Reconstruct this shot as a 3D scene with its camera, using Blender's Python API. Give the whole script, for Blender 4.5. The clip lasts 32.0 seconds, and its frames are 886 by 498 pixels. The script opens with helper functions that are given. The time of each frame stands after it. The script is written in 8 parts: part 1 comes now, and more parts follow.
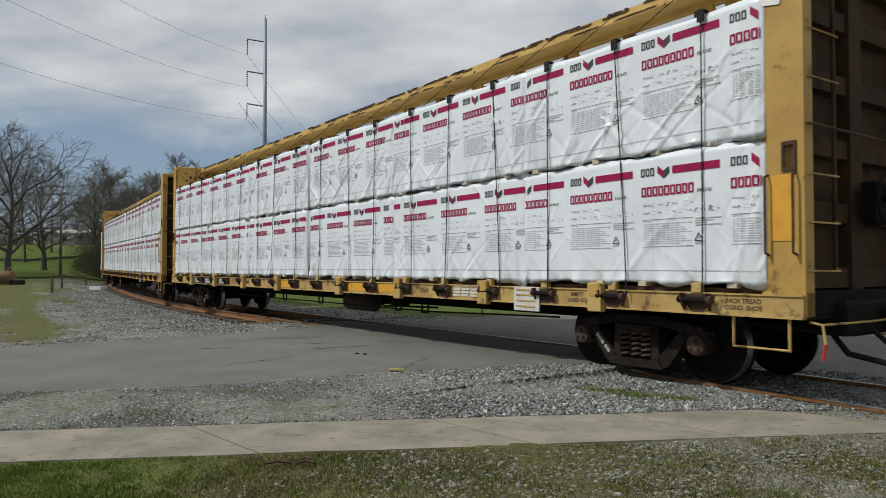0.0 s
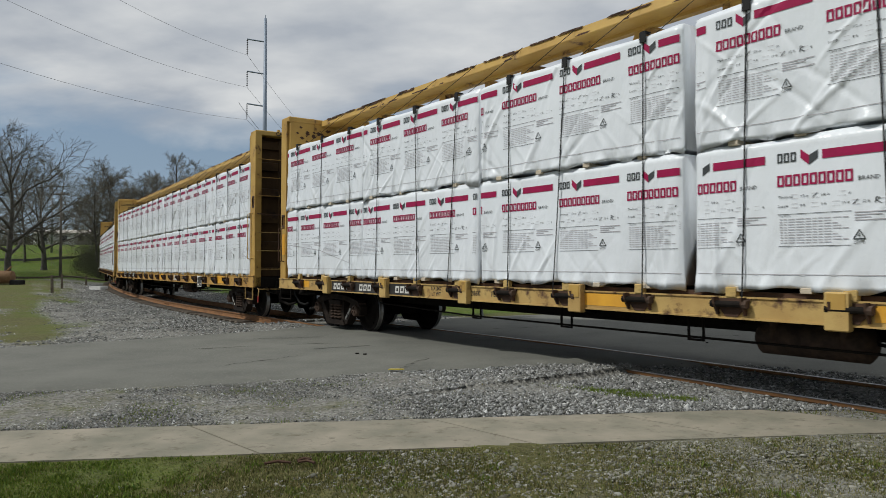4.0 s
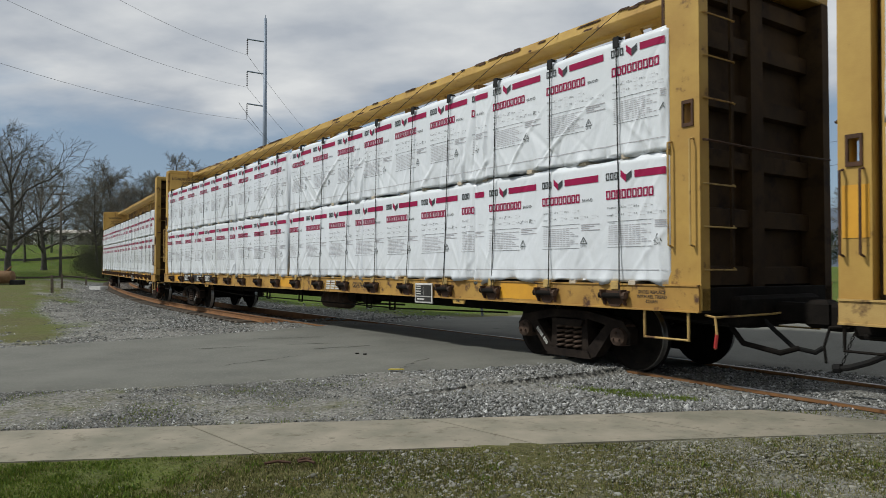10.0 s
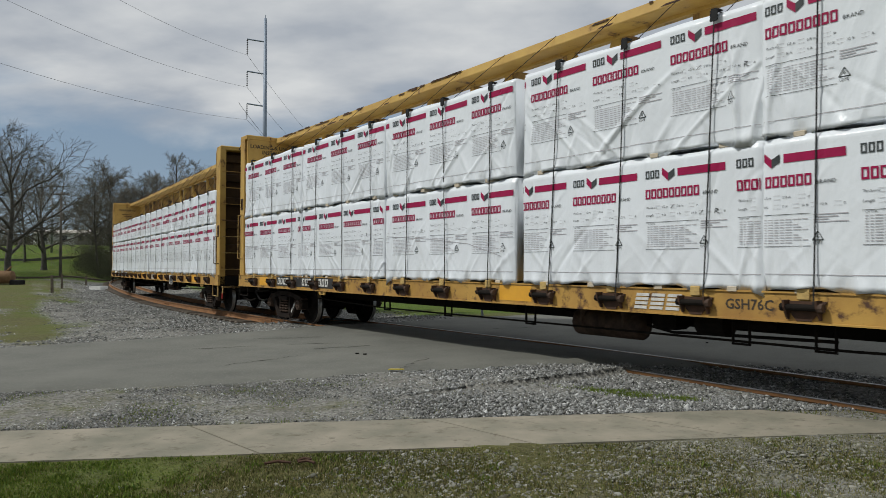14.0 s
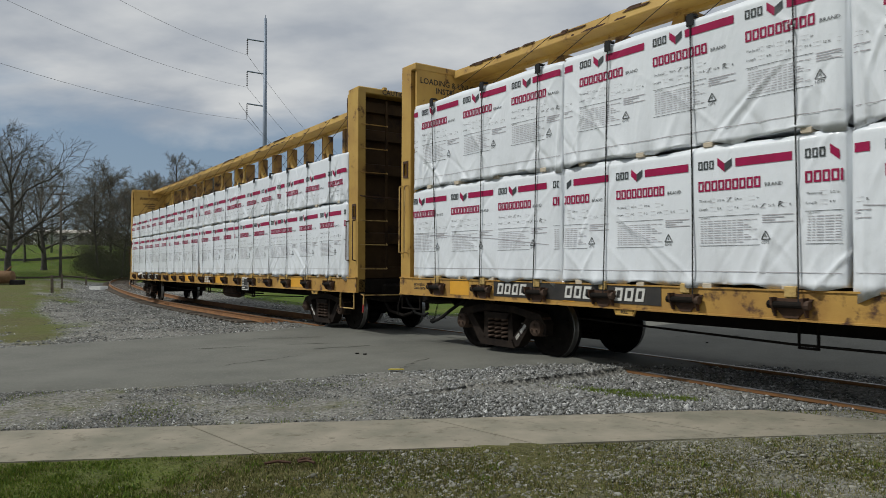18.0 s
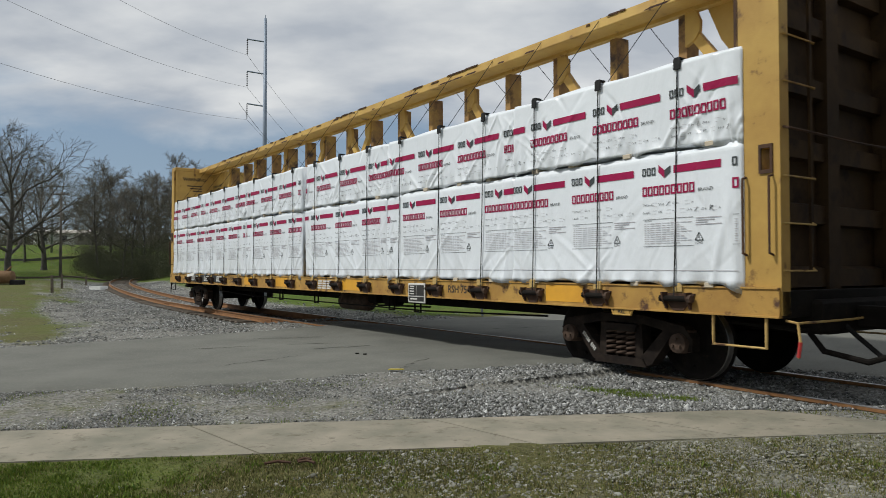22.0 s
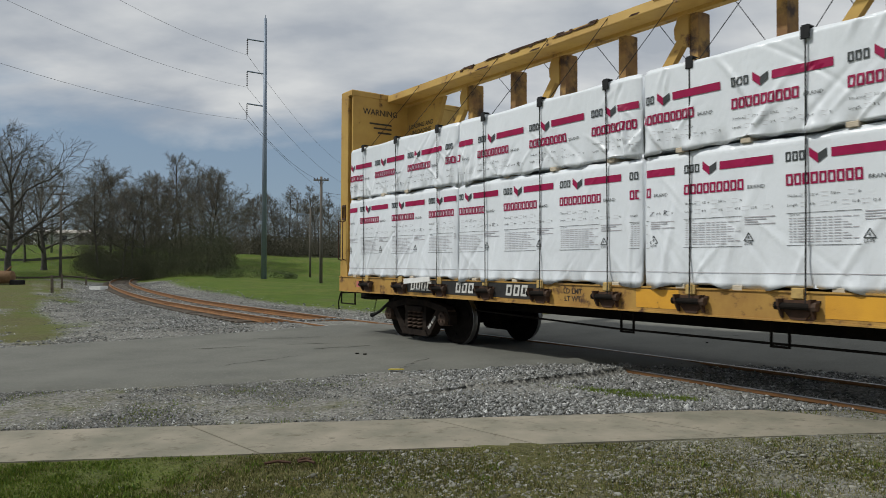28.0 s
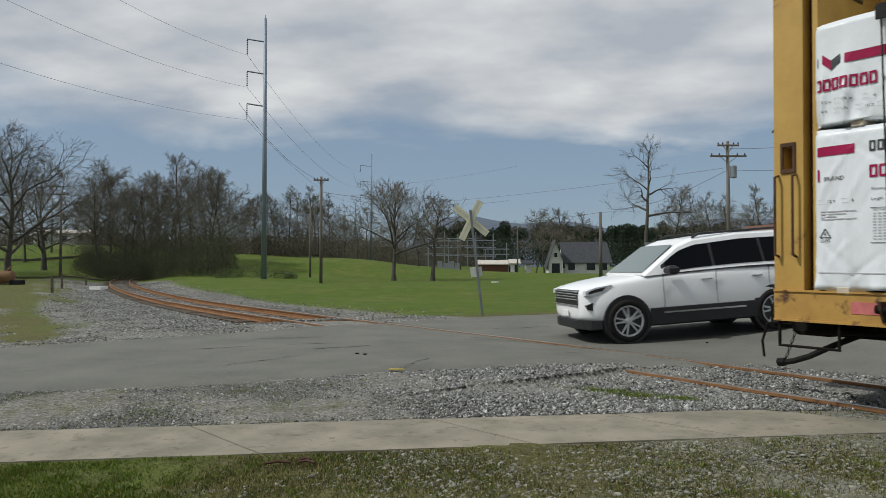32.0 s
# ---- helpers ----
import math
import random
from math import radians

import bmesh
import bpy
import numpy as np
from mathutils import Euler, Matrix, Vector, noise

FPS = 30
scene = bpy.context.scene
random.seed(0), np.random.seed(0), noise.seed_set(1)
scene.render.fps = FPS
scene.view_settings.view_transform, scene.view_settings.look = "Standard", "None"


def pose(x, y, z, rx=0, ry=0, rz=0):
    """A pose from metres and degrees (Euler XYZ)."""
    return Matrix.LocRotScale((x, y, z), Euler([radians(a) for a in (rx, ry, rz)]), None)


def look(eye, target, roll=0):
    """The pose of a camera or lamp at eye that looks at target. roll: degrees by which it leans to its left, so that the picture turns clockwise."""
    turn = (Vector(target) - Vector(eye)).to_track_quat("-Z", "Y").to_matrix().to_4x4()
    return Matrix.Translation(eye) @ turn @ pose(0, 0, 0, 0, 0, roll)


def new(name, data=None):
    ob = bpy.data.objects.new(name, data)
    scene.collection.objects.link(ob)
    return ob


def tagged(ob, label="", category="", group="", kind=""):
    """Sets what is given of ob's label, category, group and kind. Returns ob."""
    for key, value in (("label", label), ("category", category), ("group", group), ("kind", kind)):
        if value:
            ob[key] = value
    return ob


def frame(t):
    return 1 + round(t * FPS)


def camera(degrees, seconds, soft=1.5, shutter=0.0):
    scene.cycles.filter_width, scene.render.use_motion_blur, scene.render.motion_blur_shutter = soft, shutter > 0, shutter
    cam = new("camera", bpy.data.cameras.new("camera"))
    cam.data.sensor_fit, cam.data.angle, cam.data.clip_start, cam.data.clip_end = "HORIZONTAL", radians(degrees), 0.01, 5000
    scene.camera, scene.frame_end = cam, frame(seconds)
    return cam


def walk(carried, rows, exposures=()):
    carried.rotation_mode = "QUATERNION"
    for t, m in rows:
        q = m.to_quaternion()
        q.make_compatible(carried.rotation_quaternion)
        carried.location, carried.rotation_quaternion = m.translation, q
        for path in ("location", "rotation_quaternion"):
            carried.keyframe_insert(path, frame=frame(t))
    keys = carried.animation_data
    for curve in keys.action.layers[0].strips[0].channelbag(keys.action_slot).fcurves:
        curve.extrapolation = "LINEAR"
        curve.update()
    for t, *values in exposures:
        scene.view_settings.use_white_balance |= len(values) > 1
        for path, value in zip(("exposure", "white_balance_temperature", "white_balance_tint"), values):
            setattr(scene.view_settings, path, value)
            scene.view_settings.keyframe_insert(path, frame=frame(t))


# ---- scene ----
CAM_H = 1.317
cam = camera(63.18, 32.0, soft=0.3, shutter=0.2)
walk(cam, [(0, pose(0, 0, CAM_H, 91.576, 0, 0)), (32.0, pose(0, 0, CAM_H, 91.576, 0, 0))], exposures=[(0, -0.08), (6, -0.10), (8, -0.11), (9, -0.20), (10, -0.04), (11, 0.04), (12, -0.04), (13, -0.10), (14, -0.13), (17, -0.16), (19.5, -0.22), (21, -0.08), (22, 0.01), (23, -0.05), (25, -0.12), (30, -0.14), (31, -0.11), (32.0, -0.06)])

# ---- world and sun ----
SUN_TO = Vector((-0.78, -0.17, 0.95)).normalized()


def build_light():
    w = bpy.data.worlds.new("sky")
    scene.world = w
    w.use_nodes = True
    nt = w.node_tree
    nt.nodes.clear()
    out = nt.nodes.new("ShaderNodeOutputWorld")
    bg = nt.nodes.new("ShaderNodeBackground")
    sky = nt.nodes.new("ShaderNodeTexSky")
    sky.sky_type = "NISHITA"
    sky.sun_disc = False
    sky.sun_elevation = math.asin(SUN_TO.z)
    sky.sun_rotation = math.atan2(SUN_TO.x, SUN_TO.y)
    sky.air_density, sky.dust_density, sky.ozone_density = 1.0, 0.6, 2.0
    tc = nt.nodes.new("ShaderNodeTexCoord")
    sep = nt.nodes.new("ShaderNodeSeparateXYZ")
    nt.links.new(tc.outputs["Generated"], sep.inputs[0])
    # a cloud deck seen in perspective: direction over its height
    den = nt.nodes.new("ShaderNodeMath")
    den.operation = "ADD"
    den.inputs[1].default_value = 0.20
    nt.links.new(sep.outputs["Z"], den.inputs[0])
    comb = nt.nodes.new("ShaderNodeCombineXYZ")
    for k, a in enumerate("XY"):
        d = nt.nodes.new("ShaderNodeMath")
        d.operation = "DIVIDE"
        nt.links.new(sep.outputs[a], d.inputs[0])
        nt.links.new(den.outputs[0], d.inputs[1])
        nt.links.new(d.outputs[0], comb.inputs[k])
    mp = nt.nodes.new("ShaderNodeMapping")
    mp.inputs["Location"].default_value = (1.7, 0.35, 0.0)
    mp.inputs["Rotation"].default_value = (0, 0, 0.35)
    mp.inputs["Scale"].default_value = (0.9, 1.15, 1.0)
    nt.links.new(comb.outputs[0], mp.inputs[0])
    n1 = nt.nodes.new("ShaderNodeTexNoise")
    n1.inputs["Scale"].default_value = 1.1
    n1.inputs["Detail"].default_value = 7.0
    n1.inputs["Roughness"].default_value = 0.55
    n1.inputs["Distortion"].default_value = 0.25
    nt.links.new(mp.outputs[0], n1.inputs["Vector"])
    # more cover with height, clear band low down
    cov = nt.nodes.new("ShaderNodeMapRange")
    cov.inputs["From Min"].default_value = 0.13
    cov.inputs["From Max"].default_value = 0.26
    cov.inputs["To Min"].default_value = -0.20
    cov.inputs["To Max"].default_value = 0.26
    nt.links.new(sep.outputs["Z"], cov.inputs["Value"])
    add = nt.nodes.new("ShaderNodeMath")
    nt.links.new(n1.outputs["Fac"], add.inputs[0])
    nt.links.new(cov.outputs[0], add.inputs[1])
    ramp = nt.nodes.new("ShaderNodeValToRGB")
    ramp.color_ramp.elements[0].position = 0.42
    ramp.color_ramp.elements[1].position = 0.66
    nt.links.new(add.outputs[0], ramp.inputs[0])
    n2 = nt.nodes.new("ShaderNodeTexNoise")
    n2.inputs["Scale"].default_value = 2.2
    n2.inputs["Detail"].default_value = 6.0
    nt.links.new(mp.outputs[0], n2.inputs["Vector"])
    cr = nt.nodes.new("ShaderNodeValToRGB")
    cr.color_ramp.elements[0].position = 0.38
    cr.color_ramp.elements[0].color = (4.3, 4.7, 5.25, 1)
    cr.color_ramp.elements[1].position = 0.66
    cr.color_ramp.elements[1].color = (7.2, 7.4, 7.5, 1)
    nt.links.new(n2.outputs["Fac"], cr.inputs[0])
    mix = nt.nodes.new("ShaderNodeMixRGB")
    nt.links.new(ramp.outputs[0], mix.inputs[0])
    veil = nt.nodes.new("ShaderNodeMixRGB")
    veil.inputs[0].default_value = 0.72
    veil.inputs[2].default_value = (2.5, 3.38, 4.45, 1)
    nt.links.new(sky.outputs[0], veil.inputs[1])
    nt.links.new(veil.outputs[0], mix.inputs[1])
    nt.links.new(cr.outputs[0], mix.inputs[2])
    nt.links.new(mix.outputs[0], bg.inputs["Color"])
    bg.inputs["Strength"].default_value = 0.098
    nt.links.new(bg.outputs[0], out.inputs["Surface"])
    ld = bpy.data.lights.new("sun", "SUN")
    ld.energy, ld.angle, ld.color = 2.85, radians(2.0), (0.955, 0.955, 0.905)
    ob = new("sun", ld)
    ob.matrix_world = look(SUN_TO * 60, (0, 0, 0))


build_light()

# ---- materials ----


def mat(name, c1, c2=None, rough=0.7, scale=6.0, detail=6.0, metal=0.0, bump=0.15, bump_scale=60.0, lo=0.35, hi=0.65,
        c3=None, spots=8.0, spot_lo=0.62, spot_hi=0.72, stretch=(1, 1, 1), spec=0.5, rough2=None, dist=0.01, tint=0.0):
    """Two tones by a broad noise, optional spots of a third, and a fine bump, all in metres of the object."""
    m = bpy.data.materials.new(name)
    m.use_nodes = True
    nt = m.node_tree
    b = nt.nodes["Principled BSDF"]
    tc = nt.nodes.new("ShaderNodeTexCoord")
    mp = nt.nodes.new("ShaderNodeMapping")
    mp.inputs["Scale"].default_value = stretch
    nt.links.new(tc.outputs["Object"], mp.inputs[0])
    n = nt.nodes.new("ShaderNodeTexNoise")
    n.inputs["Scale"].default_value, n.inputs["Detail"].default_value = scale, detail
    n.inputs["Roughness"].default_value = 0.6
    nt.links.new(mp.outputs[0], n.inputs["Vector"])
    r = nt.nodes.new("ShaderNodeValToRGB")
    r.color_ramp.elements[0].position, r.color_ramp.elements[1].position = lo, hi
    r.color_ramp.elements[0].color = (*c1, 1)
    r.color_ramp.elements[1].color = (*(c2 or c1), 1)
    nt.links.new(n.outputs["Fac"], r.inputs[0])
    col = r.outputs[0]
    if c3:
        n3 = nt.nodes.new("ShaderNodeTexNoise")
        n3.inputs["Scale"].default_value, n3.inputs["Detail"].default_value = spots, 8.0
        n3.inputs["Roughness"].default_value = 0.65
        nt.links.new(tc.outputs["Object"], n3.inputs["Vector"])
        r3 = nt.nodes.new("ShaderNodeMapRange")
        r3.inputs["From Min"].default_value, r3.inputs["From Max"].default_value = spot_lo, spot_hi
        nt.links.new(n3.outputs["Fac"], r3.inputs["Value"])
        mx = nt.nodes.new("ShaderNodeMixRGB")
        mx.inputs[2].default_value = (*c3, 1)
        nt.links.new(r3.outputs[0], mx.inputs[0])
        nt.links.new(col, mx.inputs[1])
        col = mx.outputs[0]
    if tint:
        oi = nt.nodes.new("ShaderNodeObjectInfo")
        mr = nt.nodes.new("ShaderNodeMapRange")
        mr.inputs["To Min"].default_value, mr.inputs["To Max"].default_value = 1 - tint, 1 + tint
        nt.links.new(oi.outputs["Random"], mr.inputs["Value"])
        hs = nt.nodes.new("ShaderNodeHueSaturation")
        nt.links.new(mr.outputs[0], hs.inputs["Value"])
        nt.links.new(col, hs.inputs["Color"])
        col = hs.outputs[0]
    nt.links.new(col, b.inputs["Base Color"])
    b.inputs["Metallic"].default_value = metal
    b.inputs["Specular IOR Level"].default_value = spec
    if rough2 is None:
        b.inputs["Roughness"].default_value = rough
    else:
        rr = nt.nodes.new("ShaderNodeMapRange")
        rr.inputs["To Min"].default_value, rr.inputs["To Max"].default_value = rough, rough2
        nt.links.new(n.outputs["Fac"], rr.inputs["Value"])
        nt.links.new(rr.outputs[0], b.inputs["Roughness"])
    if bump:
        nb = nt.nodes.new("ShaderNodeTexNoise")
        nb.inputs["Scale"].default_value, nb.inputs["Detail"].default_value = bump_scale, 5.0
        nt.links.new(tc.outputs["Object"], nb.inputs["Vector"])
        bp = nt.nodes.new("ShaderNodeBump")
        bp.inputs["Strength"].default_value, bp.inputs["Distance"].default_value = bump, dist
        nt.links.new(nb.outputs["Fac"], bp.inputs["Height"])
        nt.links.new(bp.outputs[0], b.inputs["Normal"])
    return m


M_YELLOW = mat("yellow_car_paint", (0.50, 0.315, 0.072), (0.39, 0.225, 0.050), 0.5, 1.6, c3=(0.085, 0.035, 0.015), spots=3.2, spot_lo=0.60, spot_hi=0.70, bump=0.12, rough2=0.7)
M_OLDSILL = mat("pale_weathered_sill_paint", (0.52, 0.36, 0.125), (0.37, 0.225, 0.07), 0.6, 1.4, c3=(0.085, 0.038, 0.018), spots=4.2, spot_lo=0.53, spot_hi=0.66, bump=0.2, rough2=0.8)
M_SILL = mat("rust_stained_yellow_sill", (0.47, 0.275, 0.06), (0.33, 0.175, 0.04), 0.55, 1.9, c3=(0.075, 0.032, 0.015), spots=5.0, spot_lo=0.545, spot_hi=0.66, bump=0.15, rough2=0.75)
M_YELLOW2 = mat("fresh_yellow_patch", (0.72, 0.36, 0.03), (0.62, 0.30, 0.03), 0.5, 3.0, c3=(0.2, 0.09, 0.02), spots=6, spot_lo=0.66, spot_hi=0.74)
# end walls' shade put into the colour as dark brown, with rust spots
M_SHADEBROWN = mat("shade_brown_rusted_bulkhead", (0.072, 0.041, 0.017), (0.036, 0.021, 0.010), 0.8, 1.3, spec=0.2, c3=(0.022, 0.013, 0.009), spots=2.2, spot_lo=0.52, spot_hi=0.68, bump=0.15)
M_POST = mat("rust_eaten_yellow_post", (0.40, 0.235, 0.055), (0.20, 0.10, 0.035), 0.7, 2.4, c3=(0.050, 0.026, 0.016), spots=3.2, spot_lo=0.50, spot_hi=0.66, bump=0.2)
M_RUST = mat("rusted_steel", (0.085, 0.040, 0.021), (0.042, 0.022, 0.013), 0.9, 5.0, c3=(0.17, 0.08, 0.035), spots=14, bump=0.3)
# grime, and shade below the cars deepened by near-black base colours
M_DARK = mat("grimy_steel_with_shade", (0.008, 0.007, 0.006), (0.016, 0.013, 0.011), 0.85, 5.0, c3=(0.030, 0.021, 0.014), spots=9, bump=0.25, spec=0.10)
M_TRUCKIRON = mat("dusty_iron_with_shade", (0.012, 0.009, 0.008), (0.030, 0.022, 0.017), 0.85, 6.0, c3=(0.050, 0.034, 0.024), spots=7, bump=0.3, spec=0.12)
M_TREAD = mat("polished_wheel_tread", (0.32, 0.31, 0.30), (0.22, 0.21, 0.20), 0.35, 12, metal=0.9, bump=0.05)
M_BLACKPAINT = mat("black_stencil_panel", (0.018, 0.017, 0.016), (0.035, 0.03, 0.026), 0.6, 6)
M_WHITEPAINT = mat("white_stencil_paint", (0.66, 0.65, 0.61), (0.5, 0.48, 0.44), 0.6, 12, c3=(0.2, 0.17, 0.13), spots=20, spot_lo=0.64)
M_BLACKINK = mat("black_lettering", (0.03, 0.022, 0.015), (0.05, 0.035, 0.02), 0.7, 12)
M_STRAP = mat("dark_webbing_strap", (0.012, 0.012, 0.013), (0.022, 0.022, 0.022), 0.7, 30, bump=0.1, spec=0.2)
M_WOOD = mat("pale_dunnage_timber", (0.58, 0.50, 0.38), (0.42, 0.35, 0.26), 0.8, 9, stretch=(1, 8, 8))
M_PAPER = mat("white_paper_tag", (0.8, 0.79, 0.76), (0.7, 0.69, 0.66), 0.8, 8)


def wrap_material():
    m = mat("white_plastic_wrap", (0.755, 0.785, 0.815), (0.71, 0.735, 0.765), 0.28, 1.2, lo=0.3, hi=0.7, bump=0, c3=(0.60, 0.60, 0.61), spots=2.5, spot_lo=0.68, spot_hi=0.85)
    nt = m.node_tree
    b = nt.nodes["Principled BSDF"]
    tc = nt.nodes.new("ShaderNodeTexCoord")
    oi = nt.nodes.new("ShaderNodeObjectInfo")
    va = nt.nodes.new("ShaderNodeVectorMath")
    va.operation = "ADD"
    sc = nt.nodes.new("ShaderNodeMath")
    sc.operation = "MULTIPLY"
    sc.inputs[1].default_value = 37.0
    nt.links.new(oi.outputs["Random"], sc.inputs[0])
    nt.links.new(tc.outputs["Object"], va.inputs[0])
    nt.links.new(sc.outputs[0], va.inputs[1])
    prev = None
    for scl, st, ang, dist in ((1.5, (1, 1, 0.35), 0.5, 0.09), (3.6, (0.42, 1, 0.13), -0.62, 0.045), (6.5, (0.5, 1, 0.16), 0.75, 0.016), (13.0, (1, 1, 0.5), 0.3, 0.008)):
        mp = nt.nodes.new("ShaderNodeMapping")
        mp.inputs["Rotation"].default_value = (0, ang, 0)
        mp.inputs["Scale"].default_value = st
        nt.links.new(va.outputs[0], mp.inputs[0])
        n = nt.nodes.new("ShaderNodeTexNoise")
        n.inputs["Scale"].default_value, n.inputs["Detail"].default_value = scl, 4.0
        n.inputs["Distortion"].default_value = 0.6
        if scl in (3.6, 6.5):
            n.noise_type = "RIDGED_MULTIFRACTAL"
            n.inputs["Detail"].default_value = 1.5
        nt.links.new(mp.outputs[0], n.inputs["Vector"])
        bp = nt.nodes.new("ShaderNodeBump")
        bp.inputs["Strength"].default_value, bp.inputs["Distance"].default_value = 0.55, dist
        nt.links.new(n.outputs["Fac"], bp.inputs["Height"])
        if prev:
            nt.links.new(prev, bp.inputs["Normal"])
        prev = bp.outputs[0]
    nt.links.new(prev, b.inputs["Normal"])
    return m


M_WRAP = wrap_material()
M_CRIMSON = mat("crimson_print", (0.33, 0.006, 0.066), (0.27, 0.006, 0.052), 0.5, 8, bump=0, spec=0.25)
M_CHAR = mat("charcoal_print", (0.035, 0.04, 0.042), (0.05, 0.055, 0.055), 0.4, 8, bump=0)
M_GREYPRINT = mat("grey_small_print", (0.36, 0.34, 0.36), (0.46, 0.44, 0.46), 0.45, 30, bump=0)

M_ASPHALT = mat("worn_grey_asphalt", (0.106, 0.106, 0.092), (0.155, 0.153, 0.132), 0.9, 0.9, detail=9.0, lo=0.3, hi=0.7, c3=(0.215, 0.212, 0.185), spots=38, spot_lo=0.54, spot_hi=0.74, bump=0.5, bump_scale=120, dist=0.006, spec=0.3)
M_CONCRETE = mat("weathered_concrete", (0.160, 0.152, 0.112), (0.285, 0.250, 0.192), 0.9, 1.7, detail=12.0, lo=0.34, hi=0.66, c3=(0.115, 0.10, 0.068), spots=9.0, spot_lo=0.55, spot_hi=0.72, bump=0.3, bump_scale=90, dist=0.004, tint=0.05)
M_CRACK = mat("dark_crack", (0.016, 0.014, 0.013), None, 0.9, 9, bump=0, spec=0.05)
M_RAIL = mat("rusty_rail_steel", (0.25, 0.118, 0.042), (0.165, 0.075, 0.028), 0.85, 4, c3=(0.28, 0.15, 0.065), spots=9, bump=0.25)
M_RAILTOP = mat("worn_rail_head", (0.36, 0.30, 0.25), (0.26, 0.19, 0.14), 0.28, 5, metal=0.75, bump=0.05, stretch=(1, 1, 1))
M_TIE = mat("weathered_sleeper_timber", (0.060, 0.046, 0.034), (0.125, 0.100, 0.075), 0.9, 6, bump=0.4)
M_SPRING = mat("grimy_spring_steel", (0.090, 0.058, 0.042), (0.042, 0.029, 0.022), 0.85, 8, bump=0.2, spec=0.2)
M_BRUSH = mat("grey_brown_brush", (0.085, 0.080, 0.056), (0.115, 0.105, 0.075), 0.95, 0.08, bump=0)
M_BARK = mat("grey_brown_bark", (0.050, 0.045, 0.038), (0.090, 0.081, 0.068), 0.9, 3, bump=0.4, bump_scale=20)
M_TWIG = mat("bare_twigs", (0.105, 0.095, 0.075), (0.150, 0.135, 0.105), 0.9, 0.6, bump=0)
M_SCRUB = mat("dark_undergrowth", (0.042, 0.050, 0.022), (0.072, 0.074, 0.036), 0.9, 0.5, bump=0)
M_BUD = mat("olive_brown_buds", (0.100, 0.100, 0.050), (0.145, 0.135, 0.075), 0.9, 0.5, bump=0)
M_BUSH = mat("green_shrub_leaves", (0.045, 0.07, 0.018), (0.075, 0.10, 0.03), 0.8, 0.8, bump=0)
M_PINE = mat("pine_foliage", (0.017, 0.031, 0.016), (0.026, 0.043, 0.021), 0.9, 0.2, bump=0)
M_POLE = mat("weathered_pole_timber", (0.10, 0.085, 0.07), (0.16, 0.14, 0.12), 0.9, 3, stretch=(6, 6, 0.5))
M_GALV = mat("galvanised_steel", (0.30, 0.32, 0.34), (0.22, 0.24, 0.26), 0.5, 2, metal=0.6)
M_STEELPOLE = mat("grey_painted_steel_pole", (0.22, 0.265, 0.325), (0.18, 0.215, 0.27), 0.5, 1, metal=0.3)
M_WIRE = mat("dark_wire", (0.07, 0.072, 0.078), None, 0.6, 3, bump=0)
M_CERAMIC = mat("dark_insulator", (0.05, 0.04, 0.04), None, 0.3, 3, bump=0)
M_SIGNBACK = mat("bare_aluminium_sign_back", (0.50, 0.51, 0.45), (0.6, 0.6, 0.54), 0.5, 5, metal=0.2)
M_SIGNEDGE = mat("pale_sign_stripe", (0.70, 0.68, 0.42), (0.62, 0.60, 0.36), 0.5, 5)
M_CARPAINT = mat("white_car_paint", (0.86, 0.87, 0.88), (0.84, 0.85, 0.86), 0.18, 1, bump=0)
M_BLACKTRIM = mat("black_plastic_trim", (0.013, 0.013, 0.014), (0.018, 0.018, 0.019), 0.5, 9)
M_TINT = mat("tinted_car_glass", (0.004, 0.005, 0.007), None, 0.08, 1, bump=0, spec=0.06)
M_ALLOY = mat("bright_alloy", (0.62, 0.63, 0.65), (0.5, 0.51, 0.53), 0.3, 9, metal=0.35, bump=0)
# pale greenish reflection put into the windscreen's base colour
M_SCREEN = mat("windscreen_painted_reflection", (0.13, 0.17, 0.17), None, 0.05, 1, bump=0)
M_CHROME = mat("bright_chrome", (0.75, 0.76, 0.78), None, 0.15, 1, metal=1.0, bump=0)
M_RUBBER = mat("tyre_rubber", (0.012, 0.012, 0.012), (0.018, 0.017, 0.016), 0.85, 6, bump=0.2, spec=0.15)
M_LAMP = mat("clear_headlamp", (0.72, 0.74, 0.76), (0.50, 0.52, 0.55), 0.3, 20, bump=0)
M_RED = mat("red_paint", (0.45, 0.03, 0.025), (0.35, 0.03, 0.03), 0.5, 10)
M_PINK = mat("pink_stencil_patch", (0.55, 0.16, 0.15), (0.45, 0.12, 0.11), 0.6, 14)
M_SIDING = mat("white_house_siding", (0.62, 0.62, 0.60), (0.55, 0.55, 0.53), 0.8, 2)
M_SHINGLE = mat("dark_roof_shingles", (0.035, 0.038, 0.045), (0.055, 0.058, 0.065), 0.9, 3)
M_BRICK = mat("brown_brick_wall", (0.15, 0.065, 0.045), (0.11, 0.05, 0.035), 0.9, 4)
M_TINROOF = mat("pale_tin_roof", (0.55, 0.50, 0.44), (0.45, 0.41, 0.36), 0.6, 2)
M_WINDOW = mat("dark_window_glass", (0.02, 0.022, 0.026), None, 0.15, 1, bump=0)
M_LOG = mat("cut_log_bark", (0.16, 0.085, 0.04), (0.22, 0.13, 0.065), 0.9, 3, bump=0.4)
# haze of distance put into the hills' base colour as blue
M_HILL = mat("hills_with_painted_haze", (0.10, 0.125, 0.165), (0.115, 0.14, 0.18), 1.0, 0.002, bump=0)
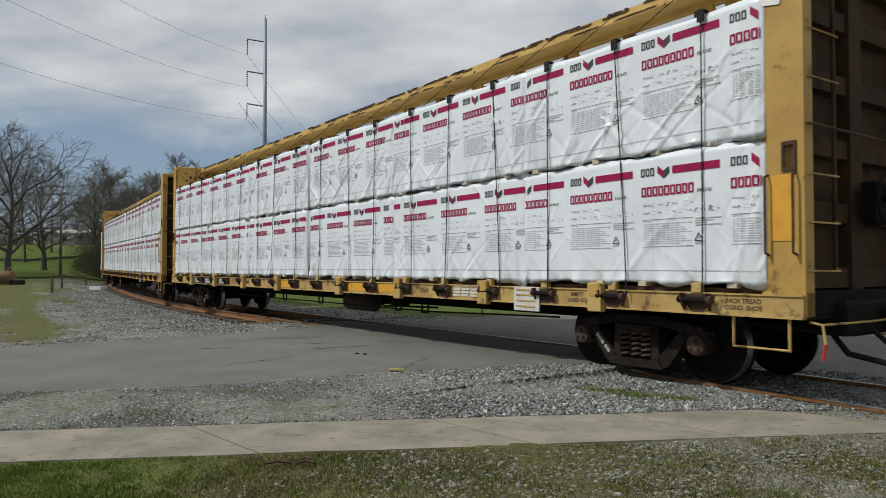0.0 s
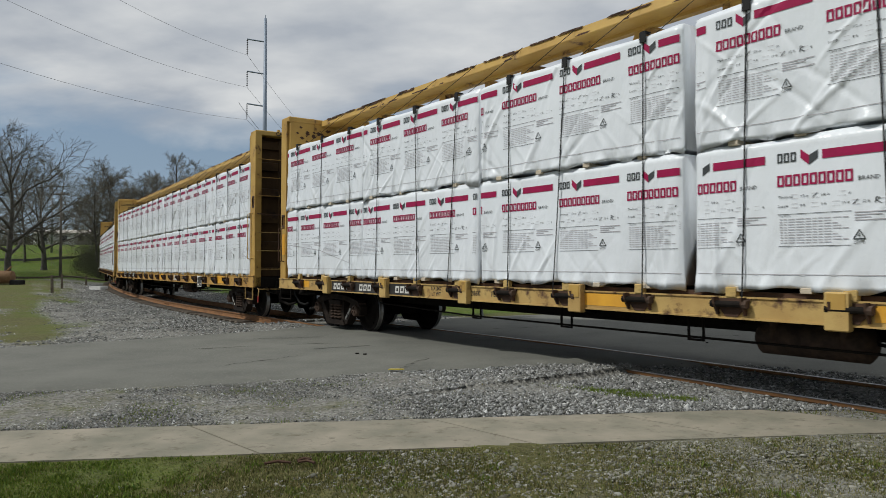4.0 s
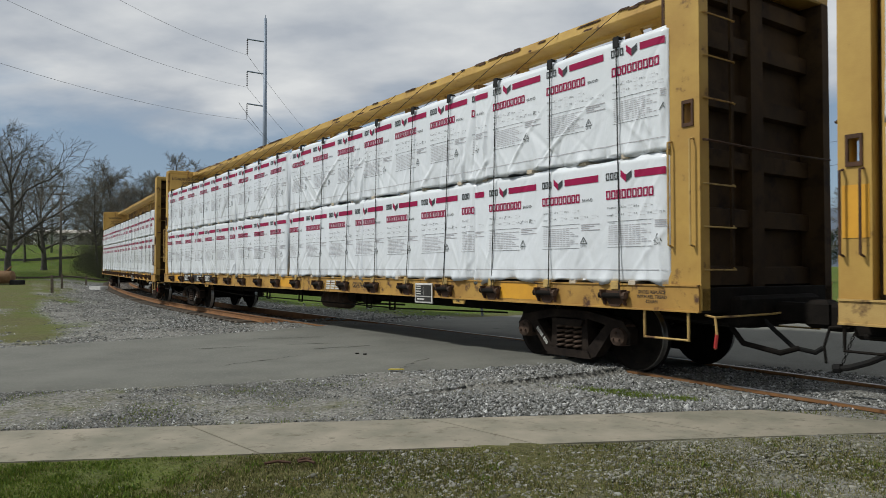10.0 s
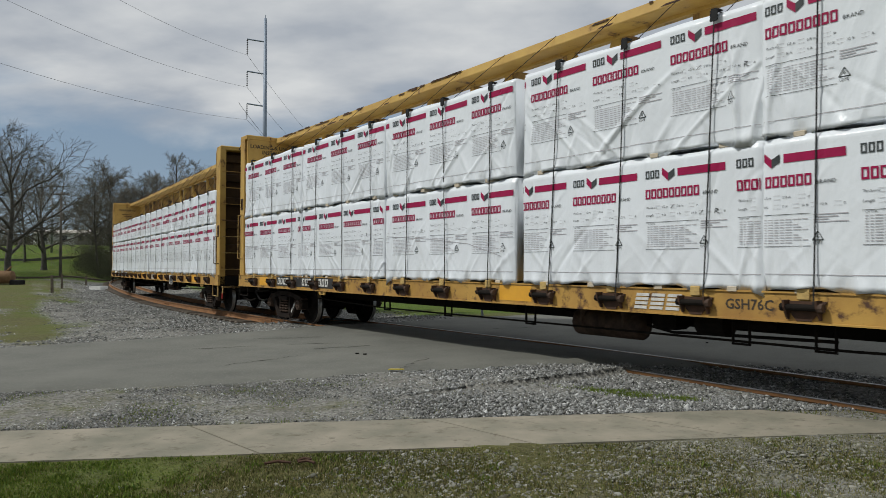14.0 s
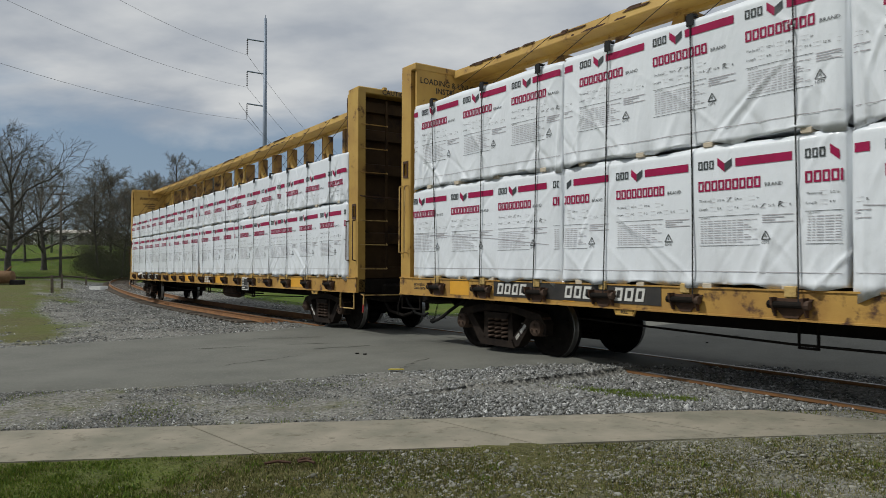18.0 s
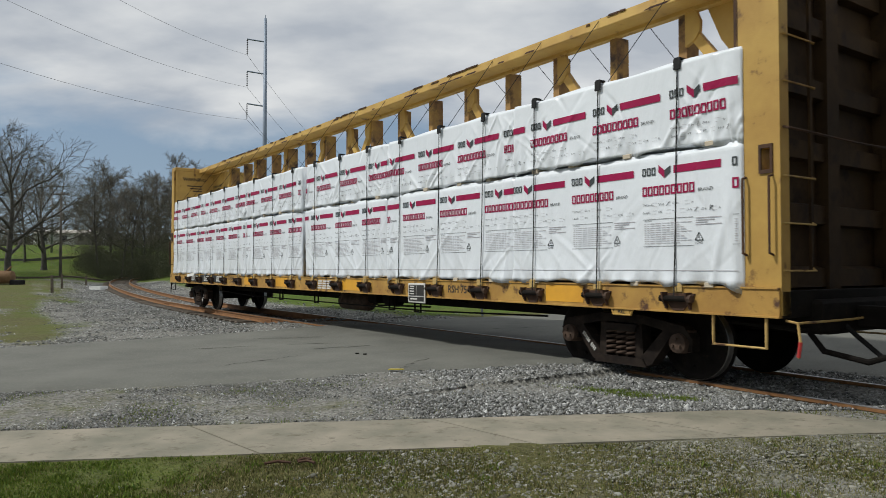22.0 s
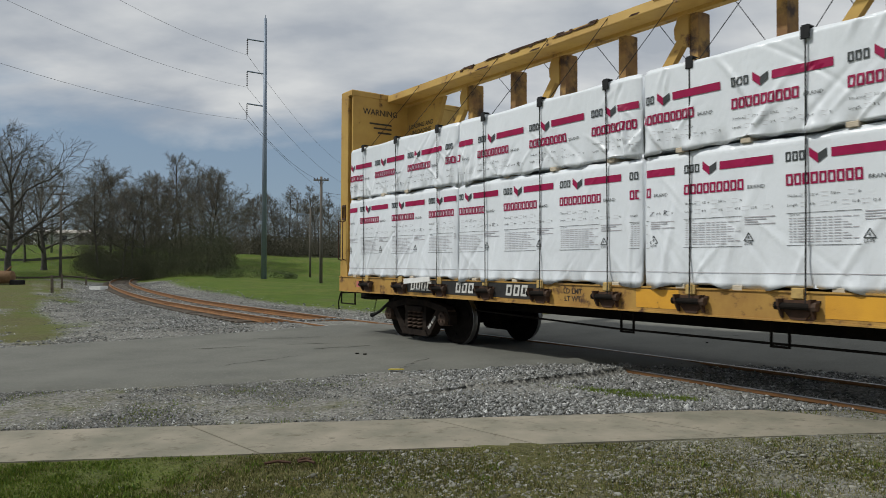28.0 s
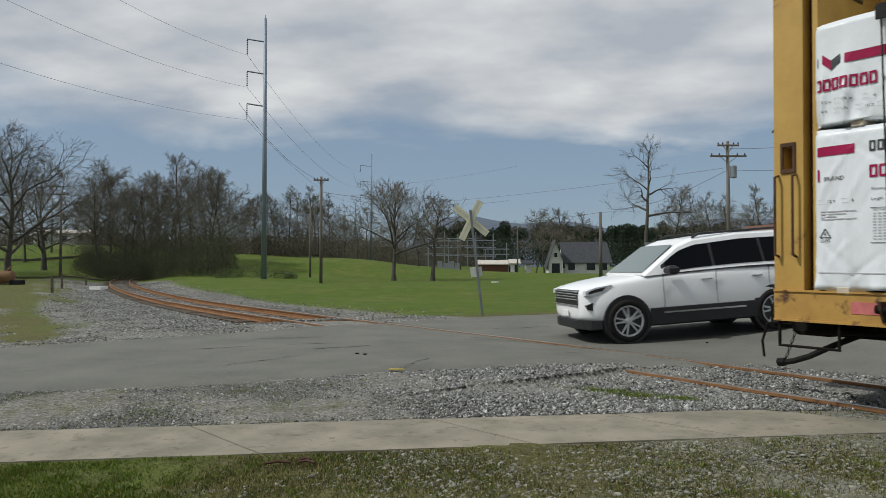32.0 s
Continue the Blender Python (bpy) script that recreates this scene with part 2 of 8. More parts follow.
M_YELLOWMARK = mat("yellow_road_marking", (0.60, 0.46, 0.05), (0.5, 0.4, 0.08), 0.8, 20)

# ---- building helpers ----
class Geo:
    """Vertices, faces and material numbers gathered for one mesh."""

    def __init__(self):
        self.v, self.f, self.m = [], [], []

    def quad(self, pts, mi=0):
        n = len(self.v)
        self.v += [tuple(q) for q in pts]
        self.f.append(tuple(range(n, n + len(pts))))
        self.m.append(mi)

    def box(self, x0, x1, y0, y1, z0, z1, mi=0, ch=0.0):
        """A box; ch chamfers its long edges by insetting the end corners."""
        n = len(self.v)
        if ch <= 0:
            self.v += [(x, y, z) for z in (z0, z1) for x, y in ((x0, y0), (x1, y0), (x1, y1), (x0, y1))]
            fs = [(3, 2, 1, 0), (4, 5, 6, 7), (0, 1, 5, 4), (1, 2, 6, 5), (2, 3, 7, 6), (3, 0, 4, 7)]
        else:
            c = min(ch, (x1 - x0) / 2.2, (y1 - y0) / 2.2, (z1 - z0) / 2.2)
            self.v += [(x, y, z) for z, a in ((z0, c), (z0 + c, 0), (z1 - c, 0), (z1, c))
                       for x, y in ((x0 + a, y0 + a), (x1 - a, y0 + a), (x1 - a, y1 - a), (x0 + a, y1 - a))]
            fs = [(3, 2, 1, 0), (12, 13, 14, 15)]
            for k in range(3):
                b = 4 * k
                fs += [(b + i, b + (i + 1) % 4, b + 4 + (i + 1) % 4, b + 4 + i) for i in range(4)]
        self.f += [tuple(n + i for i in f) for f in fs]
        self.m += [mi] * len(fs)

    def tube(self, p0, p1, r0, r1=None, n=8, mi=0, caps=True):
        r1 = r0 if r1 is None else r1
        a, b = Vector(p0), Vector(p1)
        d = (b - a)
        if d.length < 1e-6:
            return
        d.normalize()
        u = d.orthogonal().normalized()
        w = d.cross(u)
        k = len(self.v)
        for c, r in ((a, r0), (b, r1)):
            for i in range(n):
                t = 2 * math.pi * i / n
                self.v.append(tuple(c + (u * math.cos(t) + w * math.sin(t)) * r))
        for i in range(n):
            self.f.append((k + i, k + (i + 1) % n, k + n + (i + 1) % n, k + n + i))
            self.m.append(mi)
        if caps:
            self.f += [tuple(k + n - 1 - i for i in range(n)), tuple(k + n + i for i in range(n))]
            self.m += [mi, mi]

    def rod(self, pts, r, n=6, mi=0):
        """One bent bar through the points."""
        pts = [Vector(q) for q in pts]
        ways = [(b - a).normalized() for a, b in zip(pts, pts[1:])]
        k, up = len(self.v), ways[0].orthogonal().normalized()
        for i, q in enumerate(pts):
            a, b = ways[max(i - 1, 0)], ways[min(i, len(ways) - 1)]
            way = a + b
            way = way.normalized() if way.length > 0.2 else b
            up = (up - way * up.dot(way))
            up = up.normalized() if up.length > 0.05 else way.orthogonal().normalized()
            side = way.cross(up)
            for j in range(n):
                t = 2 * math.pi * j / n
                self.v.append(tuple(q + (up * math.cos(t) + side * math.sin(t)) * r * (1.12 if a.dot(b) < 0.8 else 1.0)))
        for i in range(len(pts) - 1):
            for j in range(n):
                c, d = k + i * n, k + (i + 1) * n
                self.f.append((c + j, c + (j + 1) % n, d + (j + 1) % n, d + j))
                self.m.append(mi)
        self.f += [tuple(k + n - 1 - j for j in range(n)), tuple(k + (len(pts) - 1) * n + j for j in range(n))]
        self.m += [mi, mi]

    def lathe(self, prof, axis="y", n=24, mi=0, centre=(0, 0, 0), closed=False):
        """Turns (along, radius) about an axis through centre."""
        k = len(self.v)
        cx, cy, cz = centre
        for s, r in prof:
            for i in range(n):
                t = 2 * math.pi * i / n
                a, b = r * math.cos(t), r * math.sin(t)
                self.v.append({"x": (cx + s, cy + a, cz + b), "y": (cx + a, cy + s, cz + b), "z": (cx + a, cy + b, cz + s)}[axis])
        m = len(prof)
        for j in range(m - 1 + closed):
            for i in range(n):
                a, b = k + j * n, k + ((j + 1) % m) * n
                self.f.append((a + i, a + (i + 1) % n, b + (i + 1) % n, b + i))
                self.m.append(mi)
        if not closed:
            self.f += [tuple(k + i for i in range(n)), tuple(k + (m - 1) * n + n - 1 - i for i in range(n))]
            self.m += [mi, mi]

    def prism(self, poly, y0, y1, mi=0, axis="y"):
        """Extrudes a polygon given in (x, z) along y, or in (y, z) along x, or in (x, y) along z."""
        k, n = len(self.v), len(poly)
        for s in (y0, y1):
            for a, b in poly:
                self.v.append({"y": (a, s, b), "x": (s, a, b), "z": (a, b, s)}[axis])
        self.f += [tuple(range(k, k + n)), tuple(range(k + 2 * n - 1, k + n - 1, -1))]
        self.f += [(k + i, k + n + i, k + n + (i + 1) % n, k + (i + 1) % n) for i in range(n)]
        self.m += [mi] * (n + 2)

    def mesh(self, name, mats, smooth=False):
        me = bpy.data.meshes.new(name)
        me.from_pydata(self.v, [], self.f)
        for m in mats if isinstance(mats, (list, tuple)) else [mats]:
            me.materials.append(m)
        me.polygons.foreach_set("material_index", self.m)
        if smooth:
            me.polygons.foreach_set("use_smooth", [True] * len(self.f))
        me.update()
        bm = bmesh.new()
        bm.from_mesh(me)
        bmesh.ops.recalc_face_normals(bm, faces=bm.faces)
        bm.to_mesh(me)
        bm.free()
        return me


def part(name, geo, mats, parent=None, label="", m=None, smooth=False):
    me = geo if isinstance(geo, bpy.types.Mesh) else geo.mesh(name, mats, smooth)
    ob = new(name, me)
    if parent is not None:
        ob.parent = parent
    if m is not None:
        ob.matrix_basis = m
    if label:
        ob["label"] = label
    return ob


def empty(name, label, category, group="", kind="", m=None):
    ob = new(name)
    ob.empty_display_size = 0.2
    if m is not None:
        ob.matrix_basis = m
    return tagged(ob, label, category, group, kind)


def lettering(body, size, material, parent, m, name="lettering", label=""):
    cu = bpy.data.curves.new(name, "FONT")
    cu.body, cu.size, cu.extrude, cu.resolution_u = body, size, 0.001, 2
    cu.offset = size * 0.018
    cu.align_x, cu.align_y = "CENTER", "CENTER"
    tmp = bpy.data.objects.new(name, cu)
    me = bpy.data.meshes.new_from_object(tmp)
    bpy.data.objects.remove(tmp)
    bpy.data.curves.remove(cu)
    me.materials.clear()
    me.materials.append(material)
    return part(name, me, None, parent, label, m)


GLYPHS = {}


def flat_words(body, size):
    """Corners and faces of a line of type, from its left end, on its middle line."""
    if (body, size) not in GLYPHS:
        cu = bpy.data.curves.new("type", "FONT")
        cu.body, cu.size, cu.resolution_u = body, size, 1
        cu.align_x, cu.align_y = "LEFT", "CENTER"
        tmp = bpy.data.objects.new("type", cu)
        me = bpy.data.meshes.new_from_object(tmp)
        GLYPHS[(body, size)] = ([(q.co.x, q.co.y) for q in me.vertices], [tuple(q.vertices) for q in me.polygons])
        bpy.data.objects.remove(tmp)
        bpy.data.curves.remove(cu)
        bpy.data.meshes.remove(me)
    return GLYPHS[(body, size)]


# lettering on the near side of a car (reading along +x, facing -y), and facing +x or -x
FACE_NEAR = Matrix(((1, 0, 0, 0), (0, 0, -1, 0), (0, 1, 0, 0), (0, 0, 0, 1)))
FACE_FRONT = Matrix(((0, 0, 1, 0), (1, 0, 0, 0), (0, 1, 0, 0), (0, 0, 0, 1)))


def at_near(x, y, z):
    return Matrix.Translation((x, y, z)) @ FACE_NEAR


def at_front(x, y, z):
    return Matrix.Translation((x, y, z)) @ FACE_FRONT


# ---- the line of the track ----
# distance back along the line from a mark by the crossing; bend (1/m) and rail height at some of these
STATION = [-30, -10, 5, 18, 28, 36, 44, 52, 62, 80, 95, 120]
BEND = [0.0, 0.0, 0.00015, -0.00334, -0.00516, -0.00299, -0.00301, -0.00478, -0.0055, -0.00473, -0.009, -0.012]
RAIL_Z = [-0.261, -0.121, 0.0, -0.009, -0.013, 0.03, 0.099, 0.17, 0.249, 0.366, 0.45, 0.6]
MARK = (4.52, 8.028, 2.1895)
STEP = 0.25
LINE_S = np.arange(-90, 150 + STEP, STEP)


def lay_line():
    k = np.interp(LINE_S, STATION, BEND)
    zero = int(np.argmin(abs(LINE_S)))
    th = np.concatenate([[0], np.cumsum((k[1:] + k[:-1]) / 2 * STEP)])
    th = th - th[zero] + MARK[2]
    dx, dy = np.cos(th), np.sin(th)
    x = np.concatenate([[0], np.cumsum((dx[1:] + dx[:-1]) / 2 * STEP)])
    y = np.concatenate([[0], np.cumsum((dy[1:] + dy[:-1]) / 2 * STEP)])
    return x - x[zero] + MARK[0], y - y[zero] + MARK[1], th


LINE_X, LINE_Y, LINE_TH = lay_line()


def on_line(s):
    """Place, heading away from the crossing, and rail height at s."""
    return (float(np.interp(s, LINE_S, LINE_X)), float(np.interp(s, LINE_S, LINE_Y)), float(np.interp(s, LINE_S, LINE_TH)), float(np.interp(s, STATION, RAIL_Z)))


def off_line(s, v, dz=0.0):
    """A point v metres to the camera's side of the line."""
    x, y, th, z = on_line(s)
    return (x - v * math.sin(th), y + v * math.cos(th), z + dz)


# ---- ground ----
SPOTS = ((0, 0, -0.10), (-8, 3, -0.08), (8, 2, -0.12), (-3, 6, -0.07), (4, 6, -0.09), (-5, 12, -0.08), (3.2, 12.7, 0.10), (5, 13.5, 0.10), (6.5, 15, 0.16), (6.9, 13.3, 0.30), (1, 20.5, -0.02), (10, 22, 0.0),
         (-12, 17, -0.12), (-25, 22, -0.05), (-4, 32, -0.15), (10, 40, -0.1), (-22, 42, 0.0), (-33, 44, 0.1), (-45, 70, 1.1), (-70, 90, 2.6), (-58, 108, 5.0), (-34, 60, 0.35), (-15, 62, 0.55),
         (-10, 60, 0.0), (-13, 75, 0.5), (-18, 105, 3.0), (-30, 130, 4.0), (-6, 76, 0.0), (-2, 76, 0.0), (0, 120, 0.6), (12, 130, -0.1), (35, 120, 0.4), (60, 130, 1.0),
         (30, 36, 0.0), (20, 50, 0.0), (90, 60, 0.6), (0, -40, 0.0), (-60, 10, 0.2), (60, -20, 0.0), (0, 260, 2.0), (-120, 200, 6.0), (120, 240, 2.0), (40, 400, 0.0), (-200, -200, 2.0), (200, -200, 0.0), (250, 200, 2.0), (-300, 300, 8.0), (300, 900, 0.0), (-500, 900, 4.0))
SPOT_XY = np.array([q[:2] for q in SPOTS], float)
SPOT_Z = np.array([q[2] for q in SPOTS], float)
RAIL_XY = np.stack([LINE_X, LINE_Y], 1)[::4]
RAIL_H = np.interp(LINE_S[::4], STATION, RAIL_Z)
RAIL_ST = LINE_S[::4]


def smooth_step(a, b, x):
    t = np.clip((x - a) / (b - a), 0, 1)
    return t * t * (3 - 2 * t)


def ground_z(xy):
    xy = np.atleast_2d(np.asarray(xy, float))
    d2 = ((xy[:, None, :] - SPOT_XY[None]) ** 2).sum(2)
    scale = 0.22 * np.hypot(SPOT_XY[:, 0], SPOT_XY[:, 1]) + 2.0
    w = 1.0 / (d2 / scale[None] ** 2 + 0.08) ** 1.7 / scale[None] ** 1.0
    z = (w * SPOT_Z).sum(1) / w.sum(1)
    r2 = ((xy[:, None, :] - RAIL_XY[None]) ** 2).sum(2)
    i = r2.argmin(1)
    d = np.sqrt(r2[np.arange(len(xy)), i])
    st = RAIL_ST[i]
    depth = np.where(st > 13, 0.02 + 0.215 * smooth_step(12.5, 14.4, st), 0.045)
    depth = np.where(st < 4.5, 0.035 + 0.02 * smooth_step(4.5, 0, st), depth)
    th = LINE_TH[::4][i]
    v = -(xy[:, 0] - RAIL_XY[i, 0]) * np.sin(th) + (xy[:, 1] - RAIL_XY[i, 1]) * np.cos(th)
    heap = smooth_step(0.25, 0.55, v) * smooth_step(2.0, 2.5, st) * (1 - smooth_step(3.3, 4.2, st))
    bed = RAIL_H[i] - depth + 0.062 * heap
    far = smooth_step(1.5, 5.5, d)
    z = bed * (1 - far) + z * far
    # the bed of the footpath
    t = xy[:, 1] - (5.02 + (xy[:, 0] + 12.0) * 0.1363)
    beside = (1 - smooth_step(0.05, 0.9, np.abs(t + 0.48) - 0.54)) * (xy[:, 0] > -13) * (1 - smooth_step(3.2, 4.6, xy[:, 0] + t))
    z = z * (1 - beside) - 0.066 * beside
    return np.where((t < 0.05) & (t > -1.0) & (xy[:, 0] > -12) & (xy[:, 0] < 3.1 - 1.45 * t), np.minimum(z, -0.085), z)


def gz(x, y):
    return float(ground_z([(x, y)])[0])


# edges of the road in plan, the camera's side and the far side
ROAD_NEAR = ((-60, -2.0), (-30, 2.6), (-14, 6.1), (-4.89, 7.99), (-2.54, 8.49), (-0.6, 9.19), (1.12, 9.78), (2.0, 9.98), (2.75, 10.02), (3.4, 10.1), (4.3, 10.3), (5.3, 9.6), (8.3, 5.2), (20, 7.0), (45, 17), (120, 50))
ROAD_FAR = ((-60, 0.5), (-30, 4.6), (-14, 8.9), (-7.66, 12.4), (-5.5, 14.4), (-3.9, 15.8), (-2.9, 16.7), (-1.2, 18.4), (0.6, 19.9), (3.2, 20.9), (6.0, 21.6), (10.6, 22.3), (17, 24), (30, 28.5), (55, 38), (120, 64))


def road_depth(xy):
    """How far inside the road a point lies (positive inside)."""
    poly = np.array(list(ROAD_NEAR) + list(ROAD_FAR)[::-1], float)
    return inside_poly(xy, poly)


def inside_poly(xy, poly):
    a, b = poly, np.roll(poly, -1, 0)
    d = np.full(len(xy), 1e9)
    ins = np.zeros(len(xy), bool)
    for p, q in zip(a, b):
        e = q - p
        t = np.clip(((xy - p) @ e) / (e @ e), 0, 1)
        d = np.minimum(d, np.hypot(*(xy - p - t[:, None] * e).T))
        c = (p[1] > xy[:, 1]) != (q[1] > xy[:, 1])
        ins ^= c & (xy[:, 0] < (q[0] - p[0]) * (xy[:, 1] - p[1]) / (q[1] - p[1] + 1e-12) + p[0])
    return np.where(ins, d, -d)


def rail_offset(xy):
    r2 = ((xy[:, None, :] - RAIL_XY[None]) ** 2).sum(2)
    i = r2.argmin(1)
    return np.sqrt(r2[np.arange(len(xy)), i]), RAIL_ST[i], i


WALK_A, WALK_B = np.array((-12.0, 5.02)), np.array((3.08, 7.0755))  # far edge of the pavement
WALK_W = 1.06


def zones(xy):
    """Shares of gravel, dry growth and green for ground points."""
    x, y = xy[:, 0], xy[:, 1]
    d, st, _ = rail_offset(xy)
    walk_y = WALK_A[1] + (x - WALK_A[0]) * (WALK_B[1] - WALK_A[1]) / (WALK_B[0] - WALK_A[0])
    road = road_depth(xy)
    gravel = 1 - smooth_step(2.2, 5.2, d)
    i = np.clip(((st - LINE_S[0]) / STEP).astype(int), 0, len(LINE_S) - 1)
    near_side = -(x - LINE_X[i]) * np.sin(LINE_TH[i]) + (y - LINE_Y[i]) * np.cos(LINE_TH[i]) > 0
    gravel = np.where(st > 13, np.where(near_side, 1 - smooth_step(4.6, 8.4, d), 1 - smooth_step(2.4, 4.8, d)), gravel)
    verge = smooth_step(-2.6, 3.0, -0.50 * y - x + 0.9 * np.sin(y * 0.45) + 0.5 * np.sin(x * 2.1 + y * 1.3) + 0.35 * np.sin(x * 5.1 - y * 3.7)) * (x < -5) * (y > 10) * (y < 60)
    gravel = np.where((y > 10.5) & (y < 24) & (x < -1) & near_side, np.maximum(gravel, 1.0), gravel)
    clump = np.sin(x * 1.7 + 1.3 * np.sin(y * 0.61)) * np.sin(y * 0.83 + 1.1 * np.sin(x * 1.13 + 2.0)) + 0.5 * np.sin(x * 3.9 + y * 2.3)
    gravel = gravel * (1 - np.clip(0.70 + 0.22 * clump, 0.3, 0.95) * verge)
    gravel = np.where((st > 60), gravel * (1 - smooth_step(60, 75, st)), gravel)
    strip = smooth_step(-0.5, -0.3, y - walk_y) * (road < 0.2) * (y < 12) * (x > -30)
    gravel = np.maximum(gravel, strip * np.where(y < 12, 0.84 - 0.24 * smooth_step(0.3, -1.8, x + 0.5 * (y - 8.0)), 0))
    front = (y < walk_y - 0.9)
    gravel = np.where(front, 0.12 + 0.42 * smooth_step(-0.6, 2.2, x), gravel)
    dry = np.where(front, 0.52 + 0.43 * smooth_step(-2.1, -1.0, x), np.where(y < walk_y + 5, 0.75, 0.0))
    dry = np.maximum(dry, (1 - smooth_step(0.0, 2.6, -road)) * (y > 17) * 0.8)
    dry = np.maximum(dry, np.where((x < -5) & (y > 9) & (y < 34), 0.7 * smooth_step(4.5, 7, d), 0))
    dry = np.maximum(dry, np.clip(0.68 + 0.28 * clump * np.sin(x * 0.9 - y * 0.7), 0.35, 0.95) * verge)
    return gravel, dry


def ground_material():
    m = bpy.data.materials.new("gravel_and_turf")
    m.use_nodes = True
    nt = m.node_tree
    b = nt.nodes["Principled BSDF"]
    b.inputs["Roughness"].default_value = 0.95
    b.inputs["Specular IOR Level"].default_value = 0.2
    tc = nt.nodes.new("ShaderNodeTexCoord")

    def noise_node(scale, detail=6.0, rough=0.6):
        n = nt.nodes.new("ShaderNodeTexNoise")
        n.inputs["Scale"].default_value, n.inputs["Detail"].default_value, n.inputs["Roughness"].default_value = scale, detail, rough
        nt.links.new(tc.outputs["Object"], n.inputs["Vector"])
        return n.outputs["Fac"]

    def ramp(fac, lo, hi, c1, c2):
        r = nt.nodes.new("ShaderNodeValToRGB")
        r.color_ramp.elements[0].position, r.color_ramp.elements[1].position = lo, hi
        r.color_ramp.elements[0].color, r.color_ramp.elements[1].color = (*c1, 1), (*c2, 1)
        nt.links.new(fac, r.inputs[0])
        return r.outputs[0]

    def mixed(fac, a, c):
        x = nt.nodes.new("ShaderNodeMixRGB")
        nt.links.new(fac, x.inputs[0])
        nt.links.new(a, x.inputs[1])
        nt.links.new(c, x.inputs[2])
        return x.outputs[0]

    def share(attr, fac, spread=0.35):
        a = nt.nodes.new("ShaderNodeAttribute")
        a.attribute_name = attr
        s = nt.nodes.new("ShaderNodeMath")
        nt.links.new(a.outputs["Fac"], s.inputs[0])
        nt.links.new(fac, s.inputs[1])
        r = nt.nodes.new("ShaderNodeMapRange")
        r.inputs["From Min"].default_value, r.inputs["From Max"].default_value = 1.0 - spread / 2, 1.0 + spread / 2
        nt.links.new(s.outputs[0], r.inputs["Value"])
        return r.outputs[0]

    vor = nt.nodes.new("ShaderNodeTexVoronoi")
    vor.inputs["Scale"].default_value = 34.0
    nt.links.new(tc.outputs["Object"], vor.inputs["Vector"])
    green = mixed(noise_node(0.35), ramp(noise_node(14, 8), 0.35, 0.7, (0.034, 0.078, 0.006), (0.110, 0.168, 0.016)), ramp(noise_node(9, 8), 0.3, 0.7, (0.060, 0.104, 0.009), (0.138, 0.174, 0.025)))
    green = mixed(ramp(noise_node(0.20, 10, 0.75), 0.47, 0.66, (0, 0, 0), (0.7, 0.7, 0.7)), green, ramp(noise_node(5, 8, 0.7), 0.35, 0.7, (0.13, 0.128, 0.030), (0.21, 0.19, 0.065)))
    green = mixed(ramp(noise_node(1.1, 10, 0.8), 0.42, 0.60, (0, 0, 0), (0.55, 0.55, 0.55)), green, ramp(noise_node(22, 6, 0.7), 0.3, 0.7, (0.020, 0.042, 0.006), (0.062, 0.090, 0.014)))
    dry = ramp(noise_node(16, 8, 0.7), 0.35, 0.7, (0.050, 0.050, 0.018), (0.165, 0.150, 0.068))
    dry = mixed(ramp(noise_node(1.4, 9, 0.8), 0.44, 0.62, (0, 0, 0), (0.7, 0.7, 0.7)), dry, ramp(noise_node(18, 6, 0.7), 0.3, 0.7, (0.070, 0.085, 0.016), (0.165, 0.150, 0.050)))
    stone = ramp(vor.outputs["Color"], 0.1, 0.95, (0.095, 0.092, 0.080), (0.33, 0.322, 0.29))
    stone = mixed(ramp(noise_node(0.8, 5), 0.45, 0.68, (0, 0, 0), (0.5, 0.5, 0.5)), stone, ramp(noise_node(30), 0.3, 0.7, (0.10, 0.094, 0.082), (0.185, 0.175, 0.155)))
    n = noise_node(1.9, 9, 0.7)
    col = mixed(share("dry", n, 0.5), green, dry)
    g = share("gravel", noise_node(2.6, 9, 0.75), 0.3)
    col = mixed(g, col, stone)
    nt.links.new(col, b.inputs["Base Color"])
    bp = nt.nodes.new("ShaderNodeBump")
    bp.inputs["Strength"].default_value, bp.inputs["Distance"].default_value = 0.8, 0.02
    nt.links.new(vor.outputs["Distance"], bp.inputs["Height"])
    bp2 = nt.nodes.new("ShaderNodeBump")
    bp2.inputs["Strength"].default_value, bp2.inputs["Distance"].default_value = 0.6, 0.03
    nt.links.new(noise_node(20, 8, 0.7), bp2.inputs["Height"])
    nt.links.new(bp.outputs[0], bp2.inputs["Normal"])
    nt.links.new(bp2.outputs[0], b.inputs["Normal"])
    return m


M_GROUND = ground_material()


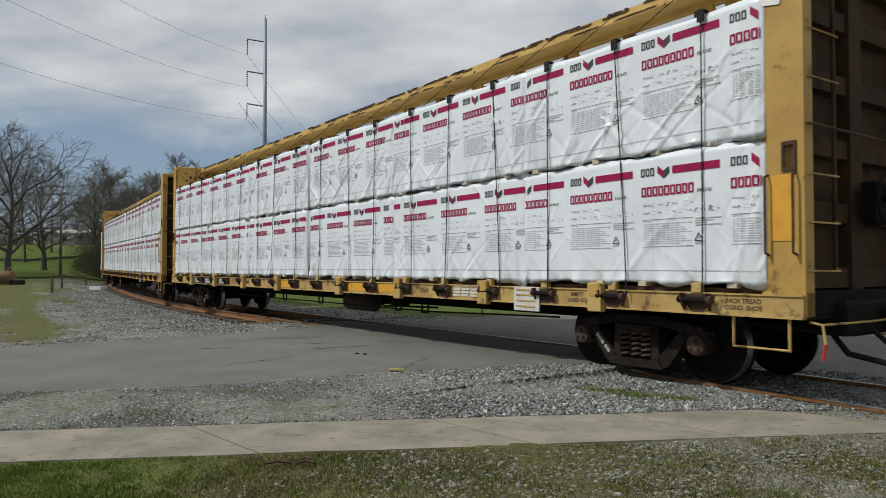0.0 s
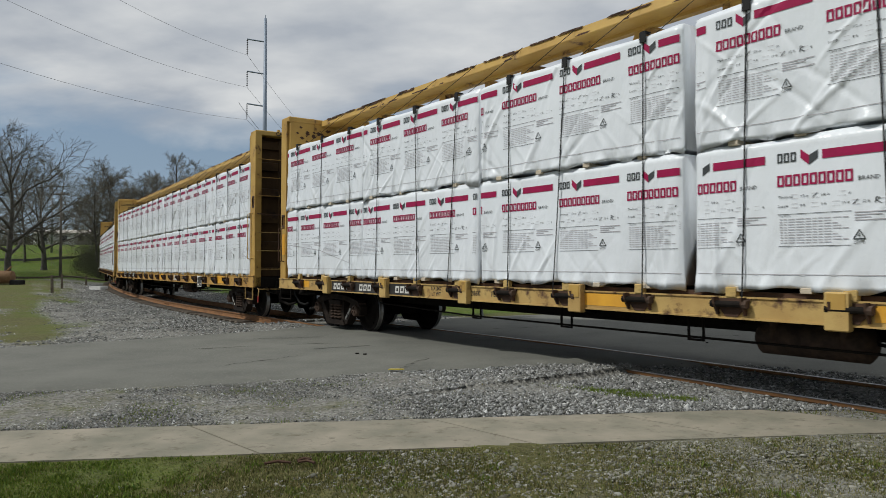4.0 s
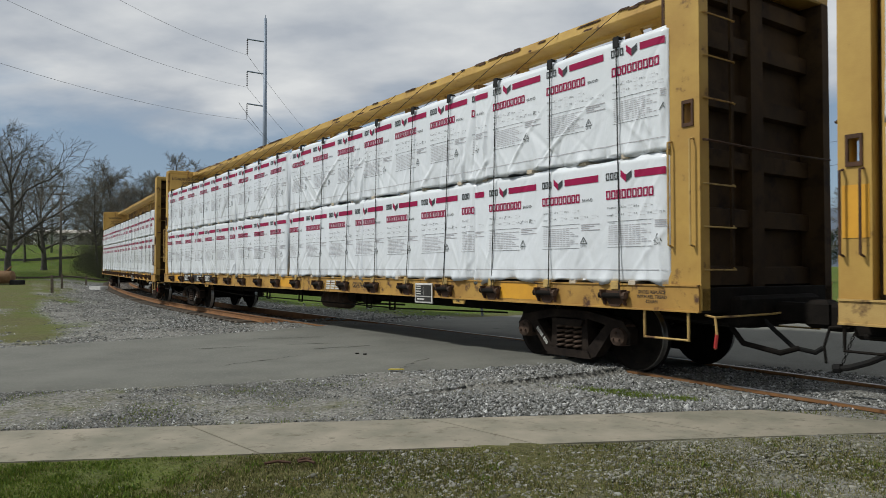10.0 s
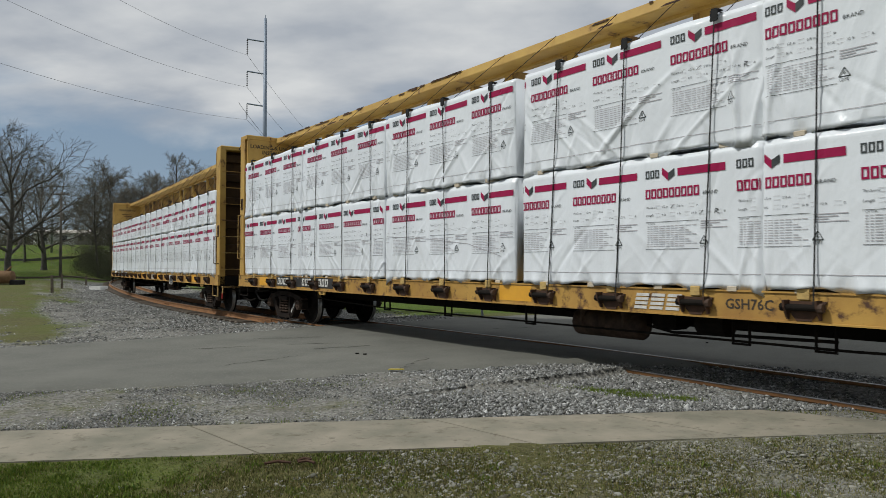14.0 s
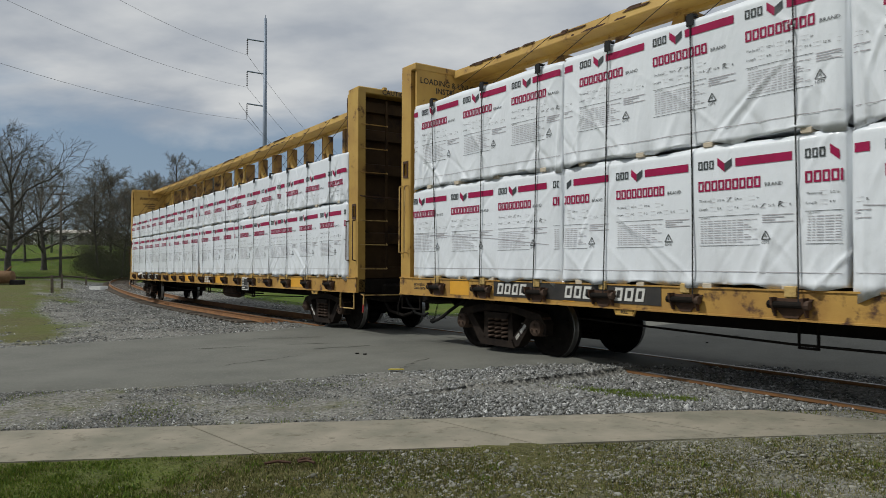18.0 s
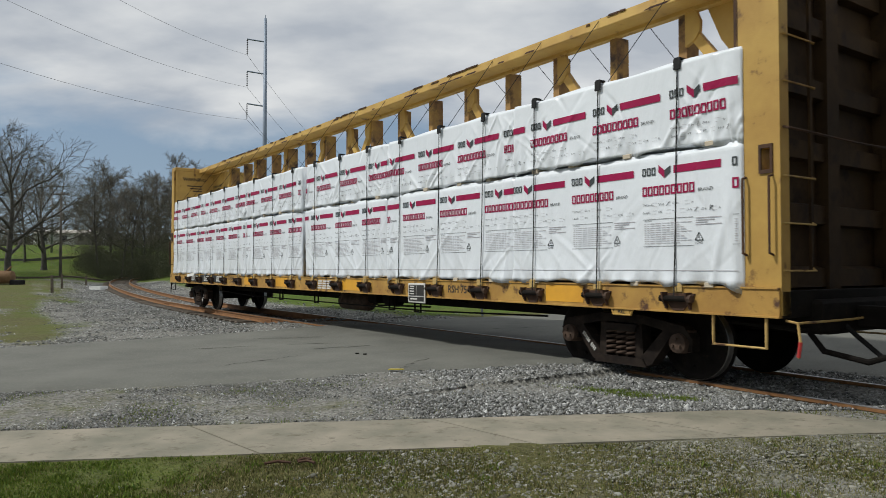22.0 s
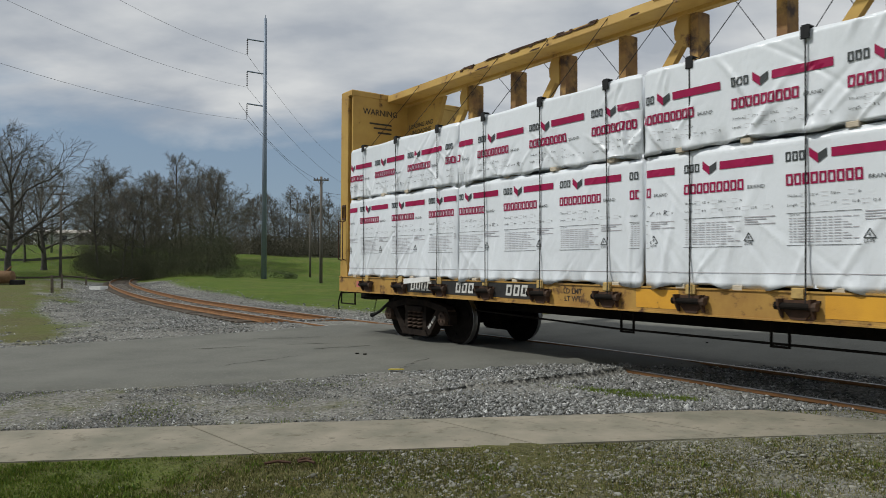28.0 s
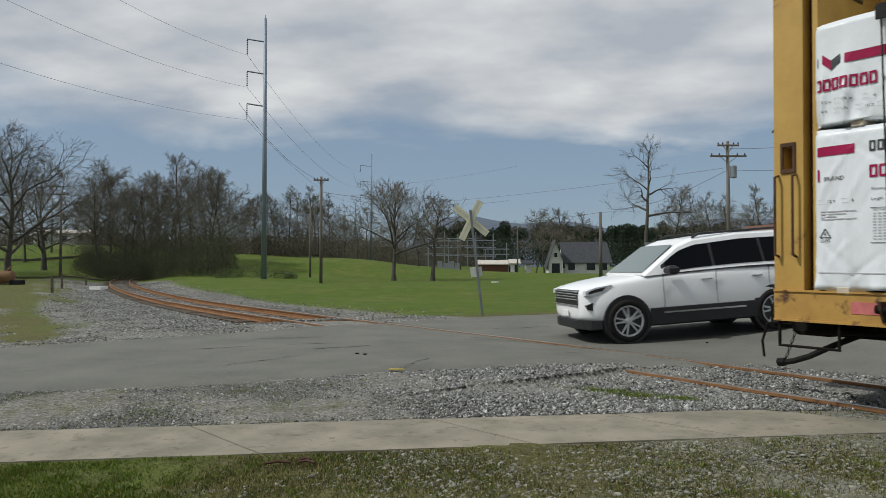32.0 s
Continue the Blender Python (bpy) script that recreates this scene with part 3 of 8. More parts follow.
def build_ground():
    rad = np.concatenate([[0.6, 1.2, 1.9], np.arange(2.6, 11.5, 0.09), np.geomspace(11.6, 3500, 170)])
    ang = np.concatenate([np.linspace(35, 145, 231), np.linspace(145, 395, 64)[1:-1]]) * math.pi / 180
    rr, aa = np.meshgrid(rad, ang, indexing="ij")
    xy = np.stack([rr * np.cos(aa), rr * np.sin(aa)], -1).reshape(-1, 2)
    z = np.concatenate([ground_z(c) for c in np.array_split(xy, 24)])
    nr, na = rr.shape
    gr, dr = [np.concatenate(q) for q in zip(*[zones(c) for c in np.array_split(xy, 24)])]
    rel = np.array([noise.noise((q[0] * 0.9, q[1] * 0.9, 0.0)) * 0.02 + noise.noise((q[0] * 4, q[1] * 4, 3.0)) * 0.008 for q in xy]) * (rr.ravel() < 60)
    z = z + rel
    verts = [(float(a), float(c), float(d)) for (a, c), d in zip(xy, z)] + [(0, 0, gz(0, 0.1))]
    faces = []
    for i in range(nr - 1):
        for j in range(na):
            k = (j + 1) % na
            faces.append((i * na + j, (i + 1) * na + j, (i + 1) * na + k, i * na + k))
    faces += [(nr * na, j, (j + 1) % na) for j in range(na)]
    me = bpy.data.meshes.new("ground")
    me.from_pydata(verts, [], faces)
    me.materials.append(M_GROUND)
    for nm, val in (("gravel", gr), ("dry", dr)):
        at = me.attributes.new(nm, "FLOAT", "POINT")
        at.data.foreach_set("value", np.concatenate([val, [0.3]]).astype(np.float32))
    me.polygons.foreach_set("use_smooth", [True] * len(faces))
    me.update()
    tagged(new("ground", me), "green turf, dry growth and grey gravel ground", "ground", kind="structure")


build_ground()


def strip_between(a, b, n_long, n_wide):
    """Grid of points between two polylines with equal numbers of corners."""
    a, b = np.array(a, float), np.array(b, float)
    u = np.linspace(0, len(a) - 1, n_long)
    k = np.arange(len(a))
    pa = np.stack([np.interp(u, k, a[:, i]) for i in (0, 1)], 1)
    pb = np.stack([np.interp(u, k, b[:, i]) for i in (0, 1)], 1)
    w = np.linspace(0, 1, n_wide)[None, :, None]
    return pa[:, None] * (1 - w) + pb[:, None] * w


def build_road():
    n, m = 301, 41
    g = strip_between(ROAD_NEAR, ROAD_FAR, n, m)
    for i in range(n):
        for j in (0, m - 1):
            q = g[i, j]
            g[i, j] = q + 0.10 * np.array((noise.noise((q[0] * 1.7, q[1] * 1.7, 1)), noise.noise((q[0] * 1.7, q[1] * 1.7, 5))))
    xy = g.reshape(-1, 2)
    d, st, _ = rail_offset(xy)
    z = np.concatenate([ground_z(c) for c in np.array_split(xy, 8)]) + 0.028
    # the asphalt is laid over the camera-side rail and just below the other
    i = np.clip(((st - LINE_S[0]) / STEP).astype(int), 0, len(LINE_S) - 1)
    v = -(xy[:, 0] - LINE_X[i]) * np.sin(LINE_TH[i]) + (xy[:, 1] - LINE_Y[i]) * np.cos(LINE_TH[i])
    lap = (1 - smooth_step(1.2, 2.4, d)) * smooth_step(2.4, 3.4, st) * (1 - smooth_step(13.2, 14.6, st))
    z += lap * np.where(v > 0.2, 0.030, -0.004)
    edge = np.zeros((n, m), bool)
    edge[:, 0] = edge[:, -1] = True
    z = z - 0.04 * edge.ravel()
    z += np.array([noise.noise((q[0] * 0.5, q[1] * 0.5, 0)) * 0.012 for q in xy])
    verts = [(float(a[0]), float(a[1]), float(c)) for a, c in zip(xy, z)]
    faces = [(i * m + j, (i + 1) * m + j, (i + 1) * m + j + 1, i * m + j + 1) for i in range(n - 1) for j in range(m - 1)]
    me = bpy.data.meshes.new("road")
    me.from_pydata(verts, [], faces)
    me.materials.append(M_ASPHALT)
    me.polygons.foreach_set("use_smooth", [True] * len(faces))
    return tagged(new("road", me), "worn patched grey asphalt road over the rails", "road", kind="structure")


ROAD = build_road()


def road_z(x, y):
    return gz(x, y) + 0.028


def build_cracks():
    g = Geo()
    rng = random.Random(4)
    for pts in (((-2.1, 12.0), (-1.2, 12.5), (0.2, 12.9)), ((-4.4, 12.2), (-3.2, 12.6), (-1.8, 12.9)), ((-0.6, 9.3), (-0.35, 10.2), (-0.1, 11.3)), ((-3.0, 10.0), (-2.2, 11.0)),
                ((0.5, 14.2), (1.6, 13.1), (2.6, 11.9)), ((-3.6, 13.8), (-2.0, 14.2), (-0.8, 14.0)), ((-0.1, 11.3), (1.0, 11.9), (2.2, 11.4)), ((1.1, 16.0), (2.4, 16.2)), ((4.4, 13.6), (5.4, 13.2))):
        fine = []
        for a, b in zip(pts, pts[1:]):
            for k in range(8):
                t = k / 8
                fine.append((a[0] + (b[0] - a[0]) * t + rng.uniform(-0.05, 0.05), a[1] + (b[1] - a[1]) * t + rng.uniform(-0.05, 0.05)))
        fine.append(pts[-1])
        for a, b in zip(fine, fine[1:]):
            w = rng.uniform(0.006, 0.02)
            g.quad([(a[0], a[1] - w, road_z(*a) + 0.006), (b[0], b[1] - w, road_z(*b) + 0.006), (b[0], b[1] + w, road_z(*b) + 0.006), (a[0], a[1] + w, road_z(*a) + 0.006)])
    part("crack", g, M_CRACK, ROAD, "dark crack in the asphalt")
    g = Geo()
    x, y = -0.6, 9.3
    g.prism([(x - 0.10, y - 0.03), (x + 0.09, y - 0.02), (x + 0.10, y + 0.02), (x - 0.08, y + 0.03)], road_z(x, y) + 0.002, road_z(x, y) + 0.012, axis="z")
    part("survey_mark", g, M_YELLOWMARK, ROAD, "small yellow paint mark on the asphalt edge")


build_cracks()


def build_pavement():
    root = empty("pavement", "weathered tan concrete footpath slabs", "pavement", kind="structure")
    d = (WALK_B - WALK_A) / np.linalg.norm(WALK_B - WALK_A)
    nrm = np.array((d[1], -d[0]))
    # joints run askew across the path
    starts = [-12.0, -9.0, -6.7, -4.45, -2.22, -0.12, 1.6]
    total = np.linalg.norm(WALK_B - WALK_A)
    t_of = [(s - WALK_A[0]) / d[0] for s in starts] + [total]
    skew = 0.72
    for k in range(len(t_of) - 1):
        t0, t1 = t_of[k] + 0.011, t_of[k + 1] - 0.011
        s0, s1 = skew, skew if k < len(t_of) - 2 else 1.38
        a = WALK_A + d * t0
        b = WALK_A + d * t1
        c = WALK_A + d * (t1 + s1) + nrm * WALK_W
        e = WALK_A + d * (t0 + s0) + nrm * WALK_W
        g = Geo()
        n, m = 14, 8
        top = []
        for i in range(n + 1):
            for j in range(m + 1):
                u, v = i / n, j / m
                q = (a * (1 - u) + b * u) * (1 - v) + (e * (1 - u) + c * u) * v
                zz = -0.05 + noise.noise((q[0] * 1.5, q[1] * 1.5, 2)) * 0.006 - (0.006 if i in (0, n) or j in (0, m) else 0)
                top.append((q[0], q[1], zz))
        g.v = top
        for i in range(n):
            for j in range(m):
                g.f.append((i * (m + 1) + j, (i + 1) * (m + 1) + j, (i + 1) * (m + 1) + j + 1, i * (m + 1) + j + 1))
                g.m.append(0)
        rim = [i * (m + 1) for i in range(n + 1)] + [n * (m + 1) + j for j in range(1, m + 1)] + [i * (m + 1) + m for i in range(n - 1, -1, -1)] + [j for j in range(m - 1, 0, -1)]
        base = len(g.v)
        g.v += [(g.v[i][0], g.v[i][1], -0.25) for i in rim]
        for i in range(len(rim)):
            k2 = (i + 1) % len(rim)
            g.f.append((rim[i], rim[k2], base + k2, base + i))
            g.m.append(0)
        part("slab", g, M_CONCRETE, root)


build_pavement()


def build_rails():
    prof = [(-0.070, -0.17), (0.070, -0.17), (0.070, -0.155), (0.012, -0.135), (0.010, -0.05), (0.036, -0.038), (0.036, -0.006), (0.026, 0.0), (-0.026, 0.0), (-0.036, -0.006), (-0.036, -0.038), (-0.010, -0.05), (-0.012, -0.135), (-0.070, -0.155)]
    root = empty("railway_track", "rusty steel rails on old sleepers", "railway track", kind="structure")
    ss = np.arange(-60, 149, 0.75)
    for v in (0.753, -0.753):
        g = Geo()
        for s in ss:
            x, y, th, z = on_line(s)
            for a, h in prof:
                g.v.append((x - (v + a) * math.sin(th), y + (v + a) * math.cos(th), z + h))
        n = len(prof)
        for i in range(len(ss) - 1):
            for j in range(n):
                k = (j + 1) % n
                g.f.append((i * n + j, (i + 1) * n + j, (i + 1) * n + k, i * n + k))
                g.m.append(1 if j in (6, 7, 8) else 0)
        part("rail", g, [M_RAIL, M_RAILTOP], root)
        # fishplates at the joints
        for s in (15.2, 26.9, 38.6, 50.3) if v > 0 else (20.6, 32.3, 44.0):
            g = Geo()
            for side in (0.016, -0.04):
                for a, b in ((s - 0.45, s + 0.45),):
                    p0, p1 = off_line(a, v + side, -0.13), off_line(b, v + side, -0.13)
                    q0, q1 = off_line(a, v + side + 0.024, -0.13), off_line(b, v + side + 0.024, -0.13)
                    up = Vector((0, 0, 0.075))
                    b8 = [Vector(q) for q in (p0, p1, q1, q0)]
                    k = len(g.v)
                    g.v += [tuple(q) for q in b8] + [tuple(q + up) for q in b8]
                    for f in ((3, 2, 1, 0), (4, 5, 6, 7), (0, 1, 5, 4), (1, 2, 6, 5), (2, 3, 7, 6), (3, 0, 4, 7)):
                        g.f.append(tuple(k + i for i in f))
                        g.m.append(0)
                for q in range(6):
                    c = off_line(s - 0.38 + q * 0.152, v + side + 0.012, -0.09)
                    x, y, th, z = on_line(s)
                    o = Vector((-math.sin(th), math.cos(th), 0)) * 0.03
                    g.tube(Vector(c) - o, Vector(c) + o, 0.016, 0.016, 6)
            part("fishplate", g, M_RAIL, root, "bolted rusty joint bar")
    # sleepers, mostly sunk in the stone
    g = Geo()
    g.box(-0.11, 0.11, -1.28, 1.28, -0.16, 0.0, 0, 0.015)
    me = g.mesh("sleeper", M_TIE)
    rng = random.Random(9)
    for s in np.arange(14.6, 100, 0.53):
        x, y, th, z = on_line(s)
        part("sleeper", me, None, root, "", Matrix.Translation((x, y, z - 0.168 + rng.uniform(-0.014, 0.010))) @ Matrix.Rotation(th + rng.uniform(-0.03, 0.03), 4, "Z"))


build_rails()

# ---- the train ----
SPACING = 24.440
# place of the leading car's centre along the line, second by second
RUN = [11.225, 8.59, 6.031, 3.545, 1.129, -1.209, -3.467, -5.651, -7.799, -9.935, -12.057, -14.161, -16.26, -18.36, -20.449, -22.532, -24.618, -26.707, -28.802, -30.91, -33.048, -35.22, -37.413, -39.615, -41.824, -44.055, -46.317, -48.608, -50.89, -53.21, -55.525, -57.885, -60.31]


def run_at(t):
    i = int(min(max(math.floor(t), 0), 31))
    a = t - i
    k0 = RUN[i - 1] if i > 0 else 2 * RUN[0] - RUN[1]
    k3 = RUN[i + 2] if i < 31 else 2 * RUN[32] - RUN[31]
    m1, m2 = (RUN[i + 1] - k0) / 2, (k3 - RUN[i]) / 2
    return (2 * a**3 - 3 * a**2 + 1) * RUN[i] + (a**3 - 2 * a**2 + a) * m1 + (-2 * a**3 + 3 * a**2) * RUN[i + 1] + (a**3 - a**2) * m2


HALF_TRUCK = 9.144


def car_pose(t, number):
    s = run_at(t) + number * SPACING
    ax, ay, _, az = on_line(s - HALF_TRUCK)
    bx, by, _, bz = on_line(s + HALF_TRUCK)
    yaw = math.atan2(ay - by, ax - bx)
    pitch = -math.atan2(az - bz, 2 * HALF_TRUCK)
    m = Matrix.Translation(((ax + bx) / 2, (ay + by) / 2, (az + bz) / 2)) @ Matrix.Rotation(yaw, 4, "Z") @ Matrix.Rotation(pitch, 4, "Y")
    return m, s, yaw


def wheelset_mesh():
    g = Geo()
    for sgn in (1, -1):
        y = 0.72 * sgn
        # plate, rim with tread, flange inside, hub
        prof = [(0.075, 0.16), (0.075, 0.20), (0.03, 0.24), (0.025, 0.36), (0.066, 0.375), (0.07, 0.452), (0.055, 0.459), (-0.02, 0.464), (-0.035, 0.486), (-0.055, 0.486), (-0.062, 0.45), (-0.06, 0.375), (-0.02, 0.36), (-0.015, 0.24), (-0.07, 0.20), (-0.07, 0.16)]
        k = len(g.f)
        g.lathe([(a * sgn, r) for a, r in prof], "y", 32, 0, (0, y, 0))
        for f in range(5 * 32, 7 * 32):
            g.m[k + f] = 1
        # raised foundry marks turn with the plate
        for i in range(3):
            t = 2.1 * i
            g.tube((0.3 * math.cos(t), y + 0.028 * sgn, 0.3 * math.sin(t)), (0.3 * math.cos(t), y + 0.045 * sgn, 0.3 * math.sin(t)), 0.025, 0.02, 6)
    g.tube((0, -1.06, 0), (0, 1.06, 0), 0.085, 0.085, 12)
    g.tube((0, -0.62, 0), (0, 0.62, 0), 0.10, 0.10, 12)
    return g.mesh("wheelset", [M_DARK, M_TREAD], True)


def sideframe_mesh():
    """A cast side frame, outer face towards -y."""
    g = Geo()
    y0, y1 = -0.09, 0.09
    # top member
    g.prism([(-1.06, 0.52), (-0.95, 0.66), (-0.35, 0.76), (0.35, 0.76), (0.95, 0.66), (1.06, 0.52), (0.78, 0.52), (0.62, 0.60), (0.34, 0.655), (-0.34, 0.655), (-0.62, 0.60), (-0.78, 0.52)], y0, y1)
    # sloping tension members and the bottom chord
    for s in (-1, 1):
        g.prism([(s * 0.79, 0.56), (s * 0.66, 0.60), (s * 0.30, 0.22), (s * 0.36, 0.12), (s * 0.48, 0.16)], y0, y1)
        g.prism([(s * 0.33, 0.66), (s * 0.235, 0.66), (s * 0.235, 0.20), (s * 0.36, 0.20)], y0, y1)
        # pedestal jaws
        g.prism([(s * 1.06, 0.53), (s * 0.76, 0.53), (s * 0.75, 0.40), (s * 0.79, 0.40), (s * 0.80, 0.50), (s * 0.98, 0.50), (s * 0.99, 0.36), (s * 1.05, 0.36)], y0 * 0.8, y1 * 0.8)
    g.prism([(-0.42, 0.12), (0.42, 0.12), (0.36, 0.22), (-0.36, 0.22)], y0 - 0.03, y1)
    g.prism([(-0.30, 0.64), (0.30, 0.64), (0.26, 0.55), (-0.26, 0.55)], y0 - 0.05, y1)
    return g.mesh("side_frame", M_TRUCKIRON)


def spring_mesh():
    g = Geo()
    for r, turns in ((0.072, 5),):
        pts = []
        n = turns * 10
        for i in range(n + 1):
            t = 2 * math.pi * turns * i / n
            pts.append((r * math.cos(t), r * math.sin(t), 0.22 + 0.33 * i / n))
        g.rod(pts, 0.020, 5)
    return g.mesh("spring", M_SPRING, True)


def bearing_mesh():
    g = Geo()
    g.lathe([(-0.15, 0.02), (-0.15, 0.07), (-0.135, 0.115), (-0.02, 0.125), (0.08, 0.125)], "y", 18)
    g.box(-0.12, 0.12, -0.08, 0.08, 0.10, 0.16, 0, 0.01)
    for i in range(3):
        t = math.pi / 2 + 2 * math.pi * i / 3
        g.tube((0.055 * math.cos(t), -0.14, 0.055 * math.sin(t)), (0.055 * math.cos(t), -0.175, 0.055 * math.sin(t)), 0.018, 0.018, 6)
    return g.mesh("bearing", M_SPRING)


ME_WHEELSET, ME_SIDEFRAME, ME_SPRING, ME_BEARING = wheelset_mesh(), sideframe_mesh(), spring_mesh(), bearing_mesh()


def build_truck(parent, x):
    g = Geo()
    g.box(-0.2, 0.2, -0.95, 0.95, 0.50, 0.66, 0, 0.03)
    g.box(-0.32, 0.32, -0.34, 0.34, 0.64, 0.74, 0, 0.03)
    # brake beams and shoes between the wheels
    for s in (-1, 1):
        g.tube((s * 0.36, -0.9, 0.36), (s * 0.36, 0.9, 0.36), 0.035, 0.035, 8)
        for y in (-0.72, 0.72):
            g.box(s * 0.40 - 0.035, s * 0.40 + 0.035, y - 0.06, y + 0.06, 0.24, 0.50, 0, 0.01)
    truck = part("truck", g, M_DARK, parent, "dark cast-iron four-wheel railway truck", Matrix.Translation((x, 0, 0)))
    sets = []
    for a in (0.889, -0.889):
        sets.append(part("wheelset", ME_WHEELSET, None, truck, "dark steel wheelset with bright treads", Matrix.Translation((a, 0, 0.457))))
    for y in (-1.0, 1.0):
        rot = Matrix.Identity(4) if y < 0 else Matrix.Rotation(math.pi, 4, "Z")
        part("side_frame", ME_SIDEFRAME, None, truck, "dusty cast side frame, shade deepened in its colour", Matrix.Translation((0, y, 0)) @ rot)
        if y < 0:
            g = Geo()
            s = -1 if x > 0 else 1
            for k in range(11):
                if k == 4:
                    continue
                t = 0.12 + 0.072 * k
                cx, cz = s * (0.40 + (0.68 - 0.40) * t), 0.24 + (0.52 - 0.24) * t
                g.prism([(cx - 0.012 - s * 0.012, cz + 0.022), (cx + 0.006 - s * 0.012, cz + 0.022), (cx + 0.006 + s * 0.016, cz - 0.022), (cx - 0.012 + s * 0.016, cz - 0.022)], -1.096, -1.088)
            tagged(part("white_mark", g, M_WHITEPAINT, truck, "row of small white stencilled bars"), kind="stuff")
        for a in (0.889, -0.889):
            part("bearing", ME_BEARING, None, truck, "", Matrix.Translation((a, y, 0.457)) @ rot)
        for k, yy in ((-1, -0.05), (0, -0.05), (1, -0.05), (-0.5, 0.05), (0.5, 0.05)):
            part("spring", ME_SPRING, None, truck, "brown coil spring", Matrix.Translation((k * 0.162, y + yy * (1 if y < 0 else -1), 0.0)))
    return truck, sets


POCKETS = (-8.85, -6.47, -4.02, -1.6, 1.72, 4.08, 6.56, 8.85)
STRAP_X = [1.212 * (k - 8.5) for k in range(18)]
# how far each strap sits beside its winch, and how it leans, car by car
SLIP = ((-0.10, -0.13, 0.02, -0.11, 0.05, -0.14, 0.07, -0.13, 0.08, 0.17, 0.32, 0.12, 0.25, 0.12, 0.22, 0.09, 0.19, 0.10),
        (-0.05, -0.02, -0.01, 0.06, 0.11, 0.08, 0.16, 0.10, 0.05, 0.20, 0.16, 0.18, 0.14, 0.13, 0.05, 0.08, 0.08, 0.09),
        (-0.12, -0.12, -0.04, 0.01, 0.02, 0.02, 0.01, 0.10, 0.13, 0.13, 0.12, 0.08, 0.09, 0.12, 0.09, 0.05, 0.03, 0.0))
LEAN = ((-0.008, 0.041, -0.023, 0.023, -0.033, 0.072, 0.004, 0.069, 0.004, 0.020, -0.036, 0.016, -0.021, 0.033, -0.060, -0.004, -0.060, 0.0),
        (-0.053, 0.009, 0.025, 0.020, -0.011, -0.017, 0.013, -0.030, 0.019, 0.062, 0.046, 0.049, 0.021, 0.066, 0.048, 0.030, 0.010, -0.013),
        (-0.022, -0.028, -0.009, -0.031, -0.007, -0.015, -0.001, 0.003, -0.009, 0.002, 0.012, 0.017, 0.013, 0.016, 0.023, 0.012, 0.011, 0.022))


def bracket_mesh():
    """A stake pocket with its strap winch, built on the sill's face towards -y."""
    g = Geo()
    g.prism([(-0.22, 1.065), (0.22, 1.065), (0.20, 1.02), (0.07, 0.872), (-0.07, 0.872), (-0.20, 1.02)], -0.02, 0.0)
    for x, d in ((-0.17, 0.02), (0.15, -0.02)):
        g.prism([(0.0, 1.075), (-0.115, 1.075), (-0.10, 1.0), (-0.03, 0.885), (0.0, 0.885)], x, x + 0.022, 0, "x")
    g.tube((-0.18, -0.065, 1.005), (0.20, -0.065, 1.005), 0.033, 0.033, 10, 1)
    g.tube((0.172, -0.065, 1.005), (0.215, -0.065, 1.005), 0.046, 0.046, 8, 2)
    g.tube((-0.205, -0.065, 1.005), (-0.172, -0.065, 1.005), 0.040, 0.040, 8, 1)
    g.box(-0.06, 0.06, -0.03, 0.04, 1.075, 1.185, 3, 0.008)
    return g.mesh("winch", [M_RUST, M_DARK, M_SPRING, M_OLDSILL])


ME_WINCH = bracket_mesh()


def strap_mesh(top):
    g = Geo()
    y = -1.470
    pts = [(0, -1.49, 1.0), (0, -1.482, 1.19), (0, y, 1.9), (0, y, 2.66), (0, y, 2.78), (0, y, top - 0.10), (0, y + 0.01, top + 0.012), (0, -1.30, top + 0.02)]
    w = 0.0075
    for a, b in zip(pts, pts[1:]):
        q = 0.006
        if a[2] > top:
            g.tube(a, b, 0.008, 0.008, 5)
        else:
            g.v += [(x, p[1] + d, p[2]) for p in (a, b) for d in (-q, 0) for x in (-w, w)]
            k = len(g.v) - 8
            for f in ((0, 1, 5, 4), (2, 6, 7, 3), (0, 4, 6, 2), (1, 3, 7, 5), (0, 2, 3, 1), (4, 5, 7, 6)):
                g.f.append(tuple(k + i for i in f))
                g.m.append(0)
    # corner guard over the load's edge
    g.box(-0.045, 0.045, y - 0.014, y + 0.002, top - 0.105, top + 0.02, 0, 0.004)
    g.box(-0.036, 0.036, y - 0.012, y + 0.10, top + 0.02, top + 0.032)
    return g.mesh("strap", M_STRAP)


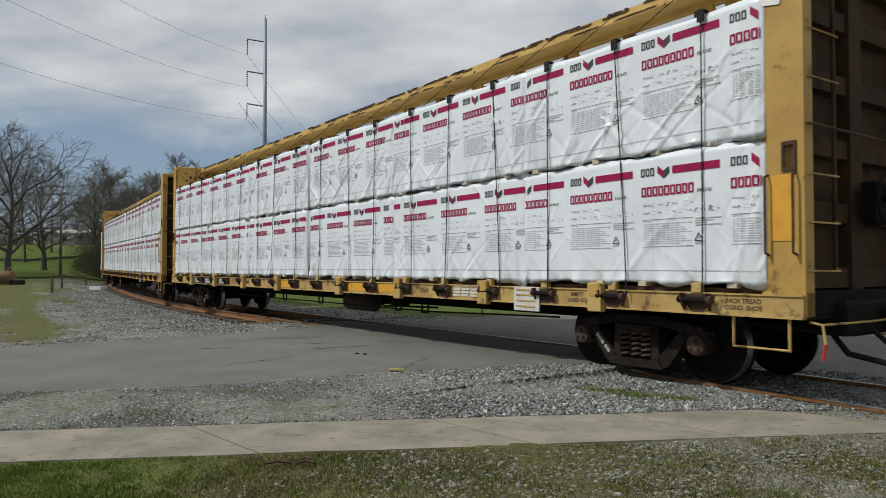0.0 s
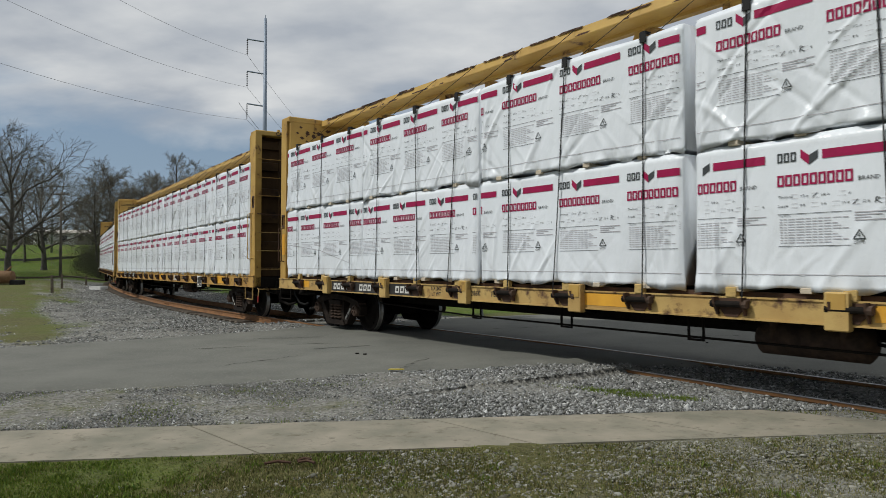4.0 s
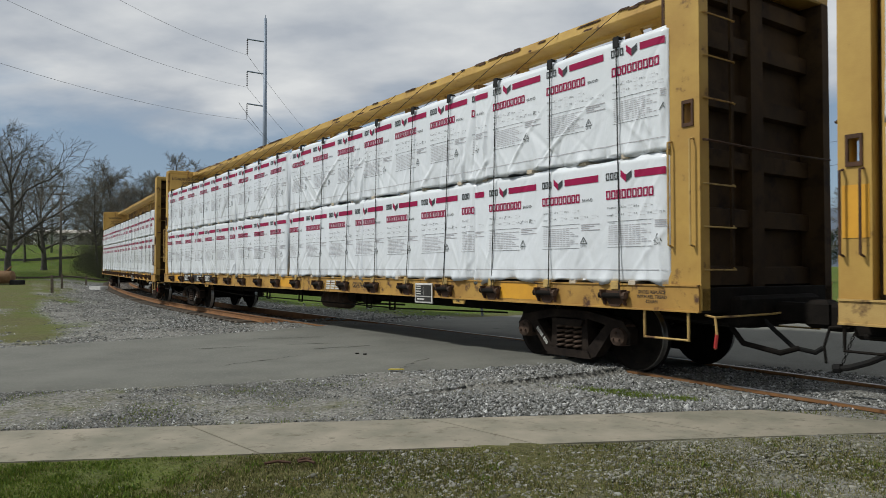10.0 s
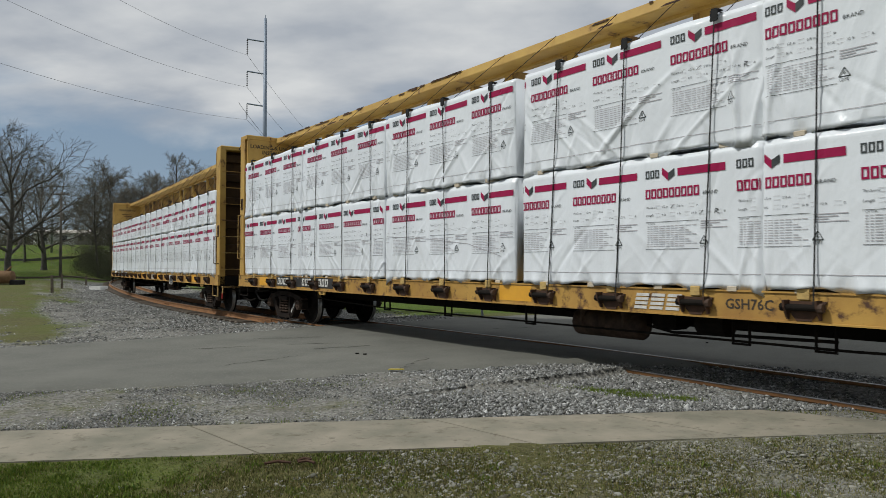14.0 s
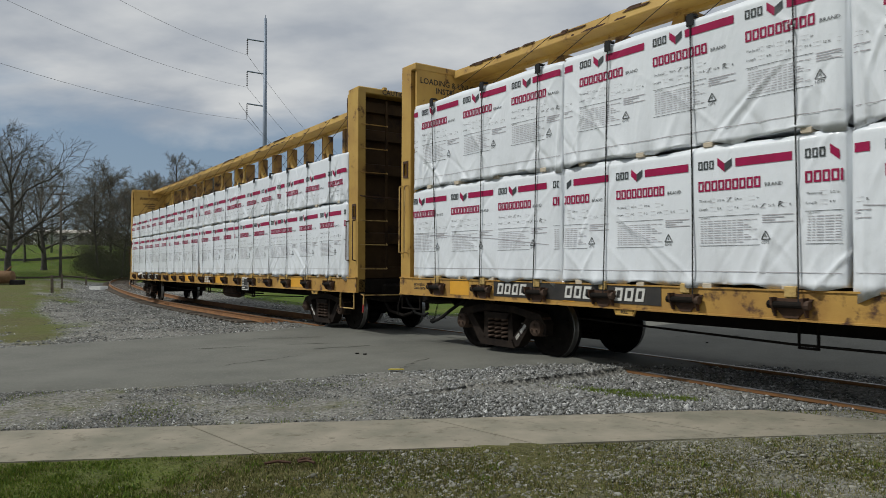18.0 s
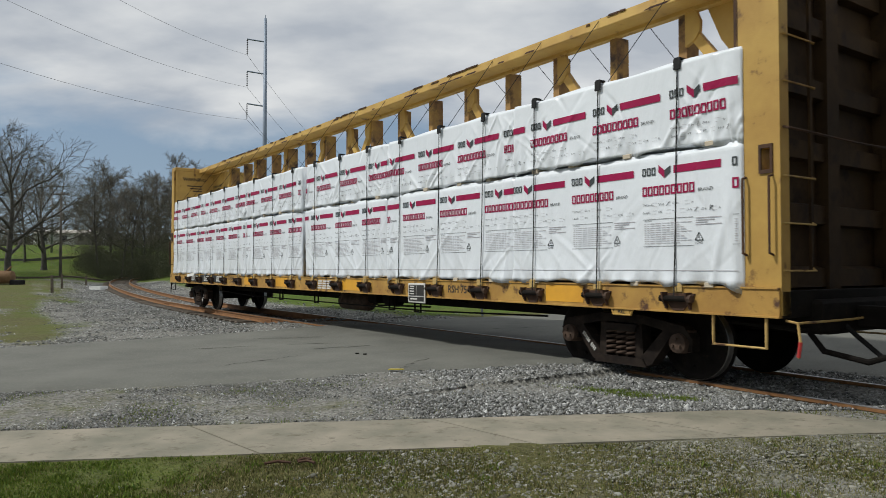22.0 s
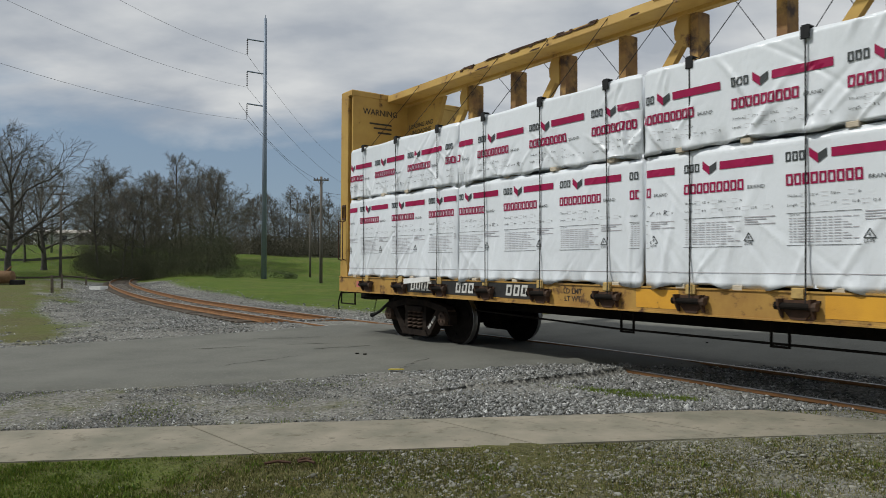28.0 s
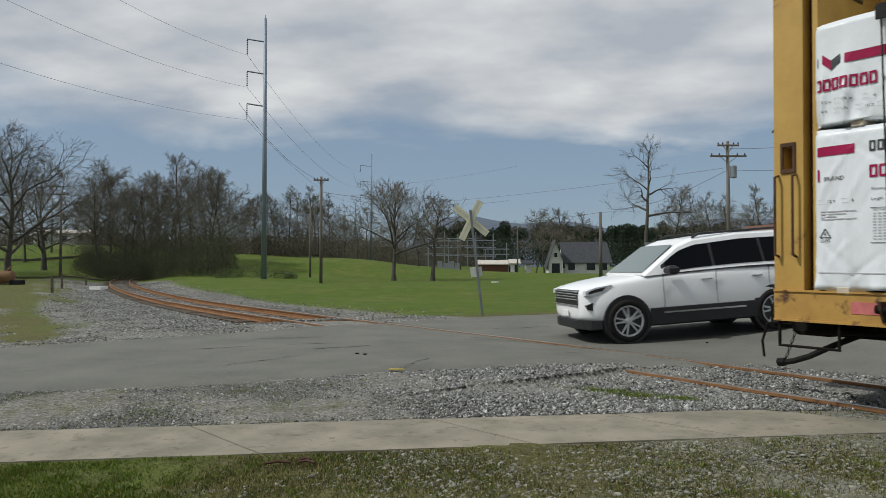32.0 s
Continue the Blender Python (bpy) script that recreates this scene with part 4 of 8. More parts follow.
def bulkhead(car, end, brake_wheel, slot_z, grab):
    """One end wall: built for the +x end, turned for the other."""
    near = -1 if end > 0 else 1   # side of the wall, in its own space, that faces the camera
    m = Matrix.Identity(4) if end > 0 else Matrix.Rotation(math.pi, 4, "Z")
    g = Geo()
    g.box(11.13, 11.19, -1.28, 1.28, 0.9, 4.86)
    # ribbed outer face, its shade painted in as dark brown
    wall = part("bulkhead", g, M_SHADEBROWN, car, "ribbed steel end wall with shade painted in as brown", m)
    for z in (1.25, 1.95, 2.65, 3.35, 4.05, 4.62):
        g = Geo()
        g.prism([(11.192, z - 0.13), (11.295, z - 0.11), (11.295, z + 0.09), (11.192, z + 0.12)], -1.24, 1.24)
        part("rib", g, M_SHADEBROWN, wall)
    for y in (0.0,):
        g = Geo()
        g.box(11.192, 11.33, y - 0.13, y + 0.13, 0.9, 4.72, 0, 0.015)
        part("stiffener", g, M_SHADEBROWN, wall)
    g = Geo()
    g.box(11.075, 11.127, -1.36, 1.36, 1.13, 4.93, 0, 0.006)
    part("inner_sheet", g, M_YELLOW, wall, "yellow steel inner sheet")
    for y in (-1, 1):
        g = Geo()
        a, b = sorted((y * 1.24, y * 1.405))
        back, lo, hi = 11.03 if end > 0 else 11.2, slot_z - 0.11, slot_z + 0.11
        if y == near:
            # the lift slot goes right through the post
            g.box(back, 11.50, a, b, 0.87, lo)
            g.box(back, 11.50, a, b, hi, 4.86)
            g.box(back, 11.30, a, b, lo, hi)
            g.box(11.40, 11.50, a, b, lo, hi)
        else:
            g.box(back, 11.50, a, b, 0.87, 4.86, 0, 0.02)
        if end > 0:
            g.box(11.0, 11.05, a, b + 0.004, 0.87, 4.80, 1)
        # the post away from the camera gets the brown that holds the shade
        part("corner_post", g, [M_YELLOW if y == near else M_SHADEBROWN, M_RUST], wall, "yellow steel corner post with rust" if y == near else "steel corner post with shade painted in as brown")
    y = near * 1.41
    g = Geo()
    for x0, x1, z0, z1 in ((11.275, 11.30, -0.15, 0.15), (11.40, 11.425, -0.15, 0.15), (11.30, 11.40, 0.11, 0.15), (11.30, 11.40, -0.15, -0.11)):
        g.box(x0, x1, y - 0.012, y + 0.012, slot_z + z0, slot_z + z1)
    part("lift_slot_rim", g, M_RUST, wall, "rusty rim of a lift slot through the post")
    for x in ((11.13, 11.42) if end > 0 else (11.27, 11.45)):
        g = Geo()
        o = near * 0.07
        g.rod([(x, y, grab[0]), (x, y + o, grab[0] - 0.02), (x, y + o, grab[1] + 0.02), (x, y, grab[1])], 0.012, 6)
        part("grab_iron", g, M_OLDSILL if slot_z > 3 else M_RUST, wall, "worn pale grab iron" if slot_z > 3 else "worn rusty grab iron")
    # cap over the wall
    g = Geo()
    g.box(11.06, 11.50, -1.40, 1.40, 4.83, 4.96, 0, 0.02)
    for yy in (-0.75, 0.65):
        g.box(11.35, 11.42, yy - 0.04, yy + 0.04, 4.96, 5.03, 0, 0.01)
    cap = part("top_cap", g, M_YELLOW, wall, "yellow cap rail")
    if end > 0:
        lettering("CAUTION", 0.14, M_BLACKINK, wall, at_front(11.506, -0.55, 4.895))
    # ladder on the camera's side
    yl, yr = near * 1.34, near * 0.74
    for k in (0, 1, 2, 4, 5, 6):
        z = 1.32 + 0.48 * k
        g = Geo()
        g.rod([(11.45, yl, z + 0.04), (11.50, yl, z), (11.52, yl + near * -0.03, z), (11.52, yr + near * 0.03, z), (11.50, yr, z), (11.45, yr, z + 0.04)], 0.010, 6)
        part("ladder_rung", g, M_SILL if k > 3 else M_OLDSILL, wall)
    g = Geo()
    g.box(11.44, 11.47, yr - 0.025, yr + 0.025, 1.32, 4.72)
    part("ladder_stile", g, M_SHADEBROWN, wall)
    g = Geo()
    g.rod([(11.46, near * 1.36, 2.78), (11.55, near * 1.33, 2.76), (11.56, 0.0, 2.74), (11.55, -near * 1.3, 2.76), (11.46, -near * 1.34, 2.78)], 0.013, 6)
    part("cross_rail", g, M_RUST, wall, "long yellow handrail across the end")
    if brake_wheel:
        g = Geo()
        c = (11.62, -near * 0.1, 2.1)
        ring = [(c[0], c[1] + 0.27 * math.cos(t), c[2] + 0.27 * math.sin(t)) for t in np.linspace(0, 2 * math.pi, 21)]
        g.rod(ring, 0.017, 6)
        for k in range(5):
            t = 2 * math.pi * k / 5
            g.tube(c, (c[0], c[1] + 0.26 * math.cos(t), c[2] + 0.26 * math.sin(t)), 0.012, 0.012, 5)
        g.tube((11.40, c[1], c[2]), (11.66, c[1], c[2]), 0.035, 0.035, 8)
        g.box(11.40, 11.55, c[1] - 0.16, c[1] + 0.16, c[2] - 0.28, c[2] + 0.2, 0, 0.03)
        part("hand_brake", g, M_DARK, wall, "dark hand brake wheel and gear box")
    return wall


def end_gear(car, end):
    near = -1
    s = end
    g = Geo()
    x0, x1 = sorted((s * 11.45, s * 12.02))
    g.box(x0, x1, -0.14, 0.14, 0.70, 0.94, 0, 0.03)
    k0, k1 = sorted((s * 11.98, s * 12.26))
    g.box(k0, k1, -0.17, 0.10, 0.66, 0.98, 0, 0.05)
    part("coupler", g, M_DARK, car, "dark cast coupler")
    g = Geo()
    if s > 0:
        g.rod([(11.55, -0.35, 0.78), (11.75, -0.38, 0.62), (11.95, -0.34, 0.44), (12.15, -0.26, 0.40), (12.2, -0.2, 0.45)], 0.027, 8)
    else:
        g.rod([(-11.0, -0.32, 0.74), (-11.3, -0.32, 0.60), (-11.5, -0.32, 0.50), (-11.72, -0.32, 0.38), (-11.9, -0.32, 0.31), (-12.02, -0.32, 0.28)], 0.033, 8)
        g.tube((-12.0, -0.32, 0.29), (-12.08, -0.32, 0.275), 0.046, 0.05, 8)
    hose = part("air_hose", g, M_RUBBER, car, "black rubber air hose")
    if s < 0:
        g = Geo()
        for k in range(9):
            a = Vector((-12.0, -0.32, 0.31)).lerp(Vector((-11.86, -0.32, 0.68)), k / 9)
            b = Vector((-12.0, -0.32, 0.31)).lerp(Vector((-11.86, -0.32, 0.68)), (k + 1) / 9)
            o = Vector((0.012, 0, 0)) if k % 2 else Vector((0, 0.012, 0))
            g.tube(a + o, b + o, 0.005, 0.005, 5)
            g.tube(a - o, b - o, 0.005, 0.005, 5)
        part("chain", g, M_DARK, hose, "thin hanging chain")
    g = Geo()
    g.rod([(s * 11.5, -1.33, 0.82), (s * 11.62, -1.33, 0.80), (s * 11.66, -1.36, 0.62), (s * 11.64, -1.36, 0.46)], 0.014, 6)
    g.rod([(s * 11.62, -1.33, 0.80), (s * 11.62, -0.2, 0.80), (s * 11.8, 0.0, 0.85)], 0.012, 6)
    lever = part("uncoupling_lever", g, M_OLDSILL if s > 0 else M_DARK, car, "bent pale uncoupling lever" if s > 0 else "bent dark uncoupling lever")
    if s > 0:
        g = Geo()
        g.tube((s * 11.66, -1.36, 0.62), (s * 11.64, -1.36, 0.47), 0.019, 0.019, 6)
        part("grip", g, M_RED, lever, "red painted lever end")
    g = Geo()
    k0, k1 = sorted((s * 11.20, s * 11.62))
    g.box(k0, k1, -0.85, 0.85, 0.66, 1.02, 0, 0.04)
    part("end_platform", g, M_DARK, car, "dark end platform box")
    g = Geo()
    if s > 0:
        g.rod([(11.4, -0.75, 0.70), (11.55, -0.7, 0.48), (11.95, -0.62, 0.40), (12.1, -0.5, 0.46)], 0.03, 8)
    g.rod([(s * 10.6, -0.9, 0.74), (s * 11.5, -0.9, 0.70)], 0.025, 6)
    part("brake_pipe", g, M_DARK, car, "dark brake pipe and hose")
    for y in (-1.40, 1.40):
        g = Geo()
        a, b, low = (10.72, 11.33, 0.53) if s > 0 else (10.87, 11.45, 0.60)
        g.rod([(s * a, y, 0.87), (s * a, y, low), (s * b, y, low), (s * b, y, 0.87)], 0.017, 6)
        part("sill_step", g, M_OLDSILL if s > 0 else M_DARK, car, "bent pale steel sill step" if s > 0 else "bent dark sill step")
    # end sill coloured near-black to carry the shade between cars
    g = Geo()
    a, b = sorted((s * 11.40, s * 11.50))
    g.box(a, b, -1.38, 1.38, 0.84, 1.12, 0, 0.01)
    part("end_sill", g, M_DARK, car, "end sill with shade painted in near-black")


def digits_panel(car, x0, x1, groups, z0=0.915, z1=1.145):
    """A black stencil panel; its marks are plain white bars."""
    y = -1.436
    g = Geo()
    g.box(x0, x1, y - 0.004, y + 0.01, z0, z1)
    panel = part("stencil_panel", g, M_BLACKPAINT, car, "black stencil panel with white marks")
    for a, n in groups:
        for k in range(n):
            g = Geo()
            x, z, w, h, t = a + 0.165 * k, z0 + 0.035, 0.125, z1 - z0 - 0.07, 0.034
            for yy in (y - 0.010, y - 0.005):
                g.v += [(p + 0.18 * (q - z0), yy, q) for p, q in ((x, z), (x + w, z), (x + w, z + h), (x, z + h), (x + t, z + t), (x + w - t, z + t), (x + w - t, z + h - t), (x + t, z + h - t))]
            for i in range(4):
                j = (i + 1) % 4
                g.f += [(i, j, 4 + j, 4 + i), (8 + i, 12 + i, 12 + j, 8 + j), (i, 8 + i, 8 + j, j), (4 + i, 4 + j, 12 + j, 12 + i)]
                g.m += [0] * 4
            part("white_mark", g, M_WHITEPAINT, panel, "white stencilled mark")


def build_car(load_top, sign_x, texts, open_top, brake_wheel, pale_sign, wear, old=False):
    car = empty("centerbeam_flatcar", "yellow centerbeam railway flatcar carrying white wrapped loads", "railway car", "cars of the train")
    top_z = 4.80
    g = Geo()
    rim, face = (1.36, 1.085) if old else (1.42, 1.153)
    g.box(-11.05, 11.05, -rim, rim, 1.055, 1.135)
    part("deck", g, M_RUST if old else M_YELLOW, car, "rusty steel deck" if old else "worn yellow steel deck")
    for y in (-1, 1):
        g = Geo()
        g.prism([(y * 1.448, face), (y * 1.448, face - 0.018), (y * 1.432, face - 0.021), (y * 1.432, 0.865), (y * 1.448, 0.863), (y * 1.448, 0.845), (y * 1.33, 0.845), (y * 1.33, 0.863), (y * 1.40, 0.868), (y * 1.40, face - 0.021), (y * 1.33, face - 0.016), (y * 1.33, face)], -11.49, 11.49, axis="x")
        sill = part("side_sill", g, M_OLDSILL if old else M_SILL, car, "pale rusty yellow side sill" if old else "worn yellow steel side sill")
        for x in POCKETS if old else ():
            g = Geo()
            g.box(x - 0.11, x + 0.11, y * 1.475 - 0.045, y * 1.475 + 0.045, 0.80, 1.165, 0, 0.012)
            g.box(x - 0.085, x + 0.085, y * 1.475 - 0.052, y * 1.475 + 0.052, 1.0, 1.15, 1)
            part("stake_pocket", g, [M_OLDSILL, M_YELLOW], sill, "pale yellow stake pocket box")
        for x in STRAP_X:
            rot = Matrix.Translation((x, y * 1.43, 0)) @ (Matrix.Identity(4) if y < 0 else Matrix.Rotation(math.pi, 4, "Z"))
            part("winch", ME_WINCH, None, sill, "", rot)
    g = Geo()
    g.prism([(-11.4, 0.62), (11.4, 0.62), (11.4, 1.06), (-11.4, 1.06)], -0.3, 0.3)
    part("center_sill", g, M_DARK, car, "grimy center sill, shade deepened in its colour")
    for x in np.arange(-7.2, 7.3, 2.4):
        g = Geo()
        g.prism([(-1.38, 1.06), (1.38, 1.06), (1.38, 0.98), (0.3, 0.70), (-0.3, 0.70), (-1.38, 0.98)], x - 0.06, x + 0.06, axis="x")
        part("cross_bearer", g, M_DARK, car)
    # brake gear below
    g = Geo()
    g.lathe([(0.38, 0.03), (0.40, 0.12), (0.46, 0.19), (1.58, 0.19), (1.64, 0.12), (1.66, 0.03)], "x", 16, 0, (0, -0.55, 0.60))
    g.box(0.62, 0.67, -0.75, -0.35, 0.58, 1.02)
    g.box(1.38, 1.43, -0.75, -0.35, 0.58, 1.02)
    part("air_reservoir", g, M_SPRING, car, "rusty brown air reservoir", smooth=True)
    g = Geo()
    g.lathe([(2.5, 0.03), (2.52, 0.16), (2.9, 0.16), (2.95, 0.05), (3.5, 0.045)], "x", 14, 0, (0, -0.6, 0.72))
    g.box(1.9, 2.25, -0.75, -0.45, 0.60, 0.95, 0, 0.04)
    g.rod([(1.66, -0.55, 0.62), (2.1, -0.6, 0.56), (2.6, -0.62, 0.58), (4.2, -0.7, 0.62)], 0.02, 6)
    part("brake_cylinder", g, M_DARK, car, "dark brake cylinder and pipes")
    g = Geo()
    g.box(-1.5, -0.9, -0.6, -0.35, 0.66, 0.98, 0, 0.05)
    part("brake_valve", g, M_DARK, car, "dark brake valve block")
    g = Geo()
    g.rod([(-7.6, -0.9, 0.64), (-4.5, -1.0, 0.57), (4.5, -1.0, 0.57), (7.6, -0.9, 0.64)], 0.015, 6)
    for x in (-4.4, -2.35, -0.24, 3.2, 4.13):
        g.rod([(x, -1.0, 1.05), (x, -1.0, 0.54), (x + 0.20, -1.0, 0.54), (x + 0.20, -1.0, 1.05)], 0.018, 6)
    part("brake_rod", g, M_DARK, car, "thin dark brake rod in hangers")
    # centre beam
    g = Geo()
    g.prism([(-0.46, 4.965), (-0.545, 4.935), (-0.565, 4.80), (-0.545, 4.785), (-0.52, 4.80), (-0.18, 4.80), (-0.18, 4.75), (-0.06, 4.75), (-0.06, 4.95), (0.20, 4.95), (0.20, 4.965)], -11.05, 11.05, axis="x")
    chord = part("top_chord", g, M_YELLOW, car, "weathered yellow flared top chord")
    rng = random.Random(wear)
    g = Geo()
    for k in range(150 if wear == 3 else 60):
        x, w = rng.uniform(-10.8, 10.8), rng.uniform(0.03, 0.24)
        y, z = -0.560, rng.choice((4.82, 4.90, 4.925, 4.93))
        g.prism([(x - w, z - 0.008), (x + w * 0.7, z - 0.014), (x + w, z + 0.010), (x - w * 0.5, z + 0.015)], y - 0.008, y + 0.006)
    tagged(part("flaking_rust", g, M_RUST, chord, "rust patches along the chord"), kind="stuff")
    braced = {8: 1, 9: -1, 7: -1, 10: 1, 5: -1, 12: 1, 3: -1, 14: 1, 1: -1, 16: 1}
    for k in range(1, 17):
        x = STRAP_X[k] + 0.33
        if x > 10.6:
            continue
        g = Geo()
        g.box(x - 0.065, x + 0.065, -0.13, 0.13, 1.13, 4.77, 0, 0.01)
        post = part("beam_post", g, M_POST, car, "rust-eaten yellow center beam post")
        d = braced.get(k, 0)
        if d == 0:
            continue
        g = Geo()
        g.prism([(x + d * 0.06, 4.77), (x + d * 0.22, 4.77), (x + d * 0.29, 4.60), (x + d * 0.28, 4.46), (x + d * 0.20, 4.36), (x + d * 0.06, 4.30)][::d], -0.16, -0.10)
        g.prism([(x + d * 0.20, 4.52), (x + d * 0.11, 4.42), (x + d * 0.78, 3.55), (x + d * 0.90, 3.62)][::d], -0.14, -0.04)
        part("gusset", g, M_YELLOW, post, "yellow gusset brace")
    which = (3, 5, 8).index(wear)
    tops = [x + p + q * (load_top - 2.2) for x, p, q in zip(STRAP_X, SLIP[which], LEAN[which])]
    if open_top:
        for x, top_x in zip(STRAP_X[:-1], tops):
            g = Geo()
            g.tube((top_x, -1.30, load_top + 0.02), (x + 0.44, -0.52, 4.95), 0.0055, 0.0055, 5)
            part("tie_cable", g, M_STRAP, car, "thin dark tie cable")
            g = Geo()
            g.tube((x + 1.1, 1.25, load_top + 0.02), (x + 0.68, 0.18, 4.955), 0.0055, 0.0055, 5)
            part("tie_cable", g, M_STRAP, car, "thin dark tie cable")
    else:
        for x, top_x in zip(STRAP_X[:-1], tops):
            g = Geo()
            g.tube((top_x, -1.28, load_top + 0.02), (x + 0.53, -0.53, 4.95), 0.0055, 0.0055, 5)
            part("tie_cable", g, M_STRAP, car, "thin dark tie cable")
            g = Geo()
            g.tube((x + 0.53, -0.46, 4.968), (x + 0.8, 0.19, 4.968), 0.0055, 0.0055, 5)
            part("tie_cable", g, M_STRAP, car, "thin dark tie cable")
    for s in (-1, 1):
        g = Geo()
        a, b = sorted((s * 11.08, s * 9.75))
        g.prism([(s * 11.08, 3.2), (s * 10.75, 3.2), (s * 9.95, 4.30), (s * 9.75, 4.77), (s * 11.08, 4.77)], -0.05, 0.05)
        plate = part("end_gusset", g, M_YELLOW, car, "yellow end gusset plate")
        if s < 0:
            lettering("LOADING AND\nUNLOADING\nINSTRUCTIONS", 0.13, M_BLACKINK, plate, at_near(-10.55, -0.054, 4.18))
    slot_z, grab = (2.46, (2.29, 1.48)) if old or open_top else (3.08, (2.79, 1.58))
    ends = [bulkhead(car, 1, brake_wheel, slot_z, grab), bulkhead(car, -1, False, slot_z, grab)]
    inside = Matrix(((0, 0, -1, 0), (-1, 0, 0, 0), (0, 1, 0, 0), (0, 0, 0, 1)))
    if open_top:
        lettering("WARNING", 0.17, M_BLACKINK, ends[1], Matrix.Translation((11.07, 0.72, 4.55)) @ inside)
        g = Geo()
        for k in range(3):
            g.box(11.066, 11.072, 0.45, 0.98 - 0.1 * k, 4.30 - 0.09 * k, 4.335 - 0.09 * k)
        part("notice_lines", g, M_BLACKINK, ends[1], "dark lines of unreadable notice")
    elif not old:
        lettering("LOADING & UNLOADING\nINSTRUCTIONS", 0.145, M_BLACKINK, ends[1], Matrix.Translation((11.07, 0.45, 4.58)) @ inside)
    else:
        g = Geo()
        for k in range(26):
            a, b, w = rng.uniform(0.2, 1.2), rng.uniform(4.2, 4.75), rng.uniform(0.02, 0.09)
            g.prism([(a - w, b), (a, b - w * 0.6), (a + w, b + 0.01), (a + w * 0.2, b + w * 0.7)], 11.066, 11.073, axis="x")
        part("rust_spots", g, M_RUST, ends[1], "dark flaked rust spots")
    if not old:
        for a, b, c, d in ((-0.10, 0.10, -0.012, 0.0), (-0.10, 0.10, 0.36, 0.372), (-0.10, -0.09, 0.0, 0.36), (0.09, 0.10, 0.0, 0.36)):
            g = Geo()
            g.box(-11.37 + a, -11.37 + b, -1.4085, -1.404, 3.36 + c, 3.36 + d)
            part("plate_border", g, M_BLACKINK, ends[1], "", Matrix.Identity(4))
        lettering("PLATE\nC", 0.085, M_BLACKINK, ends[1], at_near(-11.37, -1.4065, 3.54))
    for s in (-1, 1):
        end_gear(car, s)
    # straps
    me = strap_mesh(load_top)
    for y in (-1, 1):
        for x, slip, lean in zip(STRAP_X, SLIP[which], LEAN[which]):
            stand = Matrix.Translation((x + slip, 0, 2.2)) @ Matrix.Rotation(math.atan(lean), 4, "Y") @ Matrix.Translation((0, 0, -2.2)) if y < 0 else Matrix.Translation((x, 0, 0)) @ Matrix.Rotation(math.pi, 4, "Z")
            part("strap", me, None, car, "", stand)
    # hanging stencil board
    x0 = sign_x
    g = Geo()
    g.box(x0, x0 + 0.53, -1.475, -1.455, 0.745, 1.085, 0, 0.006)
    board = part("stencil_board", g, M_WHITEPAINT, car, "white framed black stencil board")
    g = Geo()
    inner = M_WHITEPAINT if pale_sign else M_BLACKPAINT
    if pale_sign:
        for z in (0.80, 0.88, 0.96, 1.03):
            g.box(x0 + 0.06, x0 + 0.45, -1.482, -1.476, z, z + 0.02)
        inner = M_YELLOW
    else:
        g.box(x0 + 0.03, x0 + 0.25, -1.482, -1.476, 0.87, 1.055)
        g.box(x0 + 0.27, x0 + 0.50, -1.482, -1.476, 0.87, 1.055)
        g.box(x0 + 0.03, x0 + 0.50, -1.482, -1.476, 0.775, 0.85)
    field = part("board_field", g, inner, board)
    if not pale_sign:
        g = Geo()
        for z in (0.90, 0.945, 0.99, 1.03):
            g.box(x0 + 0.06, x0 + 0.2, -1.486, -1.483, z - 0.008, z + 0.010)
        g.box(x0 + 0.08, x0 + 0.3, -1.486, -1.483, 0.80, 0.825)
        part("board_lines", g, M_WHITEPAINT, field, "white lines of stencilled data")
    for x, w, body, size in texts:
        if body:
            lettering(body, size, M_BLACKINK, car, at_near(x, -1.434, (face + 0.85) / 2))
        else:
            g = Geo()
            g.box(x - w / 2, x + w / 2, -1.436, -1.43, 0.90, face - 0.035)
            part("paint_patch", g, M_YELLOW2, car, "fresh yellow paint patch")
    trucks = [build_truck(car, HALF_TRUCK), build_truck(car, -HALF_TRUCK)]
    return car, trucks


# ---- wrapped loads ----
LOAD_L = 3.67


